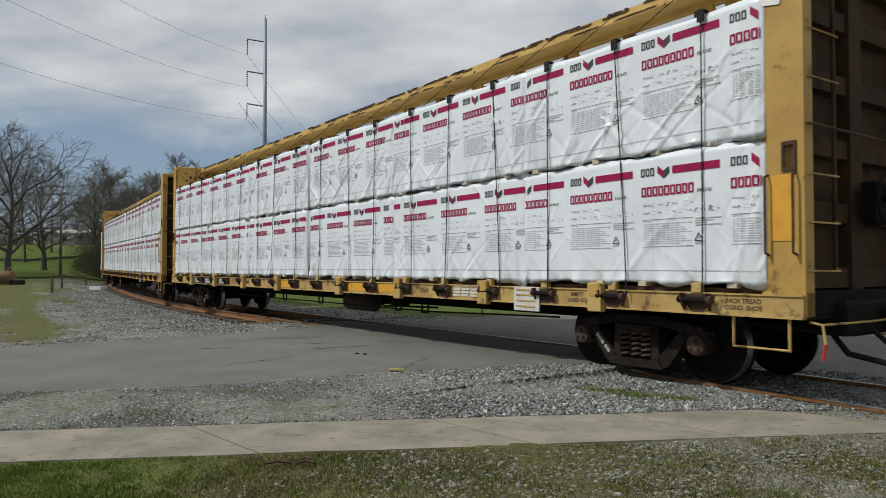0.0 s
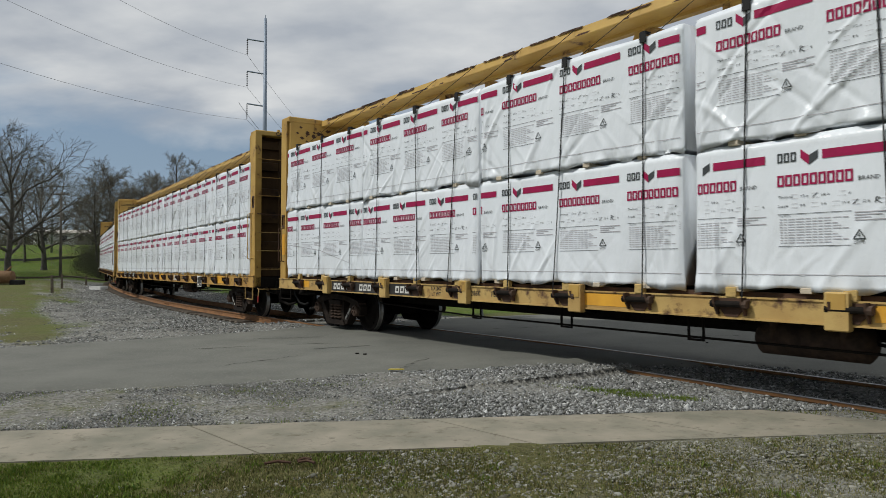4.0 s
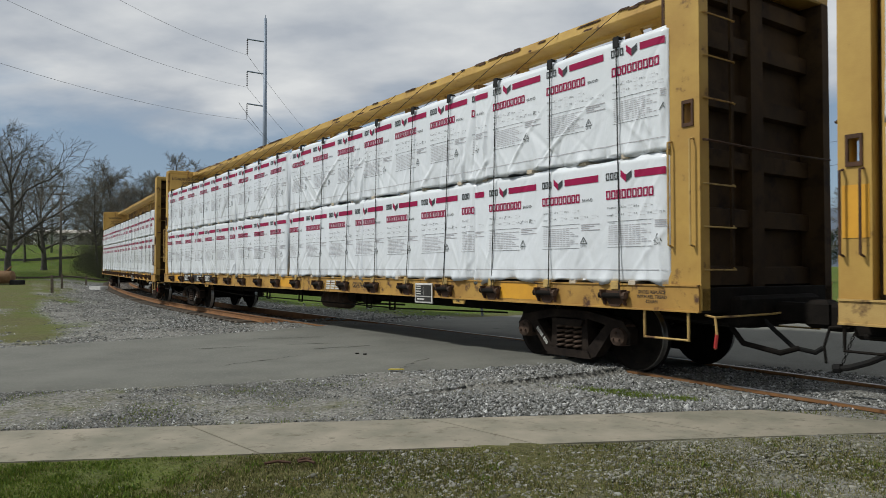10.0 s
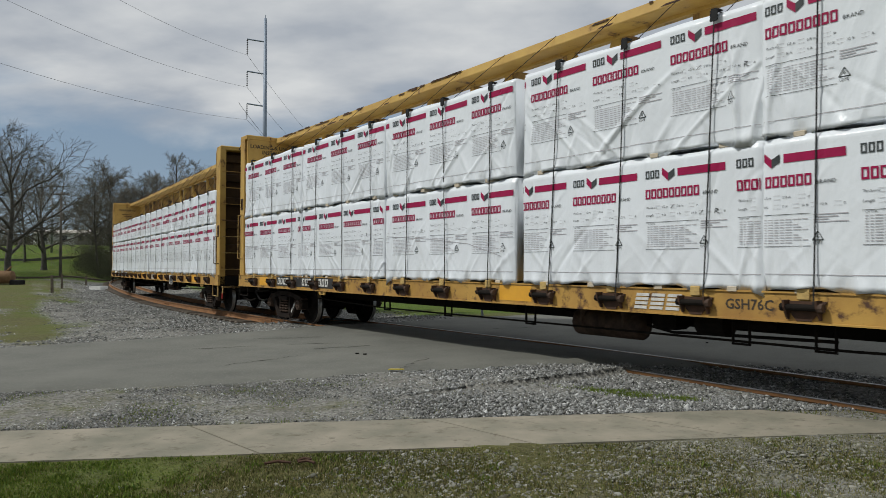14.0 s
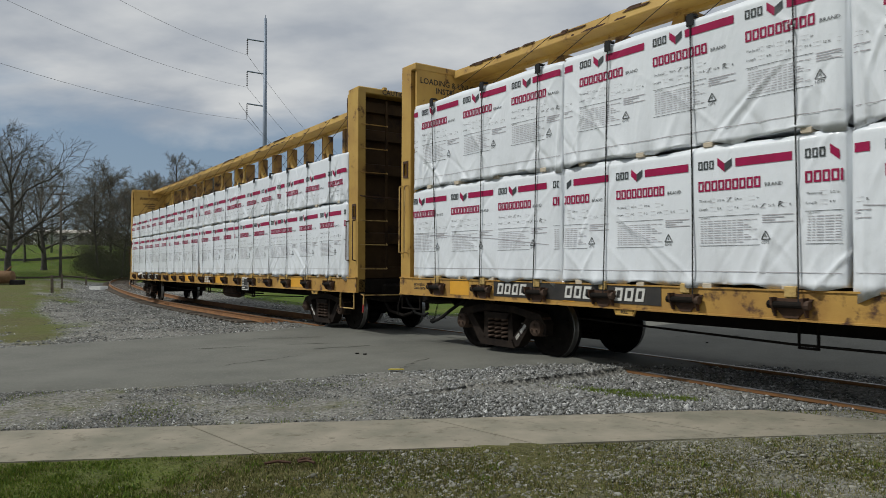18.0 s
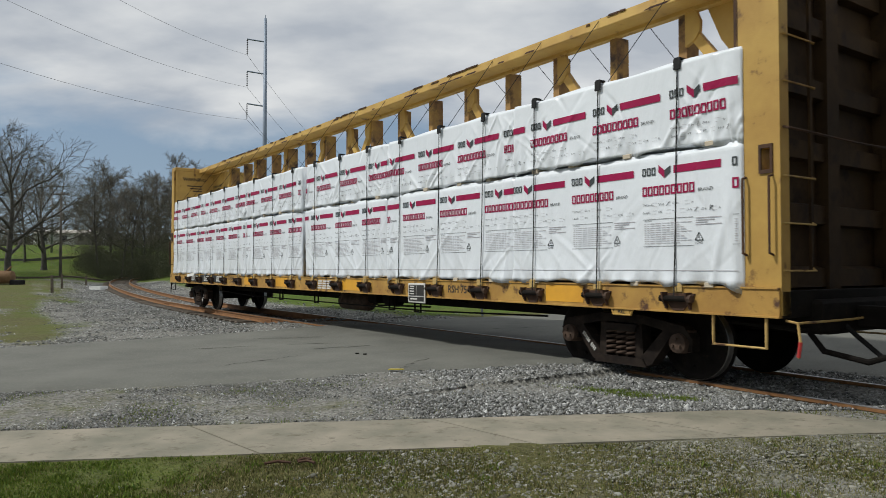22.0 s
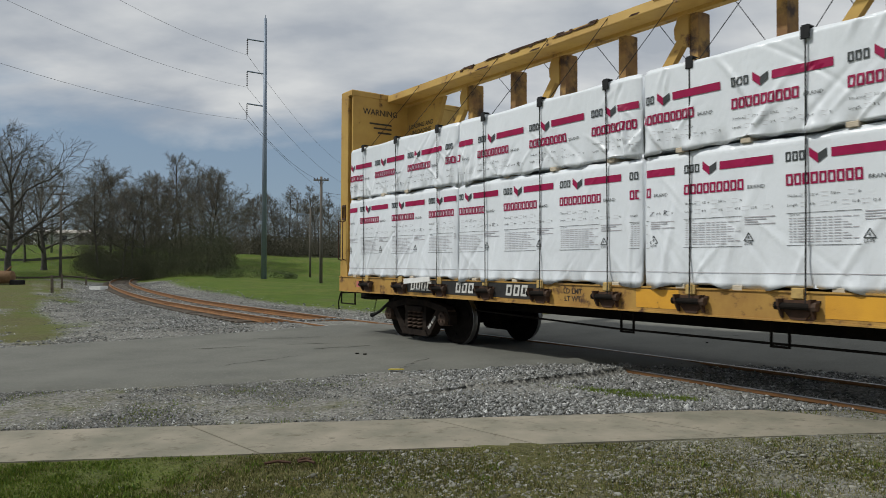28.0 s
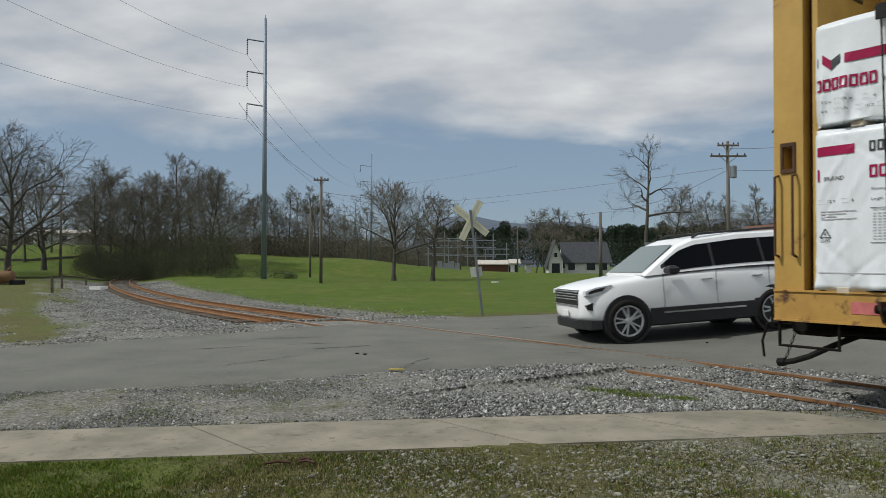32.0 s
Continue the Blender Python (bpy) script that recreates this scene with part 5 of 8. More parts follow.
class Folds:
    """The uneven front of one wrapped load: how far it stands out at (x, z)."""

    def __init__(self, seed, h, gain=1.0):
        r = random.Random(seed)
        self.gain = gain
        self.h, self.seed = h, seed
        self.lines = []
        for k in range(24):
            x0 = r.uniform(-1.8, 1.8)
            lean = r.choice((-1, 1)) * r.uniform(0.3, 1.5)
            length = r.uniform(0.25, 0.8) * h
            z0 = r.choice((0.0, 0.0, 0.0, r.uniform(0, h)))
            self.lines.append((x0, z0, lean, length, r.uniform(0.014, 0.04), r.uniform(-0.015, 0.021)))
        for k in range(18):
            self.lines.append((r.choice((-1, 1)) * r.uniform(1.2, 1.83), r.uniform(0, 0.7) * h, r.choice((-1, 1)) * r.uniform(0.2, 1.1), h * r.uniform(0.15, 0.4), r.uniform(0.010, 0.022), r.uniform(-0.016, 0.020)))
        for k in range(8):
            self.lines.append((r.choice((-1, 1)) * r.uniform(1.45, 1.8), 0.0, r.uniform(-0.25, 0.25), h * r.uniform(0.6, 1.0), r.uniform(0.015, 0.035), r.uniform(-0.012, 0.030)))

    def out(self, x, z):
        x, z = np.asarray(x, float), np.asarray(z, float)
        d = 0.014 * np.sin(x * 1.7 + self.seed) * np.sin(z * 2.1 + 0.7 * self.seed)
        for x0, z0, lean, length, w, amp in self.lines:
            t = (z - z0) / length
            off = (x - x0 - lean * (z - z0) * (0.7 + 0.3 * t))
            k = np.clip(1 - np.abs(t - 0.3) / 0.8, 0, 1)
            d = d + self.gain * amp * k * np.exp(-(off / (w * (1 + t.clip(0, 2)))) ** 2)
        # slack wrap gathers near the bottom
        low = np.exp(-z / 0.09)
        d = d + low * (0.026 * np.sin(x * 9.0 + 3 * self.seed) + 0.018 * np.sin(x * 23.0 + self.seed))
        edge = np.clip((np.abs(x) - 1.70) / 0.13, 0, 1)
        return d - 0.022 * edge ** 2


def load_mesh(seed, h, width=1.2, plain=False, gain=1.0):
    f = Folds(seed, h, gain)
    nx, nz = (8, 4) if plain else (168, 54)
    xs = np.linspace(-LOAD_L / 2, LOAD_L / 2, nx + 1)
    zs = np.linspace(0, h, nz + 1)
    hw = width / 2
    ring = [(-hw, z) for z in zs] + [(-hw + 0.04, h + 0.012)] + [(y, h + 0.012) for y in np.linspace(-hw + 0.2, hw - 0.1, 4)] + [(hw, h), (hw, h / 2), (hw, 0.0), (0, -0.005), (-hw + 0.05, -0.005)]
    n = len(ring)
    g = Geo()
    nfr = nz + 1
    for x in xs:
        o = f.out(np.full(nfr, x), zs) if not plain else np.zeros(nfr)
        hem = 0.025 * math.sin(x * 5.3 + seed) + 0.015 * math.sin(x * 13.1 + 2 * seed)
        droop = 0.10 * (0.5 + 0.5 * math.sin(seed * 2.3 + (1.7 if x > 0 else 0))) * max(0.0, 1 - (LOAD_L / 2 - abs(x)) / 0.55) ** 1.5
        hem -= 0 if plain else droop
        rise = 0.012 * math.sin(x * 4.1 + seed * 1.3) if not plain else 0
        pull = max(0.0, (abs(x) - LOAD_L / 2 + 0.06) / 0.06) * 0.012
        for k, (y, z) in enumerate(ring):
            if k < nfr:
                y = y - float(o[k])
                if k == 0:
                    z = z + hem - 0.02
                if k >= nfr - 1:
                    z, y = z - 0.012 + rise, y + 0.03
                if k == nfr - 2:
                    y += 0.008
            else:
                z += rise if z > h / 2 else 0
            g.v.append((float(x), y + (pull if y < 0 else -pull), z - (pull * 0.5 if z > h / 2 else 0)))
    for i in range(nx):
        for j in range(n):
            k = (j + 1) % n
            g.f.append((i * n + j, (i + 1) * n + j, (i + 1) * n + k, i * n + k))
            g.m.append(0)
    g.f += [tuple(range(n)), tuple(nx * n + n - 1 - i for i in range(n))]
    g.m += [0, 0]
    return g.mesh("wrap", M_WRAP, True), f


def frame_bars(x, z, w, h, t):
    """Four bars round an empty block, in place of a mark."""
    return [(x, x + t, z, z + h), (x + w - t, x + w, z, z + h), (x + t, x + w - t, z + h - t, z + h), (x + t, x + w - t, z, z + t)]


def print_mesh(f, x0, z0, pen, lift, width=1.2):
    """One printed panel on a load's front: plain shapes for the trade marks, bars for the small print."""
    g = Geo()
    kinds = []
    now = ["trade_mark"]
    hw = width / 2
    lim = LOAD_L / 2 - 0.03

    def patch(a, b, c, d, mi, slant=0.0):
        a, b = max(x0 + a, -lim), min(x0 + b, lim)
        if b - a < 0.008:
            return
        c, d = z0 + c, z0 + d
        nx, nz = max(1, round((b - a) / 0.04)), max(1, round((d - c) / 0.05))
        k = len(g.v)
        for i in range(nx + 1):
            for j in range(nz + 1):
                x, z = a + (b - a) * i / nx + slant * (j / nz), c + (d - c) * j / nz
                g.v.append((x, z))
        for i in range(nx):
            for j in range(nz):
                q = k + i * (nz + 1) + j
                g.f.append((q, q + nz + 1, q + nz + 2, q + 1))
                g.m.append(mi)
                kinds.append(now[0])

    # mark: two leaning leaves
    def leaf(pts, mi):
        if min(x0 + q[0] for q in pts) < -lim or max(x0 + q[0] for q in pts) > lim:
            return
        k = len(g.v)
        g.v += [(x0 + a, z0 + b) for a, b in pts]
        g.f.append(tuple(range(k, k + len(pts))))
        g.m.append(mi)
        kinds.append(now[0])

    leaf([(-0.085, 0.074), (-0.085, -0.012), (0.0, -0.087), (0.0, 0.004)], 0)
    leaf([(0.0, 0.004), (0.0, -0.087), (0.085, -0.030), (0.085, 0.050)], 1)
    now[0] = "letter_block"
    for k in range(3):
        for q in frame_bars(-0.32 + 0.0685 * k, -0.043, 0.055, 0.094, 0.0165):
            patch(*q, 1)
    now[0] = "colour_bar"
    patch(0.125, 0.73, -0.042, 0.045, 0)
    now[0] = "letter_block"
    for k in range(9):
        for q in frame_bars(-0.32 + 0.0816 * k, -0.281, 0.070, 0.113, 0.0205):
            patch(*q, 0)
    now[0] = "small_print"

    def words(body, x, z, size, mi=1):
        pts, fs = flat_words(body, size)
        if not pts or x0 + x + min(q[0] for q in pts) < -lim or x0 + x + max(q[0] for q in pts) > lim:
            return
        k = len(g.v)
        g.v += [(x0 + x + a, z0 + z + b) for a, b in pts]
        for fc in fs:
            g.f.append(tuple(k + i for i in fc))
            g.m.append(mi)
            kinds.append(now[0])

    words("BRAND", 0.446, -0.262, 0.058)
    # form lines with tick boxes
    for z, row in ((-0.385, (("Thickness", -0.31), ("1/2 in", -0.09), ("5/8 in", 0.11), ("in", 0.36))), (-0.475, (("Length", -0.31), ("8 ft", -0.09), ("9 ft", 0.11), ("10 ft", 0.30), ("12 ft", 0.48), ("ft", 0.70)))):
        for body, x in row:
            words(body, x, z, 0.038)
        for body, x in row[1:]:
            b = x - 0.09
            for q in ((b, b + 0.07, z + 0.018, z + 0.021), (b, b + 0.07, z - 0.021, z - 0.018), (b, b + 0.003, z - 0.02, z + 0.02), (b + 0.067, b + 0.07, z - 0.02, z + 0.02)):
                patch(*q, 2)
    # pen strokes by hand in the boxes
    for a, b in () if not pen else (((0.03, -0.405), (0.075, -0.36)), ((0.40, -0.495), (0.445, -0.45)), ((0.59, -0.495), (0.60, -0.44)), ((0.60, -0.44), (0.635, -0.452)), ((0.635, -0.452), (0.60, -0.47)), ((0.60, -0.47), (0.645, -0.50))):
        e = Vector((b[0] - a[0], b[1] - a[1])).normalized() * 0.0035
        leaf([(a[0] - e.y, a[1] + e.x), (a[0] + e.y, a[1] - e.x), (b[0] + e.y, b[1] - e.x), (b[0] - e.y, b[1] + e.x)], 1)
    # framed paragraph
    for q in ((-0.316, 0.387, -0.558, -0.553), (-0.316, 0.387, -0.873, -0.868), (-0.316, -0.311, -0.870, -0.555), (0.382, 0.387, -0.870, -0.555)):
        patch(*q, 1)
    words("CAUTION", -0.295, -0.575, 0.024)
    for k in range(10):
        b, end = -0.295, 0.365 - 0.05 * ((k * 7) % 4)
        while b < end:
            w = 0.03 + 0.05 * (((k * 5 + round(b * 100)) * 7) % 5) / 4
            patch(b, min(b + w, end), -0.6095 - 0.0255 * k, -0.6025 - 0.0255 * k, 2)
            b += w + 0.012
    for k in range(4):
        patch(0.415, 0.74 - 0.09 * (k % 3), -0.575 - 0.024 * k, -0.566 - 0.024 * k, 2)
    # recycling triangle
    for a, b in (((0.405, -0.815), (0.456, -0.73)), ((0.456, -0.73), (0.507, -0.815)), ((0.507, -0.815), (0.405, -0.815))):
        e = Vector((b[0] - a[0], b[1] - a[1])).normalized() * 0.0052
        leaf([(a[0] - e.y, a[1] + e.x), (a[0] + e.y, a[1] - e.x), (b[0] + e.y, b[1] - e.x), (b[0] - e.y, b[1] + e.x)], 1)
    words("4", 0.441, -0.783, 0.052)
    words("LDPE", 0.408, -0.845, 0.040)
    if not g.v:
        return {}
    xz = np.array(g.v)
    keep = [i for i, fc in enumerate(g.f) if min(xz[list(fc), 1]) > 0.04]
    y = -hw - f.out(xz[:, 0], xz[:, 1]) - lift
    v = [(float(a), float(c), float(b)) for (a, b), c in zip(xz, y)]
    made = {}
    for nm in ("trade_mark", "colour_bar", "letter_block", "small_print"):
        fs = [i for i in keep if kinds[i] == nm]
        if not fs:
            continue
        used = sorted({q for i in fs for q in g.f[i]})
        back = {q: k for k, q in enumerate(used)}
        me = bpy.data.meshes.new(nm)
        me.from_pydata([v[q] for q in used], [], [tuple(back[q] for q in g.f[i]) for i in fs])
        for m in (M_CRIMSON, M_CHAR, M_GREYPRINT):
            me.materials.append(m)
        me.polygons.foreach_set("material_index", [g.m[i] for i in fs])
        me.update()
        made[nm] = me
    return made


def line_on(f, pts, t, width=1.2):
    """A thin dark line that follows the load's front."""
    g = Geo()
    row = []
    for (a, b), (c, d) in zip(pts, pts[1:]):
        n = max(2, round(abs(c - a) / 0.05))
        row += [(a + (c - a) * i / n, b + (d - b) * i / n) for i in range(n)]
    row.append(pts[-1])
    xz = np.array(row)
    y = -width / 2 - f.out(xz[:, 0], xz[:, 1]) - 0.006
    for i in range(len(row) - 1):
        g.quad([(xz[i, 0], y[i], xz[i, 1] - t), (xz[i + 1, 0], y[i + 1], xz[i + 1, 1] - t), (xz[i + 1, 0], y[i + 1], xz[i + 1, 1] + t), (xz[i, 0], y[i], xz[i, 1] + t)])
    return g.mesh("line", M_GREYPRINT)


TWINE = {(0, 0): ((-11.0, 1.88), (-9.22, 1.72), (-7.76, 1.42)), (1, 0): ((-11.0, 1.91), (-9.76, 1.84), (-8.75, 1.77), (-7.63, 1.66)),
         (1, 2): ((-3.55, 1.94), (-2.24, 1.86), (-1.11, 1.75), (-0.25, 1.54))}


def block_mesh():
    g = Geo()
    g.box(-0.055, 0.055, -0.60, 0.55, -0.055, 0.0, 0, 0.006)
    return g.mesh("dunnage_block", M_WOOD)


ME_BLOCK = block_mesh()
ME_PLAIN = {}
LOADS = []   # (thing, car number, pose on the car)


# where one printed mark sits on each load's front along its car, deck row and upper row
MARKS = (((-8.75, -5.87, -1.63, 2.63, 5.70, 9.88), (-9.32, -5.55, -1.61, 1.95, 5.15, 9.88)),
         ((-9.58, -4.95, -1.87, 1.51, 6.29, 9.33), (-9.28, -5.57, -1.87, 1.85, 5.36, 9.42)),
         ((-9.07, -5.92, -1.61, 2.05, 5.94, 8.97), (-9.73, -5.35, -2.19, 2.28, 5.23, 9.36)))
LOAD_X = (-9.24, -5.55, -1.83, 2.00, 5.65, 9.27)


def build_load(number, k, tier, z0, h, far):
    xc = LOAD_X[k]
    seed = number * 100 + k * 10 + tier * 3 + 1
    top = h < 1.2
    ob = empty("wrapped_load", ("low " if top else "") + "board stack wrapped in creased white printed plastic "+ (" on top" if tier else " on deck"), "wrapped load", "loads on the train")
    if far:
        key = round(h, 2)
        if key not in ME_PLAIN:
            ME_PLAIN[key] = load_mesh(5, h, plain=True)[0]
        part("wrap", ME_PLAIN[key], None, ob, "white plastic wrap")
        pose_on = Matrix.Translation((xc, 0.845, z0)) @ Matrix.Rotation(math.pi, 4, "Z")
    else:
        me, f = load_mesh(seed, h, gain=1.5 if top else 1.25 if tier else 0.75)
        part("wrap", me, None, ob, "creased white plastic wrap")
        r = random.Random(seed * 7)
        off = MARKS[number][tier][k] - xc
        for q in range(-3, 4):
            pm = print_mesh(f, off + 1.178 * q, h - (0.20 if not tier else 0.36 if top else 0.155), (q + seed) % 3 == 0, 0.009 if top else 0.006)
            for nm, me in pm.items():
                q2 = part(nm, me, None, ob, {"trade_mark": "crimson and charcoal mark", "colour_bar": "crimson printed bar", "letter_block": "row of crimson blocks", "small_print": "fine grey print"}[nm])
                if nm in ("letter_block", "small_print"):
                    q2["kind"] = "stuff"
        if not top:
            part("fold_line", line_on(f, [(-1.80, 0.135), (-0.9, 0.13), (0.4, 0.135), (1.80, 0.128)], 0.0035), None, ob, "thin heat-sealed fold line")
        if tier == 0 and (number, k) in TWINE:
            part("twine", line_on(f, [(a - xc, b - z0) for a, b in TWINE[(number, k)]], 0.0045), None, ob, "thin slack dark twine")
        for q in range(4):
            part("dunnage_block", ME_BLOCK, None, ob, "", Matrix.Translation((-1.45 + 0.93 * q + r.uniform(-0.15, 0.15), 0.0, 0.0)))
        pose_on = Matrix.Translation((xc, -0.845 + r.uniform(-0.012, 0.012), z0)) @ Matrix.Rotation(r.uniform(-0.003, 0.003), 4, "Z")
    LOADS.append((ob, number, pose_on))


TOPS = (4.16, 4.16, 3.70)
CARS = [
    build_car(TOPS[0], 7.26, [(4.85, 0.5, "NSH", 0.13), (10.85, 0.9, "INCH TREAD\nCOND. SHOE", 0.07), (8.48, 0.6, "EMPTY\nLOAD ADJ", 0.075), (2.42, 0.8, "", 0), (3.64, 0.7, "", 0), (-4.85, 0.8, "LD LMT\nLT WT", 0.09), (-3.78, 0.5, "286K", 0.11), (-3.32, 0.4, "FBS", 0.11), (-1.21, 0.8, "", 0), (-9.95, 0.3, "", 0)], False, True, True, 3, True),
    build_car(TOPS[1], 5.79, [(3.66, 0.6, "GSH76C", 0.15), (8.48, 0.8, "", 0), (10.85, 0.6, "SHOES REPLACE\nWITH REL TREAD\nCLEAN", 0.055), (-10.85, 0.7, "INCH TREAD\nCOND. SHOE", 0.06), (-9.7, 0.5, "", 0), (0.0, 0.7, "", 0), (-7.27, 0.22, "", 0)], False, False, False, 5),
    build_car(TOPS[2], 4.65, [(6.06, 0.5, "RSH 75", 0.17), (2.42, 0.8, "", 0), (8.48, 0.7, "", 0), (-4.85, 0.6, "LD LMT\nLT WT", 0.10), (-3.5, 0.6, "", 0), (-6.45, 0.22, "", 0), (-1.21, 0.7, "", 0)], True, False, False, 8),
]
digits_panel(CARS[0][0], -8.69, -5.52, ((-8.6, 4), (-7.5, 3), (-6.15, 3)), 0.868, 1.062)
digits_panel(CARS[1][0], -8.83, -5.79, ((-8.75, 4), (-7.35, 3), (-6.5, 3)))
digits_panel(CARS[2][0], -8.88, -5.5, ((-8.77, 4), (-7.44, 3), (-6.2, 3)))


def car_extras():
    # a trade mark of three plain white shapes on two of the sills
    for car, x in ((CARS[1][0], 2.22), (CARS[2][0], 0.90), (CARS[0][0], 5.75)):
        g = Geo()
        for k in range(3):
            for q in range(4):
                a, z = x - 0.05 + 0.225 * k + 0.012 * q, 0.90 + 0.05 * q
                g.prism([(a, z), (a + 0.185, z), (a + 0.193, z + 0.034), (a + 0.008, z + 0.034)], -1.440, -1.434)
        part("sill_mark", g, M_WHITEPAINT, car, "white shapes of a trade mark")
    # paper tag caught on a winch, pink patch by the end step
    g = Geo()
    g.prism([(-8.75, 1.06), (-7.95, 1.12), (-7.95, 1.2), (-8.75, 1.15)], -1.60, -1.585)
    part("paper_tag", g, M_PAPER, CARS[2][0], "loose white paper strip caught on the sill")
    g = Geo()
    g.box(-10.75, -10.45, -1.437, -1.431, 0.95, 1.06)
    part("pink_patch", g, M_PINK, CARS[2][0], "pink stencilled patch")
    g = Geo()
    g.box(11.15, 11.40, -1.412, -1.402, 1.62, 2.28)
    part("yellow_placard", g, M_YELLOW2, CARS[0][0], "bright yellow painted placard")
    g = Geo()
    g.box(-11.46, -11.22, -1.412, -1.402, 1.65, 2.14)
    part("yellow_placard", g, M_YELLOW2, CARS[0][0], "bright yellow painted placard")
    g = Geo()
    g.prism([(10.98, 4.05), (11.27, 4.0), (11.29, 4.07), (11.0, 4.12)], -1.418, -1.412)
    part("paper_scrap", g, M_PAPER, CARS[0][0], "torn white plastic scrap on the post")
    # pull handle under the sill
    for car, x in ((CARS[1][0], 6.85), (CARS[1][0], -6.5), (CARS[2][0], 9.3)):
        g = Geo()
        g.rod([(x, -1.42, 0.86), (x + 0.03, -1.42, 0.78), (x + 0.30, -1.42, 0.78), (x + 0.33, -1.42, 0.86)], 0.014, 6)
        g.box(x + 0.04, x + 0.29, -1.43, -1.41, 0.785, 0.84, 0)
        handle = part("pull_handle", g, M_YELLOW, car, "yellow pull handle")
        lettering("PULL", 0.05, M_BLACKINK, handle, at_near(x + 0.165, -1.434, 0.812))


car_extras()
for number in range(3):
    for far in (False, True):
        for k in range(6):
            build_load(number, k, 0, 1.19, 1.48, far)
            build_load(number, k, 1, 2.73, TOPS[number] - 2.745, far)


# ---- trees and woods ----
def spot(px, depth):
    """A place given by its bearing (tangent times 1275) and its distance along the view."""
    return ((px - 784) / 1275 * depth, depth)


def tree_meshes(seed, h, fork=0.25, lead=0.85, low=62, reach=0.40, gnarl=0.18, limbs=11, subs=6, girth=0.020):
    """A bare tree: tapered trunk, limbs curving upward, and a crown of fine twigs."""
    r = random.Random(seed)
    wood, twig = Geo(), Geo()

    def stem(p, d, length, r0, r1, segs, wander, lift):
        pts = [p]
        for k in range(segs):
            d = (d + Vector((r.gauss(0, wander), r.gauss(0, wander), r.gauss(0, wander * 0.7) + lift))).normalized()
            p = p + d * (length / segs)
            pts.append(p)
        for k in range(segs):
            a, b = r0 + (r1 - r0) * k / segs, r0 + (r1 - r0) * (k + 1) / segs
            if a > 0.03:
                wood.tube(pts[k], pts[k + 1], a, b, 8 if a > 0.12 else 5, 0, False)
            else:
                twig.tube(pts[k], pts[k + 1], a, b, 3, 0, False)
        return pts

    def at(pts, t):
        f = min(t, 0.9999) * (len(pts) - 1)
        i = int(f)
        return pts[i].lerp(pts[i + 1], f - i), (pts[i + 1] - pts[i]).normalized()

    def off(d, ang, turn):
        side = d.orthogonal().normalized()
        side.rotate(Matrix.Rotation(turn, 3, d))
        return (d * math.cos(ang) + side * math.sin(ang)).normalized()

    base = h * girth
    trunk = stem(Vector((0, 0, -0.2)), Vector((0, 0, 1)), h * lead, base, h * 0.004, 9, 0.05 + gnarl * 0.15, 0.12)
    wood.tube((0, 0, -0.3), (0, 0, 0.5), base * 1.45, base * 0.97, 9, 0, False)
    turn = r.uniform(0, 6.28)
    for k in range(limbs):
        u = (k + r.uniform(0.2, 0.8)) / limbs
        t = fork + (1 - fork) * u
        p, d = at(trunk, t / 1.0)
        turn += 2.4 + r.uniform(-0.5, 0.5)
        ang = radians(low + (18 - low) * u ** 1.4 + r.uniform(-9, 9))
        length = h * (reach * (1 - 0.45 * u) * (0.75 + 0.25 * math.sin(math.pi * min(1, u + 0.25)))) * r.uniform(0.8, 1.15)
        rad = base * (0.50 - 0.24 * u)
        limb = stem(p, off(Vector((0, 0, 1)), ang, turn), length, rad, 0.014, 6, gnarl, 0.025)
        for j in range(subs):
            v = 0.22 + 0.78 * (j + r.uniform(0.2, 0.9)) / subs
            p2, d2 = at(limb, v)
            l2 = length * 0.62 * (1.15 - 0.6 * v) * r.uniform(0.75, 1.2)
            sub = stem(p2, off(d2, radians(r.uniform(28, 58)), r.uniform(0, 6.28)), l2, max(rad * 0.42 * (1 - 0.5 * v), 0.017), 0.011, 4, gnarl, 0.02)
            for m in range(5):
                p3, d3 = at(sub, 0.25 + 0.75 * (m + r.random()) / 5)
                l3 = l2 * 0.55 * r.uniform(0.6, 1.15)
                tw = stem(p3, off(d3, radians(r.uniform(25, 60)), r.uniform(0, 6.28)), l3, 0.014, 0.009, 3, gnarl, 0.015)
                for q in range(6):
                    p4, d4 = at(tw, 0.1 + 0.9 * (q + r.random()) / 6)
                    stem(p4, off(d4, radians(r.uniform(25, 60)), r.uniform(0, 6.28)), l3 * 0.5 * r.uniform(0.5, 1.2), 0.009, 0.006, 2, gnarl, 0.02)
    top = max(q[2] for q in twig.v)
    return wood.mesh("trunk", M_BARK, True), twig.mesh("crown", M_TWIG), top


# woodland trees, an open round crown, a gnarled one, a large spreading one
TREES = [tree_meshes(s, 11.0, fk, ld, lo, rc, gn, 13, 7, 0.0115) for s, fk, ld, lo, rc, gn in ((2, 0.24, 0.82, 66, 0.36, 0.12), (5, 0.32, 0.76, 70, 0.38, 0.15), (11, 0.20, 0.84, 60, 0.36, 0.12), (17, 0.36, 0.80, 62, 0.34, 0.14))]
ROUND_TREE = tree_meshes(8, 11.0, 0.36, 0.62, 66, 0.56, 0.12, 15, 8)
GNARLED_TREE = tree_meshes(23, 9.0, 0.40, 0.66, 64, 0.38, 0.30, 11, 6)
SPREADING_TREE = tree_meshes(31, 13.0, 0.20, 0.60, 60, 0.60, 0.17, 12, 8)
TALL_TREE = tree_meshes(41, 16.0, 0.48, 0.88, 72, 0.40, 0.17, 9, 5)


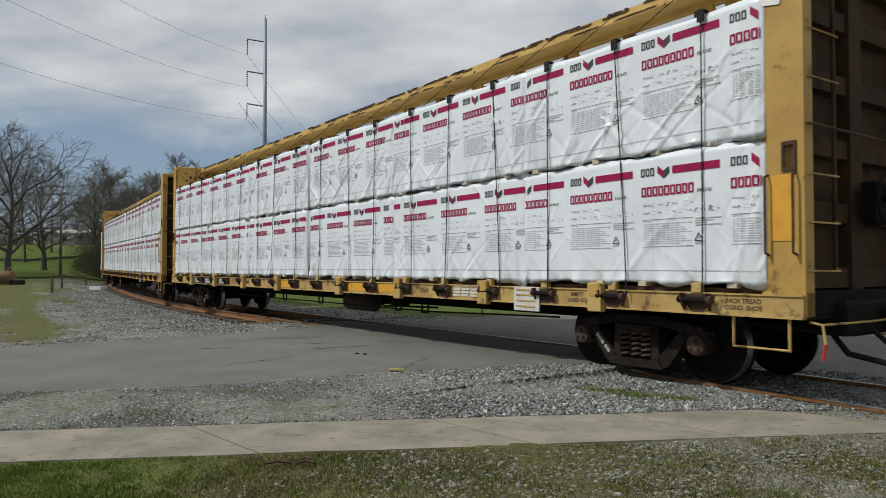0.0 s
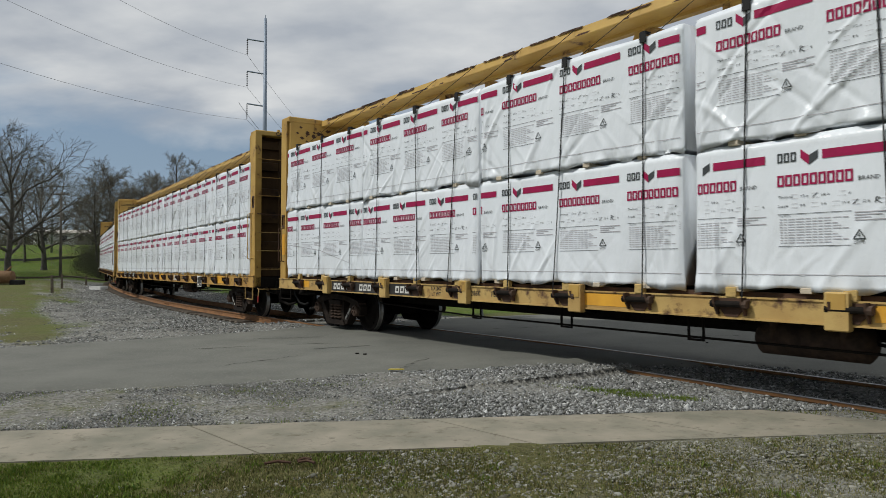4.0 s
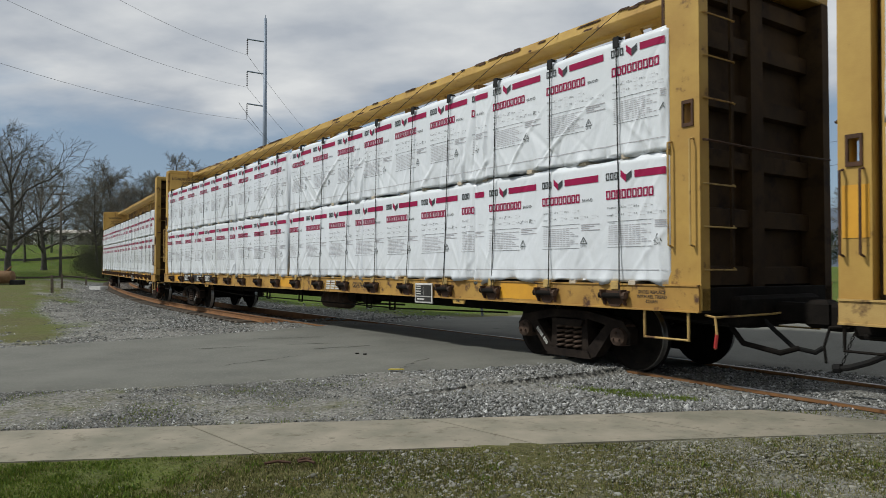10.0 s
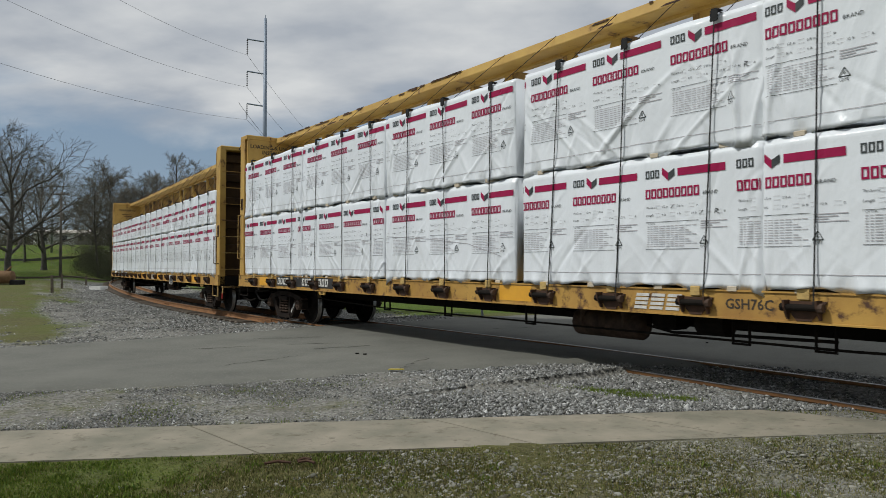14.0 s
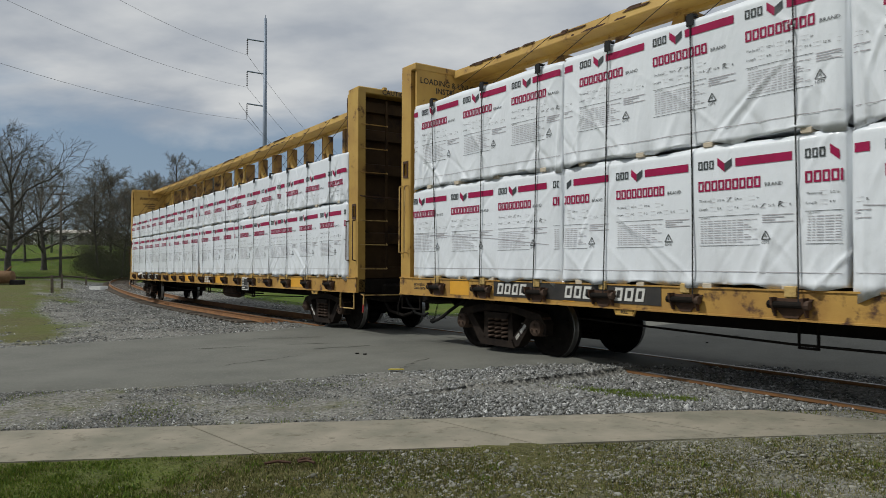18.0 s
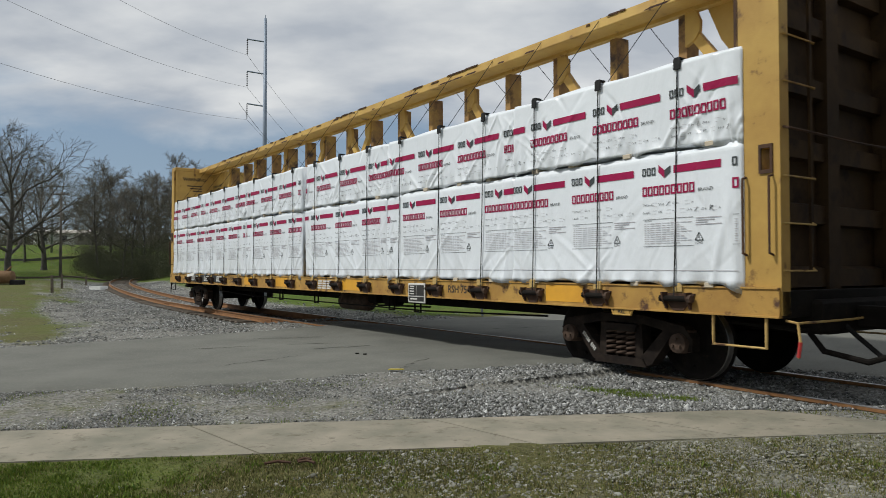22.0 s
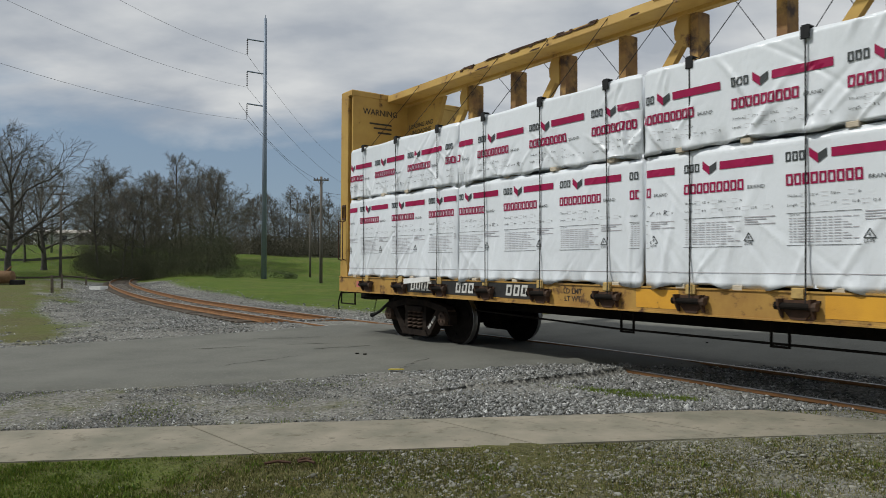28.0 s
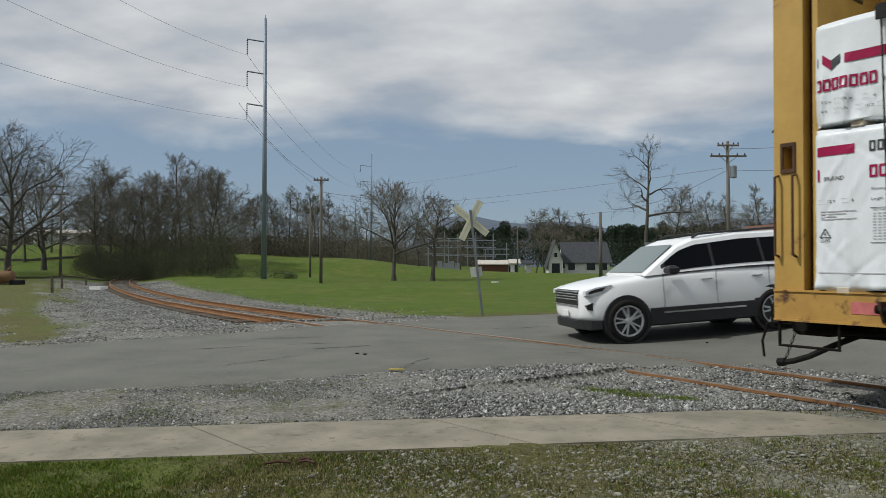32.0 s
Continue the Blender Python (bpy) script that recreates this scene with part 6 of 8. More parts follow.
def plant(kind, px, depth, h, yaw, label, group="bare trees"):
    x, y = spot(px, depth)
    ob = empty("tree", label, "tree", group, m=Matrix.Translation((x, y, gz(x, y))) @ Matrix.Rotation(yaw, 4, "Z"))
    s = h / kind[2]
    for nm, me in zip(("trunk", "crown"), kind):
        part(nm, me, None, ob, "grey-brown bark" if nm == "trunk" else "leafless twigs", Matrix.Diagonal((s, s, s, 1)))
    return ob


def build_trees():
    r = random.Random(77)
    for px, d, h in ((14, 60, 13.6), (78, 76, 12.6), (44, 84, 11.0), (-42, 62, 12.5), (-95, 66, 11.0)):
        plant(SPREADING_TREE if px != 44 else TREES[1], px, d, h, r.uniform(0, 6.28), "large leafless tree on the grassy rise")
    for k in range(17):
        px = 158 + 15 * k + r.uniform(-6, 6)
        d = r.uniform(76, 96)
        h = (12.3 if px < 330 else 11.6) * d / 82 * r.uniform(0.86, 1.06)
        plant(TREES[r.randrange(4)], px, d, h, r.uniform(0, 6.28), "slender leafless tree in a thicket")
    for k in range(14):
        px = 405 + 13.5 * k + r.uniform(-5, 5)
        d = r.uniform(120, 150)
        plant(TREES[r.randrange(4)], px, d, 12.6 * d / 130 * r.uniform(0.8, 1.05), r.uniform(0, 6.28), "leafless tree in the woods behind the rise")
    for k in range(12):
        px = 585 + 17 * k + r.uniform(-8, 8)
        d = r.uniform(160, 190)
        plant(TREES[r.randrange(4)], px, d, r.uniform(11, 14.5), r.uniform(0, 6.28), "far leafless tree beyond the rise")
    plant(ROUND_TREE, 697, 76, 11.6, 0.4, "rounded leafless tree standing on the mown grass")
    plant(GNARLED_TREE, 766, 77, 9.9, 2.1, "gnarled leafless tree standing on the mown grass")
    plant(TALL_TREE, 1145, 84, 17.0, 2.6, "tall forked leafless tree behind the houses")
    for k in range(5):
        px = 942 + 22 * k + r.uniform(-8, 8)
        d = r.uniform(128, 150)
        plant(TREES[r.randrange(4)], px, d, 12.0 * d / 130 * r.uniform(0.85, 1.1), r.uniform(0, 6.28), "leafless tree behind the houses")
    for k in range(6):
        px = 1185 + 34 * k + r.uniform(-8, 8)
        d = r.uniform(88, 110)
        plant(TREES[r.randrange(4)], px, d, 12.3 * d / 100 * r.uniform(0.85, 1.1), r.uniform(0, 6.28), "leafless tree along the far road")
    for k in range(8):
        px = 1440 + 60 * k
        plant(TREES[r.randrange(4)], px, r.uniform(90, 120), r.uniform(10, 13), r.uniform(0, 6.28), "leafless tree along the far road")


build_trees()


def leaf_cloud(name, label, category, material, clumps, seed, size, n):
    """Undergrowth or far foliage: many small leaning leaves about a set of (x, y, z, rx, ry, rz)."""
    r = np.random.RandomState(seed)
    v, f = [], []
    for x, y, z, rx, ry, rz in clumps:
        q = r.normal(size=(n, 3))
        q /= np.linalg.norm(q, axis=1)[:, None]
        q *= r.uniform(0.15, 1.0, size=(n, 1)) ** 0.5
        q = q * (rx, ry, rz) + (x, y, z)
        a = r.normal(size=(n, 3))
        b = np.cross(a, r.normal(size=(n, 3)))
        a *= (size * r.uniform(0.5, 1.2, (n, 1))) / np.linalg.norm(a, axis=1)[:, None]
        b *= (size * 0.45 * r.uniform(0.5, 1.2, (n, 1))) / np.linalg.norm(b, axis=1)[:, None]
        k = len(v)
        v += np.stack([q - a, q + b, q + a, q - b], 1).reshape(-1, 3).tolist()
        f += (np.arange(4 * n).reshape(-1, 4) + k).tolist()
    me = bpy.data.meshes.new(name)
    me.from_pydata(v, [], f)
    me.materials.append(material)
    return tagged(new(name, me), label, category, kind="stuff")


def build_scrub():
    r = random.Random(5)
    cl = []
    for k in range(95):
        px, d = r.uniform(150, 402), r.uniform(70, 88)
        x, y = spot(px, d)
        h = r.uniform(1.4, 4.4) * (1.0 if px > 190 else 0.7)
        cl.append((x, y, gz(x, y) + h * 0.45, 1.7, 1.6, h))
    leaf_cloud("undergrowth", "dense dark undergrowth below the thicket", "undergrowth", M_SCRUB, cl, 3, 0.055, 2600)
    cl = []
    for k in range(70):
        px, d = r.uniform(150, 410), r.uniform(76, 96)
        x, y = spot(px, d)
        cl.append((x, y, gz(x, y) + r.uniform(3.0, 7.5), 1.8, 1.8, r.uniform(1.5, 3.0)))
    leaf_cloud("thicket_buds", "haze of olive-brown buds on the thicket", "foliage", M_BUD, cl, 24, 0.035, 900)
    cl = []
    for k in range(46):
        px, d = r.uniform(395, 600), r.uniform(118, 135)
        x, y = spot(px, d)
        h = r.uniform(1.5, 4.0)
        cl.append((x, y, gz(x, y) + h * 0.4, 2.4, 2.0, h))
    for k in range(14):
        px, d = r.uniform(600, 790), r.uniform(170, 200)
        x, y = spot(px, d)
        h = r.uniform(3.5, 6.5)
        cl.append((x, y, gz(x, y) + h * 0.4, 5.0, 3.0, h))
    for k in range(30):
        px, d = r.uniform(-120, 170), r.uniform(105, 130)
        x, y = spot(px, d)
        h = r.uniform(1.5, 3.5)
        cl.append((x, y, gz(x, y) + h * 0.4, 3.0, 2.4, h))
    for k in range(46):
        px, d = r.uniform(140, 680), r.uniform(150, 175)
        x, y = spot(px, d)
        h = r.uniform(3.5, 6.0)
        cl.append((x, y, gz(x, y) + h * 0.5, 4.5, 3.0, h))
    for k in range(60):
        px, d = r.uniform(560, 830), r.uniform(200, 225)
        x, y = spot(px, d)
        h = r.uniform(4.0, 7.5)
        cl.append((x, y, gz(x, y) + h * 0.5, 6.5, 3.0, h))
    leaf_cloud("far_brush", "grey-brown brush under the far trees", "undergrowth", M_BRUSH, cl, 4, 0.13, 1300)
    cl = []
    for k in range(90):
        px, d = r.uniform(-150, 840), r.uniform(235, 270)
        x, y = spot(px, d)
        h = r.uniform(5.0, 8.5)
        cl.append((x, y, gz(x, y) + h * 0.35, 9.0, 3.0, h))
    leaf_cloud("far_woods", "hazy grey-brown woods far behind", "woods", M_BRUSH, cl, 14, 1.1, 260)
    cl = []
    for px, d, w, h in ((412, 66, 1.2, 0.75), (440, 66, 1.4, 0.8), (470, 67, 1.2, 0.7), (500, 66, 1.0, 0.5), (515, 66, 0.7, 0.35), (395, 66, 0.8, 0.6)):
        x, y = spot(px, d)
        cl.append((x, y, gz(x, y) + h * 0.5, w, 0.8, h))
    leaf_cloud("low_shrubs", "low dark green shrubs by the pole", "shrub", M_BUSH, cl, 8, 0.06, 900)
    cl = []
    for k in range(150):
        px, d = r.uniform(780, 1500), r.uniform(230, 290)
        x, y = spot(px, d)
        h = r.uniform(13, 15.5)
        cl.append((x, y, gz(x, y) + h * 0.45, 4.6, 3.0, h * 0.48))
        cl.append((x, y, gz(x, y) + h * 0.85, 2.0, 1.6, h * 0.17))
    leaf_cloud("pine_wood", "dark green pine wood", "woods", M_PINE, cl, 9, 0.42, 620)


build_scrub()


def build_hills():
    g = Geo()
    n = 60
    for row, (dist, hgt) in enumerate(((2300, 0.0), (2400, 1.0), (2900, 0.2))):
        for k in range(n + 1):
            a = radians(140 - 120 * k / n)
            z = hgt * (150 + 22 * math.sin(k * 0.5 + 1) + 14 * math.sin(k * 1.3)) * float(0.12 + 0.88 * smooth_step(96, 89, math.degrees(a))) if row else -40
            g.v.append((dist * math.cos(a), dist * math.sin(a), z))
    for row in range(2):
        for k in range(n):
            q = row * (n + 1) + k
            g.f.append((q, q + 1, q + n + 2, q + n + 1))
            g.m.append(0)
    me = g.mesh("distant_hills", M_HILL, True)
    tagged(new("backdrop", me), "wooded hills on the horizon with blue haze painted in", "hills", kind="structure")


build_hills()


# ---- poles and wires ----
def pole_root(name, px, depth, label, category="utility pole", lean=0.0):
    x, y = spot(px, depth)
    return empty(name, label, category, "utility poles", m=Matrix.Translation((x, y, gz(x, y))) @ Matrix.Rotation(lean, 4, "Y"))


def transmission_pole(px, depth, h, reach, arms, label):
    root = pole_root("transmission_pole", px, depth, label, "power pole")
    g = Geo()
    g.tube((0, 0, -0.5), (0, 0, h), 0.24 * h / 22, 0.12 * h / 22, 14)
    part("shaft", g, M_STEELPOLE, root, "tapered grey steel shaft", smooth=True)
    tips = []
    for z in arms:
        g = Geo()
        g.rod([(0, 0, z), (-reach * 0.5, 0, z + 0.12), (-reach, 0, z + 0.25)], 0.06, 6)
        part("crossarm", g, M_STEELPOLE, root, "upswept steel arm")
        g = Geo()
        for k in range(8):
            g.lathe([(z + 0.15 - 0.16 * k, 0.03), (z + 0.12 - 0.16 * k, 0.09), (z + 0.09 - 0.16 * k, 0.03)], "z", 8, 0, (-reach, 0, 0))
        g.tube((-reach, 0, z + 0.25), (-reach, 0, z - 1.15), 0.025, 0.025, 5)
        part("insulator", g, M_CERAMIC, root, "dark insulator string")
        m = root.matrix_basis
        tips.append(m @ Vector((-reach, 0, z - 1.15)))
    g = Geo()
    g.tube((0, 0, h), (0, 0, h + 0.3), 0.03, 0.03, 6)
    part("spike", g, M_STEELPOLE, root)
    return tips


def wood_pole(px, depth, h, label, arms=(), lamp=False, can=False, material=None, r=0.14):
    root = pole_root("utility_pole", px, depth, label)
    g = Geo()
    g.tube((0, 0, -0.4), (0, 0, h), r, r * 0.72, 10)
    part("shaft", g, material or M_POLE, root, "weathered pole shaft", smooth=True)
    for z, w in arms:
        g = Geo()
        g.box(-w, w, -0.14, -0.04, z - 0.06, z + 0.06, 0, 0.01)
        g.tube((-w * 0.5, -0.09, z), (0, -0.09, z - 0.5), 0.02, 0.02, 5)
        g.tube((w * 0.5, -0.09, z), (0, -0.09, z - 0.5), 0.02, 0.02, 5)
        arm = part("crossarm", g, M_POLE, root, "timber crossarm")
        for x in (-0.92, -0.5, 0.5, 0.92):
            g = Geo()
            g.lathe([(z + 0.06, 0.03), (z + 0.12, 0.05), (z + 0.17, 0.05), (z + 0.21, 0.025)], "z", 8, 0, (x * w, -0.09, 0))
            part("insulator", g, M_CERAMIC, arm)
    if lamp:
        g = Geo()
        g.rod([(0, 0, h * 0.86), (-0.5, 0, h * 0.90), (-1.0, 0, h * 0.90)], 0.03, 6)
        g.box(-1.35, -0.85, -0.1, 0.1, h * 0.88, h * 0.915, 0, 0.02)
        part("street_light", g, M_STEELPOLE, root, "small street light arm")
    if can:
        g = Geo()
        g.lathe([(h - 2.6, 0.05), (h - 2.55, 0.22), (h - 1.75, 0.22), (h - 1.7, 0.08)], "z", 14, 0, (0.34, -0.1, 0))
        part("transformer", g, M_GALV, root, "grey transformer can")
    return root


def wire(a, b, sag, r=0.016):
    a, b = Vector(a), Vector(b)
    g = Geo()
    pts = []
    for k in range(17):
        t = k / 16
        q = a.lerp(b, t)
        q.z -= sag * 4 * t * (1 - t)
        pts.append(q)
    g.rod(pts, r, 4)
    tagged(part("overhead_wire", g, M_WIRE), "thin dark overhead power wire", "wire", "overhead wires")


def sight(px, py, depth):
    """A place by bearing, height above the level line and distance."""
    return Vector(((px - 784) / 1275 * depth, depth, CAM_H + (476 - py) / 1275 * depth))


def build_poles():
    base, base2 = gz(*spot(467, 62)), gz(*spot(657, 150))
    t1 = transmission_pole(467, 62, 23.05 - base, 1.56, (21.0 - base, 18.19 - base, 15.37 - base), "tall grey steel transmission pole with three arms")
    t2 = transmission_pole(657, 150, 25.1 - base2, 2.3, (22.7 - base2, 19.4 - base2, 16.4 - base2), "distant grey steel transmission pole")
    for a, b in zip(t1, t2):
        wire(a, b, 2.2, 0.012)
    for a, b, s in zip(t1, (sight(60, -90, 42), sight(-80, -45, 38), sight(-260, 22, 34)), (0.6, 0.7, 0.8)):
        wire(a, b, s, 0.010)
    wood_pole(568, 60, 8.9, "timber utility pole with one crossarm on the grass", ((8.6, 0.62),))
    wood_pole(549, 75, 7.3, "slim timber pole with a street light", lamp=True, r=0.11)
    wood_pole(629, 190, 16.5, "distant slim steel pole", material=M_STEELPOLE, r=0.16)
    wood_pole(107, 66, 7.8, "timber utility pole on the grassy rise", ((7.6, 0.7),))
    wood_pole(91, 92, 8.8, "pale distant utility pole", ((8.5, 0.8),), material=M_GALV)
    wood_pole(1063, 74, 5.2 + 1.6, "plain grey timber pole by the houses", r=0.2)
    wood_pole(1290, 50, 10.2, "timber power pole with two crossarms and a transformer", ((9.9, 0.75), (9.15, 1.25)), can=True)
    wood_pole(916, 112, 7.2, "dark timber pole by the shed", ((7.0, 0.9),), r=0.13)
    wood_pole(815, 104, 5.6, "short dark pole by the fence", r=0.12)
    wire(sight(1290, 296, 50), sight(640, 363, 110), 0.6, 0.012)
    wire(sight(915, 294, 90), sight(640, 330, 150), 0.5, 0.010)
    wire(sight(1290, 262, 50), sight(1700, 200, 42), 0.6, 0.014)
    wire(sight(1290, 300, 50), sight(1063, 376, 74), 0.7, 0.014)
    wire(sight(1290, 300, 50), sight(1700, 240, 42), 0.7, 0.014)
    wire(sight(568, 320, 60), sight(420, 180, 48), 0.8, 0.012)
    wire(sight(568, 340, 60), sight(900, 355, 120), 0.8, 0.018)
    wire(sight(568, 345, 60), sight(280, 400, 70), 0.8, 0.012)
    wire(sight(1063, 376, 74), sight(740, 405, 120), 0.5, 0.016)


build_poles()


# ---- signs, posts, log ----
def build_crossbuck():
    x, y = 1.13, 20.6
    root = empty("crossbuck_sign", "leaning railroad crossbuck seen from its bare back", "sign", m=Matrix.Translation((x, y, gz(x, y))) @ Matrix.Rotation(radians(-6.5), 4, "Y"))
    g = Geo()
    g.box(-0.03, 0.03, -0.02, 0.02, -0.3, 3.05)
    g.box(-0.04, -0.025, -0.045, -0.025, -0.3, 3.05)
    part("post", g, M_GALV, root, "grey steel channel post")
    for k, ang in enumerate((58, 134)):
        g = Geo()
        g.box(-0.62, 0.62, 0.03 + 0.012 * k, 0.038 + 0.012 * k, -0.098, 0.098, 0, 0.003)
        blade = part("blade", g, M_SIGNBACK, root, "pale sign blade", Matrix.Translation((-0.02, 0, 2.75)) @ Matrix.Rotation(-radians(ang), 4, "Y"))
        for z in (-0.062, 0.062):
            g = Geo()
            g.box(-0.60, 0.60, 0.024 + 0.002 * k, 0.0285 + 0.002 * k, z - 0.026, z + 0.026)
            part("stripe", g, M_SIGNEDGE, blade, "pale yellowish reflective strip")
    g = Geo()
    g.box(-0.20, 0.13, 0.03, 0.05, 1.12, 1.40, 0, 0.004)
    part("small_plate", g, M_SIGNBACK, root, "small pale plate")


def build_yield():
    x, y = spot(1158, 36)
    root = empty("yield_sign", "triangular road sign seen from its grey back", "sign", m=Matrix.Translation((x, y, gz(x, y))))
    g = Geo()
    g.box(-0.03, 0.03, -0.02, 0.02, -0.3, 2.75)
    part("post", g, M_GALV, root, "grey steel post")
    g = Geo()
    g.prism([(-0.45, 2.72), (0.45, 2.72), (0.48, 2.66), (0.04, 1.92), (-0.04, 1.92), (-0.48, 2.66)], 0.022, 0.03)
    part("plate", g, M_GALV, root, "bare aluminium triangle")


def build_small_things():
    r = random.Random(3)
    for px, d, h, w in ((93, 40, 0.98, 0.055), (110, 47, 0.95, 0.05), (153, 56, 0.75, 0.05)):
        x, y = spot(px, d)
        root = empty("marker_post", "short dark timber marker post in the grass", "post", "marker posts", m=Matrix.Translation((x, y, gz(x, y))) @ Matrix.Rotation(r.uniform(-0.04, 0.04), 4, "Y"))
        g = Geo()
        g.box(-w, w, -w, w, -0.3, h, 0, 0.012)
        part("stake", g, M_TIE, root)
    # felled log with a dark end and a rest
    x, y = spot(2, 50)
    root = empty("felled_log", "sawn brown log lying in the grass", "log", m=Matrix.Translation((x, y, gz(x, y) + 0.52)) @ Matrix.Rotation(0.12, 4, "Z"))
    g = Geo()
    prof = [(-2.2, 0.46), (-1.2, 0.50), (-0.2, 0.47), (0.75, 0.45), (0.80, 0.40)]
    g.lathe(prof, "x", 18)
    part("bark", g, M_LOG, root, smooth=True)
    g = Geo()
    g.tube((0.4, -0.1, 0.38), (0.75, -0.15, 0.75), 0.09, 0.05, 8)
    part("stub", g, M_LOG, root, "broken branch stub")
    x, y = spot(30, 50)
    root = empty("tyre_block", "dark block at the end of the log", "block", m=Matrix.Translation((x, y, gz(x, y))))
    g = Geo()
    g.box(-0.32, 0.42, -0.3, 0.3, -0.1, 0.34, 0, 0.06)
    part("body", g, M_RUBBER, root)
    # pale slab at the turn of the track
    x, y, _ = off_line(49, 1.7)
    root = empty("concrete_lump", "pale broken concrete lump beside the rails", "rubble", m=Matrix.Translation((x, y, gz(x, y))))
    g = Geo()
    g.prism([(-0.5, -0.25), (0.3, -0.35), (0.65, 0.0), (0.4, 0.35), (-0.3, 0.3)], -0.1, 0.24, axis="z")
    part("lump", g, M_PAPER, root)
    # litter on the far grass
    x, y = spot(876, 58)
    root = empty("litter", "crumpled pale litter on the grass", "litter", m=Matrix.Translation((x, y, gz(x, y))))
    g = Geo()
    g.prism([(-0.3, -0.1), (0.1, -0.15), (0.3, 0.1), (-0.1, 0.15)], 0.0, 0.09, axis="z")
    part("scrap", g, M_PAPER, root)
    # stick and clods by the footpath
    for x, y, l, a in ((-1.15, 5.05, 0.09, 0.2), (-0.95, 5.06, 0.06, -0.1), (-0.98, 5.13, 0.05, 0.4)):
        root = empty("stick", "short dark stick lying by the footpath", "stick", "sticks", m=Matrix.Translation((x, y, gz(x, y) + 0.03)) @ Matrix.Rotation(a, 4, "Z"))
        g = Geo()
        g.rod([(-l, 0, 0), (0, 0.01, 0.008), (l, -0.01, 0)], 0.011, 6)
        part("wood", g, M_RUST, root)
    for x, y in ((-1.33, 11.2), (-1.2, 11.1), (4.6, 12.6)):
        root = empty("road_debris", "small dark lump lying on the asphalt", "debris", "debris", m=Matrix.Translation((x, y, road_z(x, y))))
        g = Geo()
        g.prism([(-0.026, -0.015), (0.015, -0.02), (0.03, 0.01), (-0.01, 0.02)], 0.0, 0.018, axis="z")
        part("lump", g, M_DARK, root)


def build_lanes():
    for nm, pts, w, lift, mt, label in (("lane", ((-260, 80), (-60, 84), (60, 86), (140, 90)), 1.5, 0.05, M_ASPHALT, "narrow grey lane across the rise"),
                                    ("path_edge", ((-300, 56), (-60, 60), (80, 64), (205, 72)), 0.28, 0.16, M_TIE, "low dark timber edging across the grass")):
        g = Geo()
        row = []
        for a, b in zip(pts, pts[1:]):
            for k in range(10):
                t = k / 10
                row.append(spot(a[0] + (b[0] - a[0]) * t, a[1] + (b[1] - a[1]) * t))
        row.append(spot(*pts[-1]))
        for a, b in zip(row, row[1:]):
            za, zb = gz(*a), gz(*b)
            k = len(g.v)
            g.v += [(q[0], q[1] + s * w, z + h) for q, z in ((a, za), (b, zb)) for s, h in ((-1, -0.3), (-1, lift), (1, lift), (1, -0.3))]
            g.f += [(k, k + 4, k + 5, k + 1), (k + 1, k + 5, k + 6, k + 2), (k + 2, k + 6, k + 7, k + 3)]
            g.m += [0, 0, 0]
        tagged(part(nm, g, mt), label, "lane", kind="structure")


build_lanes()
build_crossbuck()
build_yield()
build_small_things()


# ---- buildings and substation ----
def house(px, depth, w, d, wall_h, roof_h, yaw, label, wall, roof, ridge_x=True, windows=()):
    x, y = spot(px, depth)
    root = empty("house", label, "house", "houses", m=Matrix.Translation((x, y, gz(x, y) - 0.1)) @ Matrix.Rotation(yaw, 4, "Z"))
    g = Geo()
    if ridge_x:
        g.prism([(-d / 2, 0), (d / 2, 0), (d / 2, wall_h), (0, wall_h + roof_h), (-d / 2, wall_h)], -w / 2, w / 2, axis="x")
    else:
        g.prism([(-w / 2, 0), (w / 2, 0), (w / 2, wall_h), (0, wall_h + roof_h), (-w / 2, wall_h)], -d / 2, d / 2, axis="y")
    part("wall", g, wall, root, "house walls with gables")
    for s in (-1, 1):
        g = Geo()
        e = 0.35
        if ridge_x:
            k = roof_h / (d / 2)
            g.prism([(s * (d / 2 + e), wall_h - e * k), (0, wall_h + roof_h), (0, wall_h + roof_h + 0.14), (s * (d / 2 + e), wall_h - e * k + 0.14)], -w / 2 - e, w / 2 + e, axis="x")
        else:
            k = roof_h / (w / 2)
            g.prism([(s * (w / 2 + e), wall_h - e * k), (0, wall_h + roof_h), (0, wall_h + roof_h + 0.14), (s * (w / 2 + e), wall_h - e * k + 0.14)], -d / 2 - e, d / 2 + e, axis="y")
        part("roof", g, roof, root, "roof slope")
    for wx, wz, ww, wh, dark in windows:
        g = Geo()
        g.box(wx - ww / 2 - 0.08, wx + ww / 2 + 0.08, -d / 2 - 0.04, -d / 2 + 0.02, wz - 0.08, wz + wh + 0.08)
        win = part("window", g, M_SIDING, root, "window surround")
        g = Geo()
        g.box(wx - ww / 2, wx + ww / 2, -d / 2 - 0.06, -d / 2 - 0.042, wz, wz + wh)
        part("pane", g, M_WINDOW, win)
    return root


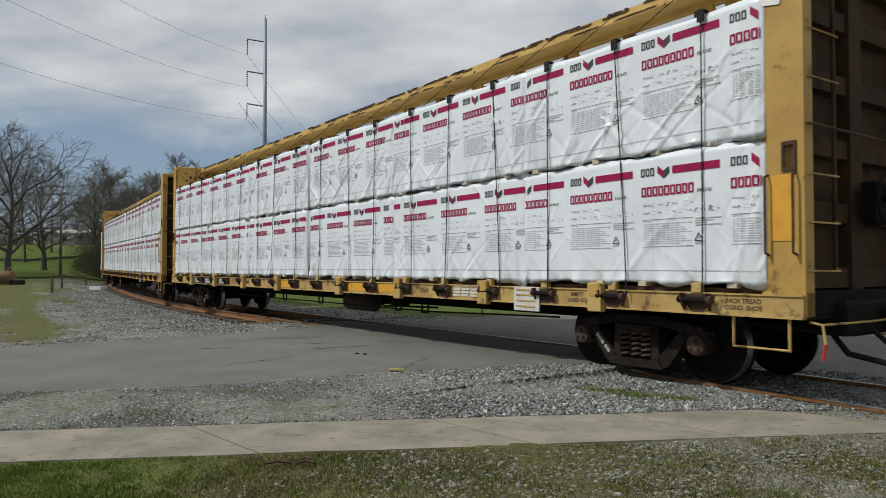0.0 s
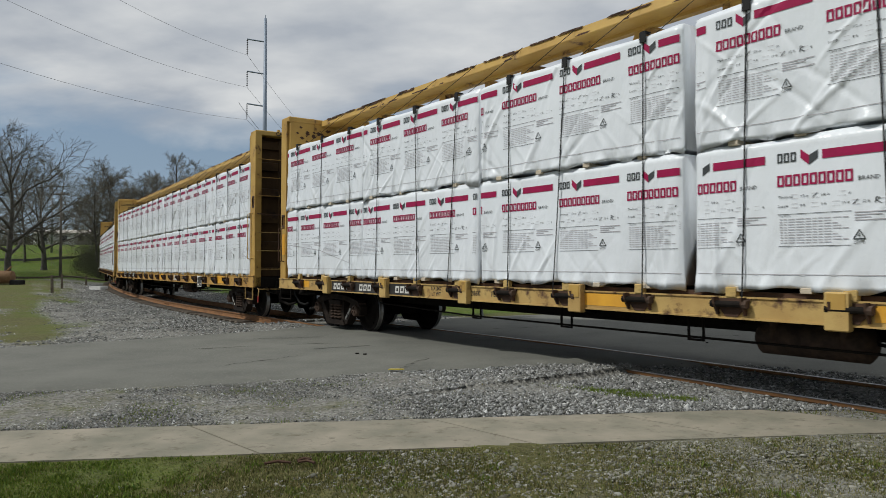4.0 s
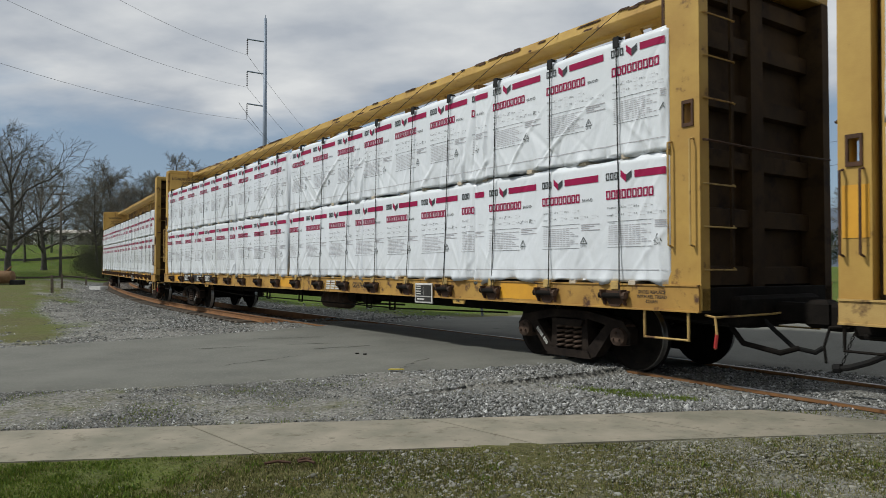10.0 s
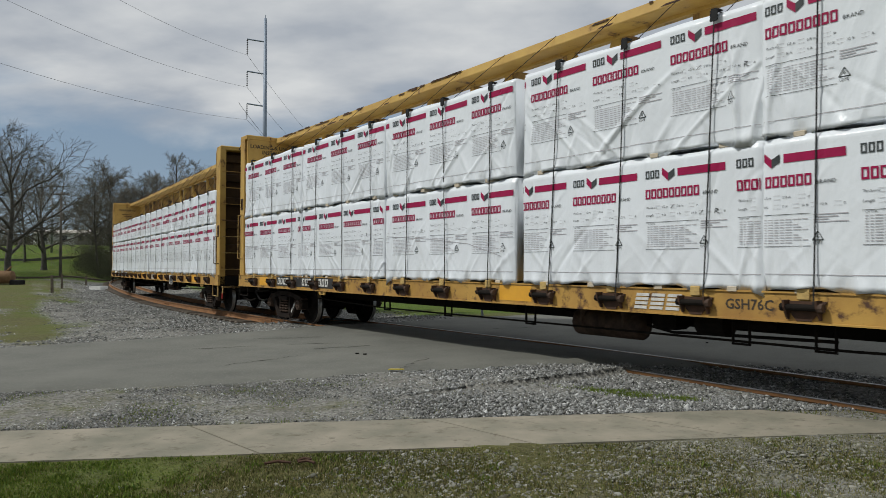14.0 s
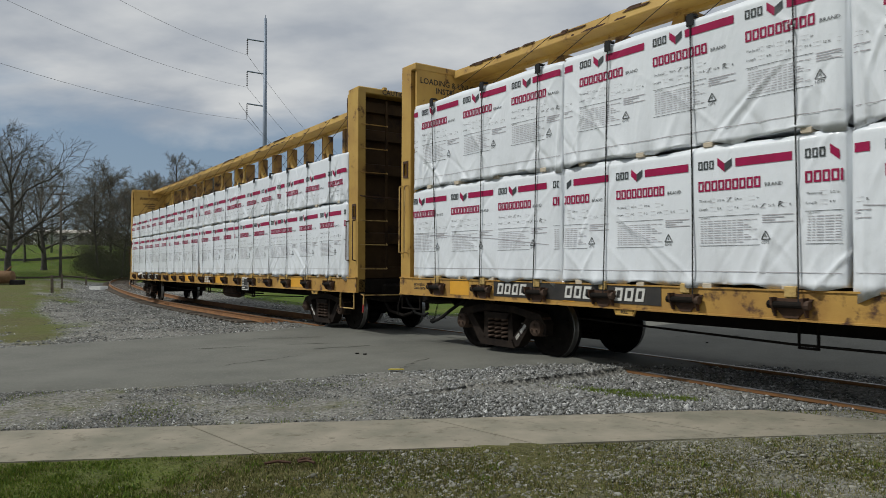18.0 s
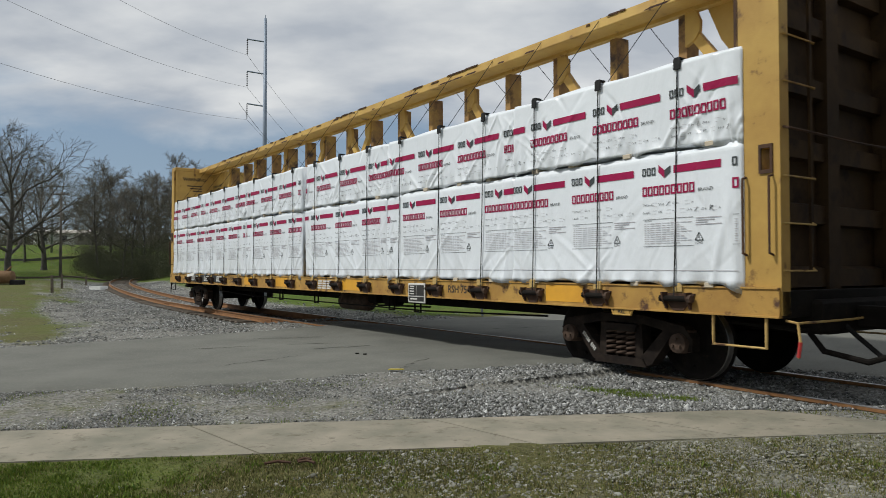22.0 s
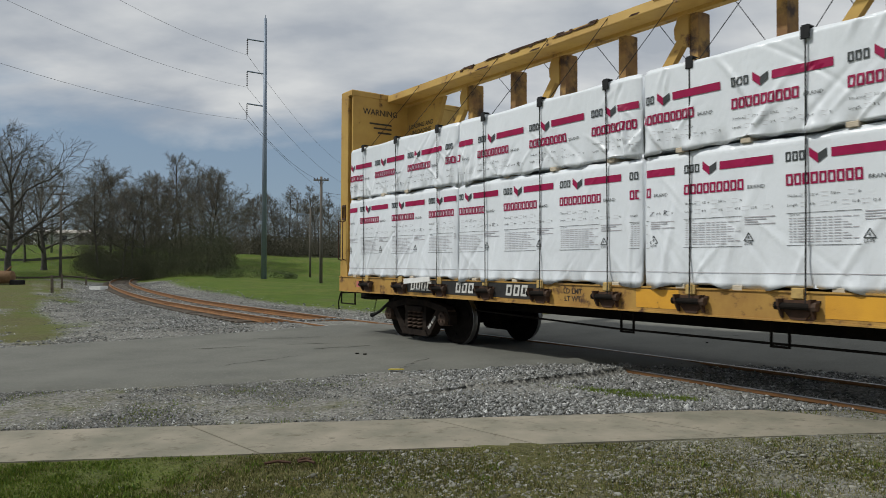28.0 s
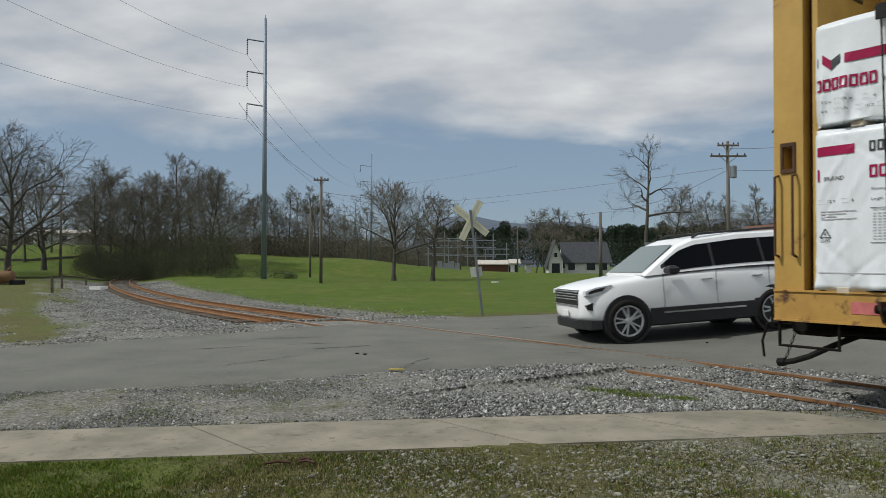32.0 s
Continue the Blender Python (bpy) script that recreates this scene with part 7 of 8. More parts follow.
def build_buildings():
    house(1032, 122, 7.4, 7.0, 2.3, 3.2, 0.0, "white house with a dark shingle roof", M_SIDING, M_SHINGLE, True, ((-2.6, 0.9, 1.1, 1.2, 1), (0.6, 0.9, 1.4, 1.2, 1), (2.8, 0.9, 0.9, 1.2, 1)))
    house(981, 118, 2.3, 3.0, 2.3, 3.4, 0.0, "white gabled porch wing with steep roof", M_SIDING, M_SHINGLE, False, ((0.0, 0.1, 1.3, 1.9, 1), (0.0, 3.0, 0.5, 0.7, 1)))
    house(880, 118, 6.4, 4.0, 1.7, 0.55, 0.0, "low brown brick shed with pale tin roof", M_BRICK, M_TINROOF, True, ((2.0, 0.3, 0.7, 1.1, 1),))
    house(910, 116, 1.2, 1.2, 2.0, 0.4, 0.0, "narrow white timber outbuilding", M_SIDING, M_TINROOF, True, ((0.2, 0.2, 0.4, 1.4, 1),))
    house(934, 119, 0.9, 1.0, 2.1, 0.35, 0.0, "small white shed with dark roof", M_SIDING, M_SHINGLE)
    house(1362, 60, 4.4, 5.0, 3.3, 1.5, 0.3, "cream house with a brown roof", M_TINROOF, M_BRICK, False, ((0, 1.2, 0.8, 1.0, 1),))
    house(125, 112, 9.5, 4.0, 2.0, 0.45, 0.0, "pale low trailer home on the rise", M_SIDING, M_TINROOF, True, ((-3.0, 0.8, 0.9, 0.8, 1), (0.0, 0.8, 0.9, 0.8, 1), (2.6, 0.8, 0.9, 0.8, 1)))
    # substation: steel frames behind the trees
    for k, (px, d, w, h) in enumerate(((790, 125, 4.0, 5.6), (818, 132, 5.0, 6.6), (850, 128, 4.6, 6.2), (878, 136, 4.0, 5.0), (772, 134, 3.0, 6.4))):
        x, y = spot(px, d)
        root = empty("substation_frame", "grey steel substation frame with bus bars", "substation", "substation", m=Matrix.Translation((x, y, gz(x, y))))
        for s in (-1, 1):
            g = Geo()
            g.box(s * w / 2 - 0.09, s * w / 2 + 0.09, -0.09, 0.09, -0.2, h + (1.2 if s > 0 else 0))
            part("column", g, M_GALV, root, "steel column")
        for z in (h * 0.55, h * 0.8, h):
            g = Geo()
            g.box(-w / 2 - 0.5, w / 2 + 0.5, -0.06, 0.06, z - 0.09, z + 0.09)
            part("beam", g, M_GALV, root, "steel beam")
        for q in range(4):
            g = Geo()
            g.lathe([(0.0, 0.06), (0.1, 0.12), (0.5, 0.1), (0.9, 0.05)], "z", 8, 0, (-w / 2 + w * (q + 0.5) / 4, 0, h * 0.8 + 0.09))
            part("bushing", g, M_CERAMIC, root)
    x, y = spot(795, 122)
    root = empty("switch_cabinet", "pale grey switchgear cabinets", "cabinet", m=Matrix.Translation((x, y, gz(x, y))))
    for k in range(4):
        g = Geo()
        g.box(-2 + k, -1.15 + k, -0.4, 0.4, 0, 2.0 - 0.3 * (k % 2), 0, 0.02)
        part("cabinet_box", g, M_GALV, root)


build_buildings()


# ---- sport utility vehicle ----
def build_suv():
    car = empty("suv", "clean white sport utility vehicle with dark tinted windows", "car")
    # body sections: x, sill half width, belt half width, sill z, belt z
    st = [(2.23, 0.64, 0.62, 0.46, 0.90), (2.19, 0.76, 0.72, 0.40, 0.99), (2.06, 0.88, 0.82, 0.36, 1.05), (1.85, 0.94, 0.87, 0.33, 1.09), (1.5, 0.965, 0.91, 0.30, 1.14), (0.95, 0.965, 0.94, 0.30, 1.19), (0.3, 0.97, 0.95, 0.30, 1.21), (-0.6, 0.975, 0.955, 0.30, 1.24),
          (-1.5, 0.975, 0.95, 0.31, 1.21), (-2.2, 0.96, 0.92, 0.34, 1.22), (-2.52, 0.90, 0.86, 0.40, 1.16), (-2.62, 0.80, 0.78, 0.46, 0.95)]
    g = Geo()
    n = 12
    for x, ws, wb, z0, z1 in st:
        zm = (z0 + z1) / 2
        ring = [(ws * 0.9, z0), (ws, z0 + 0.10), (ws + 0.01, zm - 0.1), (ws + 0.012, zm + 0.06), (wb, z1 - 0.07), (wb * 0.93, z1)]
        for a, b in ring:
            g.v.append((x, a, b))
        for a, b in reversed(ring):
            g.v.append((x, -a, b))
    m = len(st)
    for i in range(m - 1):
        for j in range(n):
            k = (j + 1) % n
            g.f.append((i * n + j, (i + 1) * n + j, (i + 1) * n + k, i * n + k))
            g.m.append(0)
    g.f += [tuple(range(n)), tuple((m - 1) * n + n - 1 - i for i in range(n))]
    g.m += [0, 0]
    body = part("body", g, M_CARPAINT, car, "white painted body", smooth=True)
    md = body.modifiers.new("round", "SUBSURF")
    md.levels = md.render_levels = 2
    # greenhouse: pillars and roof as one shell, glass just proud of it
    gh = [(1.05, 0.90, 1.17, 0.90, 1.20), (0.30, 0.93, 1.19, 0.74, 1.69), (0.0, 0.935, 1.20, 0.72, 1.79), (-0.9, 0.945, 1.22, 0.72, 1.86), (-1.7, 0.945, 1.22, 0.70, 1.86), (-2.25, 0.91, 1.24, 0.67, 1.80), (-2.52, 0.86, 1.20, 0.80, 1.26)]
    g = Geo()
    for x, wb, zb, wt, zt in gh:
        ring = [(wb, zb), (wt + 0.02, zt - 0.05), (wt - 0.08, zt), (-wt + 0.08, zt), (-wt - 0.02, zt - 0.05), (-wb, zb)]
        g.v += [(x, a, b) for a, b in ring]
    for i in range(len(gh) - 1):
        for j in range(5):
            g.f.append((i * 6 + j, (i + 1) * 6 + j, (i + 1) * 6 + j + 1, i * 6 + j + 1))
            g.m.append(0)
    g.f += [tuple(range(6)), tuple((len(gh) - 1) * 6 + 5 - i for i in range(6))]
    g.m += [0, 0]
    part("roof", g, M_CARPAINT, car, "white roof and pillars", smooth=False)

    def side(x):
        """Half width of the greenhouse at belt and below the roof edge, by x."""
        xs = [q[0] for q in gh][::-1]
        return [float(np.interp(x, xs, [q[k] for q in gh][::-1])) for k in (1, 2, 3, 4)]

    for s in (1, -1):
        for nm, a, b in (("window_surround", 0.70, -2.22), ("front_window", 0.62, -0.28), ("rear_window", -0.34, -1.28), ("quarter_window", -1.34, -2.20)):
            g = Geo()
            cols = 8
            for k in range(cols + 1):
                x = a + (b - a) * k / cols
                wb, zb, wt, zt = side(x)
                lo, hi = 0.10, 0.86
                for t in (lo, hi if zt > 1.5 else hi * 0.9):
                    if nm in ("quarter_window", "window_surround") and k == cols and t > lo:
                        x2 = x + 0.22
                    else:
                        x2 = x
                    g.v.append((x2, s * (wb + (wt + 0.02 - wb) * t + (0.004 if nm == "window_surround" else 0.010)), zb + (zt - 0.05 - zb) * t))
            for k in range(cols):
                g.f.append((2 * k, 2 * k + 2, 2 * k + 3, 2 * k + 1))
                g.m.append(0)
            part(nm, g, M_BLACKTRIM if nm == "window_surround" else M_TINT, car, "black window surround" if nm == "window_surround" else "dark tinted side glass")
        g = Geo()
        g.box(-2.0, 1.0, s * 0.985 - 0.012, s * 0.985 + 0.012, 0.28, 0.58, 0, 0.01)
        part("rocker_cladding", g, M_BLACKTRIM, car, "black lower cladding")
        g = Geo()
        g.box(-0.85, 0.75, s * 1.002 - 0.006, s * 1.002 + 0.006, 0.475, 0.505)
        part("trim_strip", g, M_CHROME, car, "thin bright trim strip")
        for x in (-0.12, -1.12):
            g = Geo()
            g.box(x - 0.11, x + 0.11, s * 0.985 - 0.02, s * 0.985 + 0.02, 1.02, 1.055, 0, 0.012)
            part("door_handle", g, M_CHROME, car, "body side door handle")
        for x in (0.72, -0.31, -1.36):
            g = Geo()
            g.box(x - 0.0025, x + 0.0025, s * 0.978 - 0.006, s * 0.978 + 0.006, 0.58, 1.18)
            part("door_seam", g, M_BLACKTRIM, car)
        g = Geo()
        g.box(0.50, 0.70, s * 1.08 - 0.12, s * 1.08 + 0.12, 1.16, 1.32, 0, 0.05)
        part("door_mirror", g, M_BLACKTRIM, car, "black door mirror")
        g = Geo()
        g.rod([(-0.05, s * 0.66, 1.80), (-0.2, s * 0.66, 1.87), (-2.0, s * 0.63, 1.90), (-2.15, s * 0.63, 1.83)], 0.022, 6)
        part("roof_rail", g, M_BLACKTRIM, car, "black roof rail")
        g = Geo()
        g.prism([(2.17, 0.88), (2.16, 0.955), (1.98, 1.01), (1.66, 1.045), (1.76, 0.93), (1.96, 0.87)], s * 0.86 - 0.10, s * 0.86 + 0.048)
        lamp = part("headlamp", g, M_LAMP, car, "clear headlamp")
        g = Geo()
        g.prism([(2.12, 0.90), (2.12, 0.94), (1.97, 0.985), (1.78, 1.01), (1.84, 0.95)], s * 0.909 - 0.004, s * 0.909 + 0.002)
        part("lamp_bezel", g, M_CHROME, lamp, "bright inner lamp bezel")
        g = Geo()
        g.prism([(2.16, 0.70), (2.13, 0.62), (2.00, 0.60), (1.98, 0.70), (2.04, 0.745)], s * 0.84 - 0.05, s * 0.84 + 0.045)
        part("fog_lamp", g, M_BLACKTRIM, car, "black fog lamp recess")
    # windscreen
    g = Geo()
    g.quad([(1.03, 0.80, 1.21), (0.34, 0.66, 1.685), (0.34, -0.66, 1.685), (1.03, -0.80, 1.21)])
    g.quad([(1.04, 0.80, 1.22), (0.35, 0.66, 1.695), (0.35, -0.66, 1.695), (1.04, -0.80, 1.22)])
    part("windscreen", g, M_SCREEN, car, "windscreen with a greenish reflection painted in")
    g = Geo()
    g.box(2.08, 2.235, -0.62, 0.62, 0.66, 0.97, 0, 0.04)
    grille = part("grille", g, M_BLACKTRIM, car, "dark grille with bright bars")
    for z in (0.69, 0.80, 0.85, 0.90, 0.945):
        g = Geo()
        g.box(2.205, 2.25, -0.62, 0.62, z - 0.012, z + 0.012, 0, 0.005)
        part("grille_bar", g, M_CHROME, grille, "bright bar")
    g = Geo()
    g.prism([(1.90, -0.935), (2.08, -0.87), (2.20, -0.72), (2.25, -0.45), (2.25, 0.45), (2.20, 0.72), (2.08, 0.87), (1.90, 0.935)], 0.27, 0.42, axis="z")
    bumper = part("bumper", g, M_BLACKTRIM, car, "black lower bumper")
    g = Geo()
    g.box(2.250, 2.262, -0.16, 0.16, 0.48, 0.60, 0, 0.005)
    part("number_plate", g, M_PAPER, bumper, "pale blank number plate")
    # underbody
    g = Geo()
    g.box(-2.4, 2.1, -0.82, 0.82, 0.24, 0.42, 0, 0.03)
    part("underbody", g, M_BLACKTRIM, car, "dark underbody")
    wheels = []
    for x in (1.435, -1.435):
        for s in (1, -1):
            g = Geo()
            g.tube((x, s * 0.80, 0.40), (x, s * 0.982, 0.40), 0.445, 0.445, 28)
            part("wheel_arch", g, M_BLACKTRIM, car, "black wheel arch")
            g = Geo()
            g.lathe([(-0.12, 0.27), (-0.125, 0.355), (-0.08, 0.38), (0.08, 0.38), (0.125, 0.355), (0.115, 0.275), (0.05, 0.265), (0.05, 0.20)], "y", 32)
            w = part("wheel", g, M_RUBBER, car, "black tyre", Matrix.Translation((x, s * 0.90, 0.385)), smooth=True)
            g = Geo()
            o = s * 0.118
            g.lathe([(o - s * 0.03, 0.245), (o, 0.262), (o, 0.278), (o - s * 0.04, 0.28)], "y", 32, closed=True)
            for k in range(10):
                t = 2 * math.pi * k / 10 + (0.12 if k % 2 else -0.12)
                c, q = math.cos(t), math.sin(t)
                px, pz = -q, c
                hw = 0.017
                g.v += [(c * r + px * e, oo, q * r + pz * e) for oo in (o - s * 0.03, o) for r, e in ((0.05, -hw), (0.05, hw), (0.255, hw * 0.8), (0.255, -hw * 0.8))]
                kk = len(g.v) - 8
                for f in ((0, 1, 2, 3), (7, 6, 5, 4), (0, 4, 5, 1), (1, 5, 6, 2), (2, 6, 7, 3), (3, 7, 4, 0)):
                    g.f.append(tuple(kk + i for i in f))
                    g.m.append(0)
            g.lathe([(o - s * 0.03, 0.07), (o + s * 0.008, 0.055), (o + s * 0.012, 0.02)], "y", 16)
            part("rim", g, M_ALLOY, w, "bright alloy rim")
            wheels.append((w, x, s * 0.90))
    return car, wheels


SUV, SUV_WHEELS = build_suv()
SUV_YAW = radians(189)
SUV_SPEED = 5.0


def suv_pose(t):
    """It waits up the road, then rolls over the crossing."""
    back = SUV_SPEED * (32.0 - max(t, 24.0))
    front = Vector((3.32, 12.9, 0))
    o = front - Matrix.Rotation(SUV_YAW, 3, "Z") @ Vector((1.435, 0.95, 0)) - Matrix.Rotation(SUV_YAW, 3, "Z") @ Vector((back, 0, 0))
    ahead = Matrix.Rotation(SUV_YAW, 3, "Z") @ Vector((1.435, 0, 0))
    zf, zr = road_z(o.x + ahead.x, o.y + ahead.y), road_z(o.x - ahead.x, o.y - ahead.y)
    tip = Matrix.Rotation(math.atan2(zr - zf, 2.87), 4, "Y")
    return Matrix.Translation((o.x, o.y, (zf + zr) / 2 + 0.005)) @ Matrix.Rotation(SUV_YAW, 4, "Z") @ tip, back


# ---- loose stone and grass ----
def scatter(name, label, category, material, xy, z, size, seed, flat=0.6):
    """Many small crushed stones in one mesh."""
    r = np.random.RandomState(seed)
    base = np.array([(1, 0, 0), (0, 1, 0), (-1, 0, 0), (0, -1, 0), (0, 0, 1), (0, 0, -1)], float)
    fc = np.array([(0, 1, 4), (1, 2, 4), (2, 3, 4), (3, 0, 4), (1, 0, 5), (2, 1, 5), (3, 2, 5), (0, 3, 5)])
    n = len(xy)
    v = base[None] * r.uniform(0.55, 1.25, (n, 6, 1)) + r.normal(0, 0.22, (n, 6, 3))
    v *= size[:, None, None]
    v[:, :, 2] *= flat
    a = r.uniform(0, 6.28, n)
    c, s = np.cos(a)[:, None], np.sin(a)[:, None]
    x, y = v[:, :, 0] * c - v[:, :, 1] * s, v[:, :, 0] * s + v[:, :, 1] * c
    v = np.stack([x + xy[:, :1], y + xy[:, 1:], v[:, :, 2] + z[:, None]], -1)
    f = fc[None] + (np.arange(n) * 6)[:, None, None]
    me = bpy.data.meshes.new(name)
    me.vertices.add(n * 6)
    me.vertices.foreach_set("co", v.ravel())
    nf = n * 8
    me.loops.add(nf * 3)
    me.loops.foreach_set("vertex_index", f.ravel().astype(np.int32))
    me.polygons.add(nf)
    me.polygons.foreach_set("loop_start", np.arange(0, nf * 3, 3, dtype=np.int32))
    me.polygons.foreach_set("loop_total", np.full(nf, 3, np.int32))
    me.update(calc_edges=True)
    me.validate()
    me.materials.append(material)
    return tagged(new(name, me), label, category, kind="stuff")


def island_material(name, cols, rough=0.9):
    """Tones that differ from piece to piece of one mesh."""
    m = bpy.data.materials.new(name)
    m.use_nodes = True
    nt = m.node_tree
    b = nt.nodes["Principled BSDF"]
    geo = nt.nodes.new("ShaderNodeNewGeometry")
    r = nt.nodes.new("ShaderNodeValToRGB")
    while len(r.color_ramp.elements) < len(cols):
        r.color_ramp.elements.new(0.5)
    for k, (e, c) in enumerate(zip(r.color_ramp.elements, cols)):
        e.position, e.color = k / (len(cols) - 1), (*c, 1)
    nt.links.new(geo.outputs["Random Per Island"], r.inputs[0])
    nt.links.new(r.outputs[0], b.inputs["Base Color"])
    b.inputs["Roughness"].default_value = rough
    b.inputs["Specular IOR Level"].default_value = 0.25
    return m


M_CHIPS = island_material("crushed_stone_chips", ((0.040, 0.040, 0.037), (0.19, 0.192, 0.184), (0.34, 0.34, 0.33), (0.11, 0.107, 0.092), (0.26, 0.262, 0.25), (0.060, 0.059, 0.052), (0.15, 0.15, 0.14), (0.56, 0.56, 0.54)))
M_TURF = island_material("turf_blades", ((0.038, 0.078, 0.007), (0.115, 0.175, 0.018), (0.17, 0.21, 0.030), (0.060, 0.115, 0.010), (0.17, 0.165, 0.045)), 0.7)
M_STRAW = island_material("straw_blades", ((0.19, 0.16, 0.062), (0.10, 0.11, 0.024), (0.29, 0.245, 0.12), (0.09, 0.125, 0.02), (0.06, 0.05, 0.022), (0.15, 0.145, 0.04)), 0.8)


def blades(name, label, category, material, xy, z, height, seed, width=0.006):
    r = np.random.RandomState(seed)
    n = len(xy)
    a = r.uniform(0, 6.28, n)
    w = width * r.uniform(0.6, 1.3, n)
    lean = r.normal(0, 0.45, (n, 2)) * height[:, None]
    d = np.stack([np.cos(a) * w, np.sin(a) * w], 1)
    p0 = np.column_stack([xy - d, z - 0.01])
    p1 = np.column_stack([xy + d, z - 0.01])
    p2 = np.column_stack([xy + lean, z + height])
    v = np.stack([p0, p1, p2], 1).reshape(-1, 3)
    me = bpy.data.meshes.new(name)
    me.vertices.add(n * 3)
    me.vertices.foreach_set("co", v.ravel())
    me.loops.add(n * 3)
    me.loops.foreach_set("vertex_index", np.arange(n * 3, dtype=np.int32))
    me.polygons.add(n)
    me.polygons.foreach_set("loop_start", np.arange(0, n * 3, 3, dtype=np.int32))
    me.polygons.foreach_set("loop_total", np.full(n, 3, np.int32))
    me.update(calc_edges=True)
    me.materials.append(material)
    return tagged(new(name, me), label, category, kind="stuff")


def patchy(xy, scale, seed):
    return np.array([noise.fractal((q[0] * scale, q[1] * scale, seed), 1.0, 2.0, 3) for q in xy])


def many_z(xy):
    return np.concatenate([ground_z(c) for c in np.array_split(xy, max(1, len(xy) // 3000))])


def on_path(xy):
    walk_y = WALK_A[1] + (xy[:, 0] - WALK_A[0]) * (WALK_B[1] - WALK_A[1]) / (WALK_B[0] - WALK_A[0])
    t = xy[:, 1] - walk_y
    end = np.where(t > -WALK_W, 3.10 + (-t) * 1.40, 99)
    return (t < 0.02) & (t > -WALK_W - 0.05) & (xy[:, 0] < end), walk_y


M_FIELDSTONE = island_material("embedded_stones", ((0.13, 0.125, 0.09), (0.25, 0.245, 0.205), (0.15, 0.14, 0.09), (0.28, 0.272, 0.23), (0.06, 0.055, 0.036), (0.20, 0.202, 0.17), (0.31, 0.305, 0.27)))


def build_loose():
    r = np.random.RandomState(21)
    # gravel between footpath and road: fine grit to the west, coarse stone to the east
    n = 175000
    y = r.uniform(5.2, 11.0, n)
    x = r.uniform(-1, 1, n) * (y * 0.66 + 0.5)
    xy = np.stack([x, y], 1)
    g, d = [np.concatenate(q) for q in zip(*[zones(c) for c in np.array_split(xy, 16)])]
    path, walk_y = on_path(xy)
    road = np.concatenate([road_depth(c) for c in np.array_split(xy, 16)])
    coarse = smooth_step(-1.3, 0.5, x + 0.5 * (y - 8.0))
    keep = ~path & (xy[:, 1] > walk_y - 0.02) & (road < 0.04 + (0.10 + 0.22 * smooth_step(0.3, 1.5, x)) * r.normal(size=n)) & (r.uniform(size=n) < np.clip(0.88 + 0.12 * coarse + 0.18 * patchy(xy, 1.1, 3.0), 0.15, 1))
    rd, st, _ = rail_offset(xy)
    keep &= (abs(rd - 0.753) > 0.05)
    xy, coarse = xy[keep], coarse[keep]
    size = np.clip(r.lognormal(-4.72, 0.42, len(xy)), 0.005, 0.025) * (0.82 + 0.62 * coarse)
    scatter("loose_gravel", "loose grey crushed stone beside the road", "gravel", M_CHIPS, xy, many_z(xy) + size * 0.15, size, 5, 0.75)
    # stones half sunk in the dry growth before the footpath
    n = 60000
    y = r.uniform(3.4, 7.0, n)
    x = -2.2 + (y * 0.66 + 2.8) * r.uniform(0, 1, n)
    xy = np.stack([x, y], 1)
    path, walk_y = on_path(xy)
    pat = patchy(xy, 1.3, 11.0)
    want = smooth_step(-1.9, 1.0, x) * 0.75 + 0.06 + 0.75 * pat
    keep = ~path & (xy[:, 1] < walk_y - 1.0) & (r.uniform(size=n) < np.clip(want, 0.015, 0.9))
    xy = xy[keep]
    size = np.clip(r.lognormal(-4.50, 0.50, len(xy)), 0.005, 0.036)
    scatter("embedded_stones", "grey and tan stones half sunk in mossy soil", "stones", M_FIELDSTONE, xy, many_z(xy) + size * 0.02, size, 15, 0.42)
    # ballast along the track
    n = 26000
    s = r.uniform(13.0, 62, n)
    v = r.normal(0, 1.9, n)
    s, v = np.concatenate([s, r.uniform(13.2, 45, 12000)]), np.concatenate([v, r.uniform(-0.68, 0.68, 12000)])
    pts = np.array([off_line(a, b)[:2] for a, b in zip(s, v)])
    keep = (abs(abs(v) - 0.753) > 0.12) & (abs(v) < 4.6)
    xy = pts[keep]
    road = np.concatenate([road_depth(c) for c in np.array_split(xy, 8)])
    xy = xy[road < 0.0]
    size = r.uniform(0.018, 0.05, len(xy))
    scatter("track_ballast", "grey crushed stone ballast along the track", "ballast", M_CHIPS, xy, many_z(xy) + size * 0.2 + 0.035 * (rail_offset(xy)[0] < 0.7), size, 6)
    # near grass
    n = 300000
    y = r.uniform(3.4, 10.5, n) ** 1.0
    y = np.where(r.uniform(size=n) < 0.6, r.uniform(3.4, 6.0, n), y)
    x = r.uniform(-1, 1, n) * (y * 0.66 + 0.5)
    xy = np.stack([x, y], 1)
    path, walk_y = on_path(xy)
    road = np.concatenate([road_depth(c) for c in np.array_split(xy, 16)])
    pat, fine = patchy(xy, 1.6, 8.0), patchy(xy, 5.0, 19.0)
    front = xy[:, 1] < walk_y
    want = np.where(front, np.clip(1.05 - 1.15 * smooth_step(-2.3, -1.3, x) + 0.5 * pat * (1 - 0.6 * smooth_step(-0.6, 0.6, x)) + 0.5 * fine - 0.06 * smooth_step(-0.6, 0.6, x), 0, 1), np.clip(0.30 * smooth_step(-0.5, -2.5, x) + 0.95 * pat - 0.22, 0, 0.6))
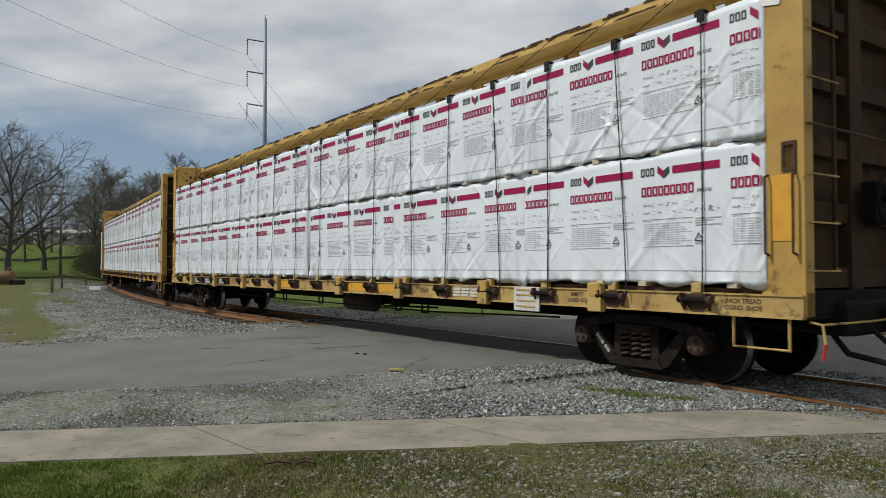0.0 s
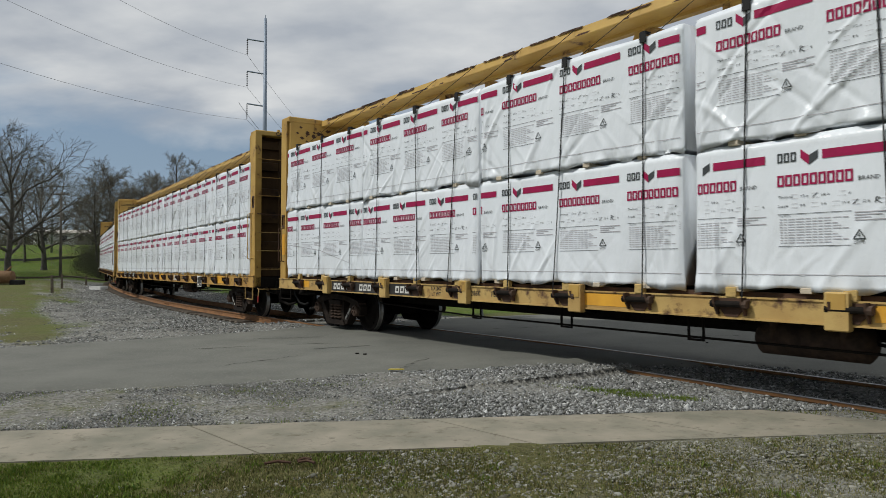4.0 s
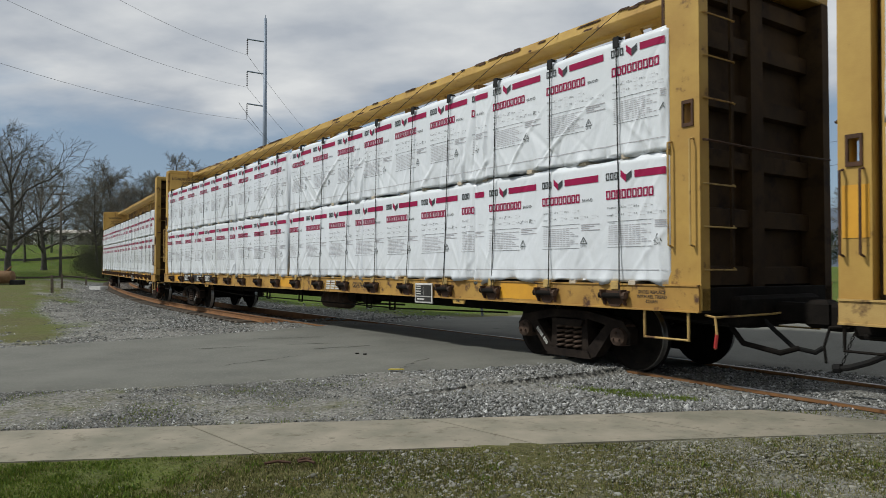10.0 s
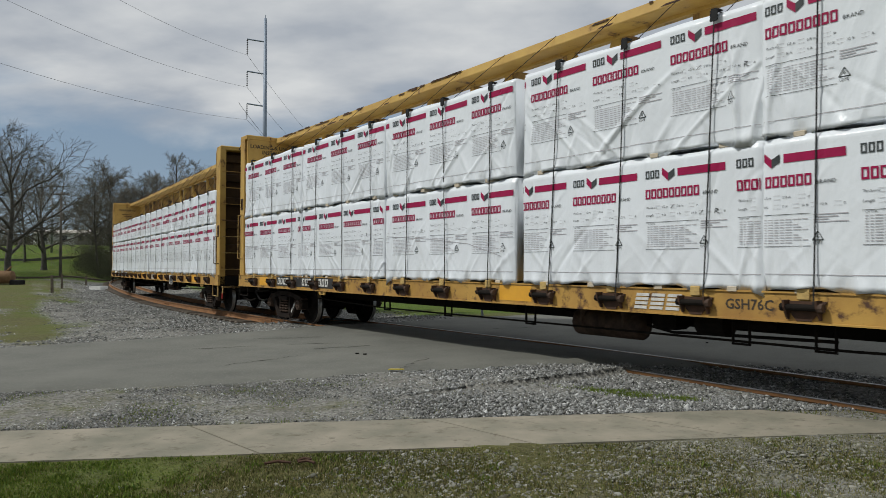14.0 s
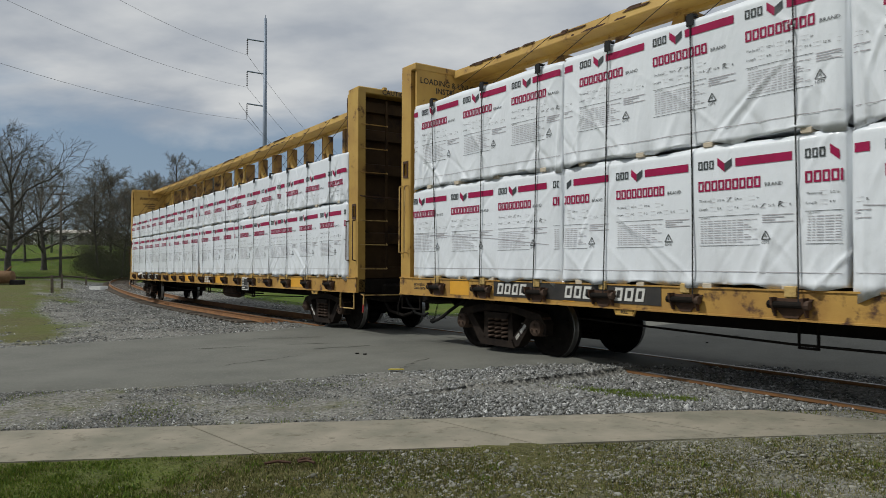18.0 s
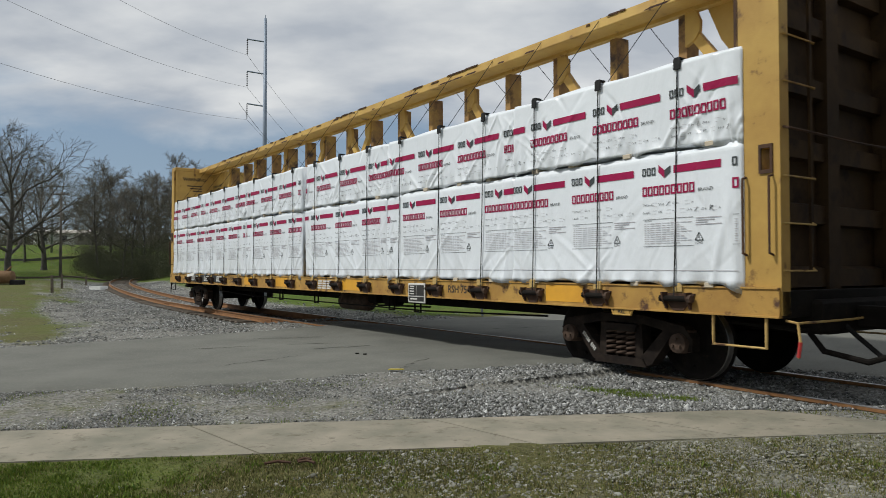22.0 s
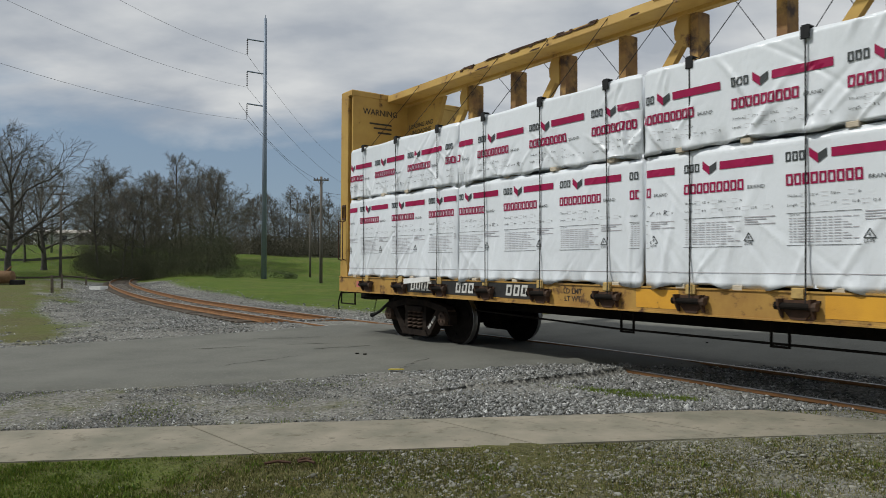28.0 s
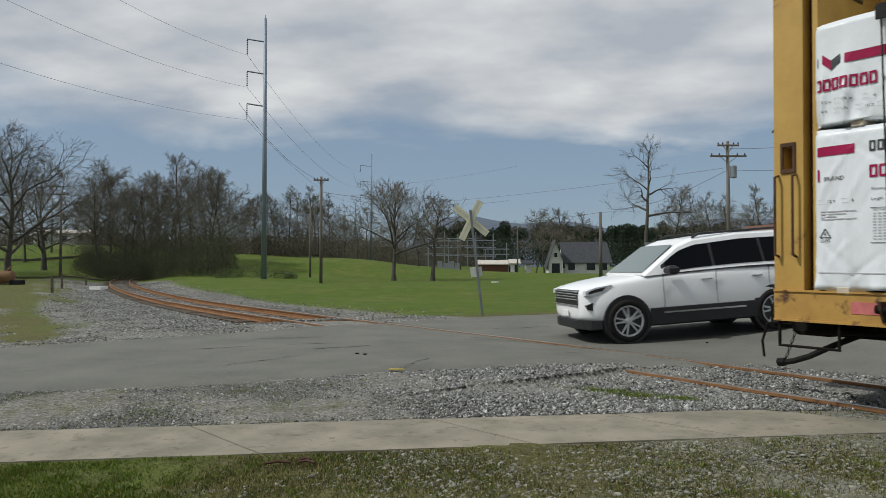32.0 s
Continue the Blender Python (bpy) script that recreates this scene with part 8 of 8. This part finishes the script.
    tuft = np.exp(-((x - 2.0) / 0.42) ** 2 - ((y - 8.05 + 0.45 * (x - 2.0)) / 0.13) ** 2) + 0.7 * np.exp(-((x - 2.55) / 0.14) ** 2 - ((y - 7.75) / 0.09) ** 2)
    want = np.where(front, want, np.maximum(want * (x < 0.6), tuft * 1.1))
    keep = ~path & (road < -0.05) & (r.uniform(size=n) < want)
    # two green tufts in the stone
    k = 2600
    tx = np.concatenate([r.normal(2.0, 0.27, k), r.normal(2.55, 0.10, k // 4)])
    ty = np.concatenate([r.normal(8.05, 0.10, k) - 0.45 * (tx[:k] - 2.0), r.normal(7.75, 0.06, k // 4)])
    txy = np.stack([tx, ty], 1)
    blades("grass_tuft", "green grass tufts growing in the gravel", "grass", M_TURF, txy, many_z(txy), r.uniform(0.015, 0.04, len(txy)), 33, 0.006)
    a = xy[keep]
    tall = np.where(fine[keep] > 0.12, 1.5, 0.9)
    blades("turf", "short green clover and grass by the footpath", "grass", M_TURF, a, many_z(a), r.uniform(0.008, 0.022, len(a)) * tall, 3, 0.007)
    want = np.where(front, np.clip(0.95 * smooth_step(-2.4, -1.3, x) * (1 - 0.45 * smooth_step(0.2, 2.5, x)) + 0.65 * pat + 0.4 * fine, 0, 1), np.clip(0.3 * pat, 0, 0.2))
    keep = ~path & (road < -0.05) & (r.uniform(size=n) < want * 0.8)
    b = xy[keep]
    blades("straw", "matted dry growth among the stones", "dry grass", M_STRAW, b, many_z(b), r.uniform(0.006, 0.024, len(b)), 4, 0.006)
    # more ballast stone over the gravelled ground beyond the road
    n = 150000
    y = 11.5 + 30 * r.uniform(size=n) ** 1.3
    x = -20 + 26 * r.uniform(size=n)
    xy = np.stack([x, y], 1)
    g, d = [np.concatenate(q) for q in zip(*[zones(c) for c in np.array_split(xy, 16)])]
    road = np.concatenate([road_depth(c) for c in np.array_split(xy, 16)])
    rd, st, _ = rail_offset(xy)
    xy = xy[(road < 0.02) & (rd > 1.0) & (r.uniform(size=n) < (g - 0.3) * 1.5)]
    size = np.clip(r.lognormal(-3.95, 0.35, len(xy)), 0.01, 0.04)
    scatter("track_gravel", "grey crushed stone spread beside the curving track", "gravel", M_CHIPS, xy, many_z(xy) + size * 0.15, size, 16)


build_loose()


# ---- what moves ----
def motions():
    times = [0.5 * k for k in range(65)]
    poses = [[car_pose(t, n) for t in times] for n in range(3)]
    for n, (car, trucks) in enumerate(CARS):
        walk(car, [(t, q[0]) for t, q in zip(times, poses[n])])
        for (truck, sets), end in zip(trucks, (1, -1)):
            rows = []
            for t, (m, s, yaw) in zip(times[::2], poses[n][::2]):
                th = on_line(s - end * HALF_TRUCK)[2] + math.pi
                d = (th - yaw + math.pi) % (2 * math.pi) - math.pi
                rows.append((t, Matrix.Translation((end * HALF_TRUCK, 0, 0)) @ Matrix.Rotation(d, 4, "Z")))
            walk(truck, rows)
            for wheelset, a in zip(sets, (0.889, -0.889)):
                walk(wheelset, [(0.2 * k, Matrix.Translation((a, 0, 0.457)) @ Matrix.Rotation((RUN[0] - run_at(0.2 * k)) / 0.457, 4, "Y")) for k in range(161)])
    for ob, n, on in LOADS:
        walk(ob, [(t, q[0] @ on) for t, q in zip(times, poses[n])])

    rows = [(t, suv_pose(t)) for t in (0.0, 12.0, 24.0)] + [(24.0 + 0.25 * k, suv_pose(24.0 + 0.25 * k)) for k in range(1, 33)]
    walk(SUV, [(t, q[0]) for t, q in rows])
    spin = [(0.0, suv_pose(0)[1]), (24.0, suv_pose(24.0)[1])] + [(24.0 + 0.1 * k, suv_pose(24.0 + 0.1 * k)[1]) for k in range(1, 81)]
    for w, x, y in SUV_WHEELS:
        walk(w, [(t, Matrix.Translation((x, y, 0.385)) @ Matrix.Rotation((spin[0][1] - back) / 0.385, 4, "Y")) for t, back in spin])


motions()
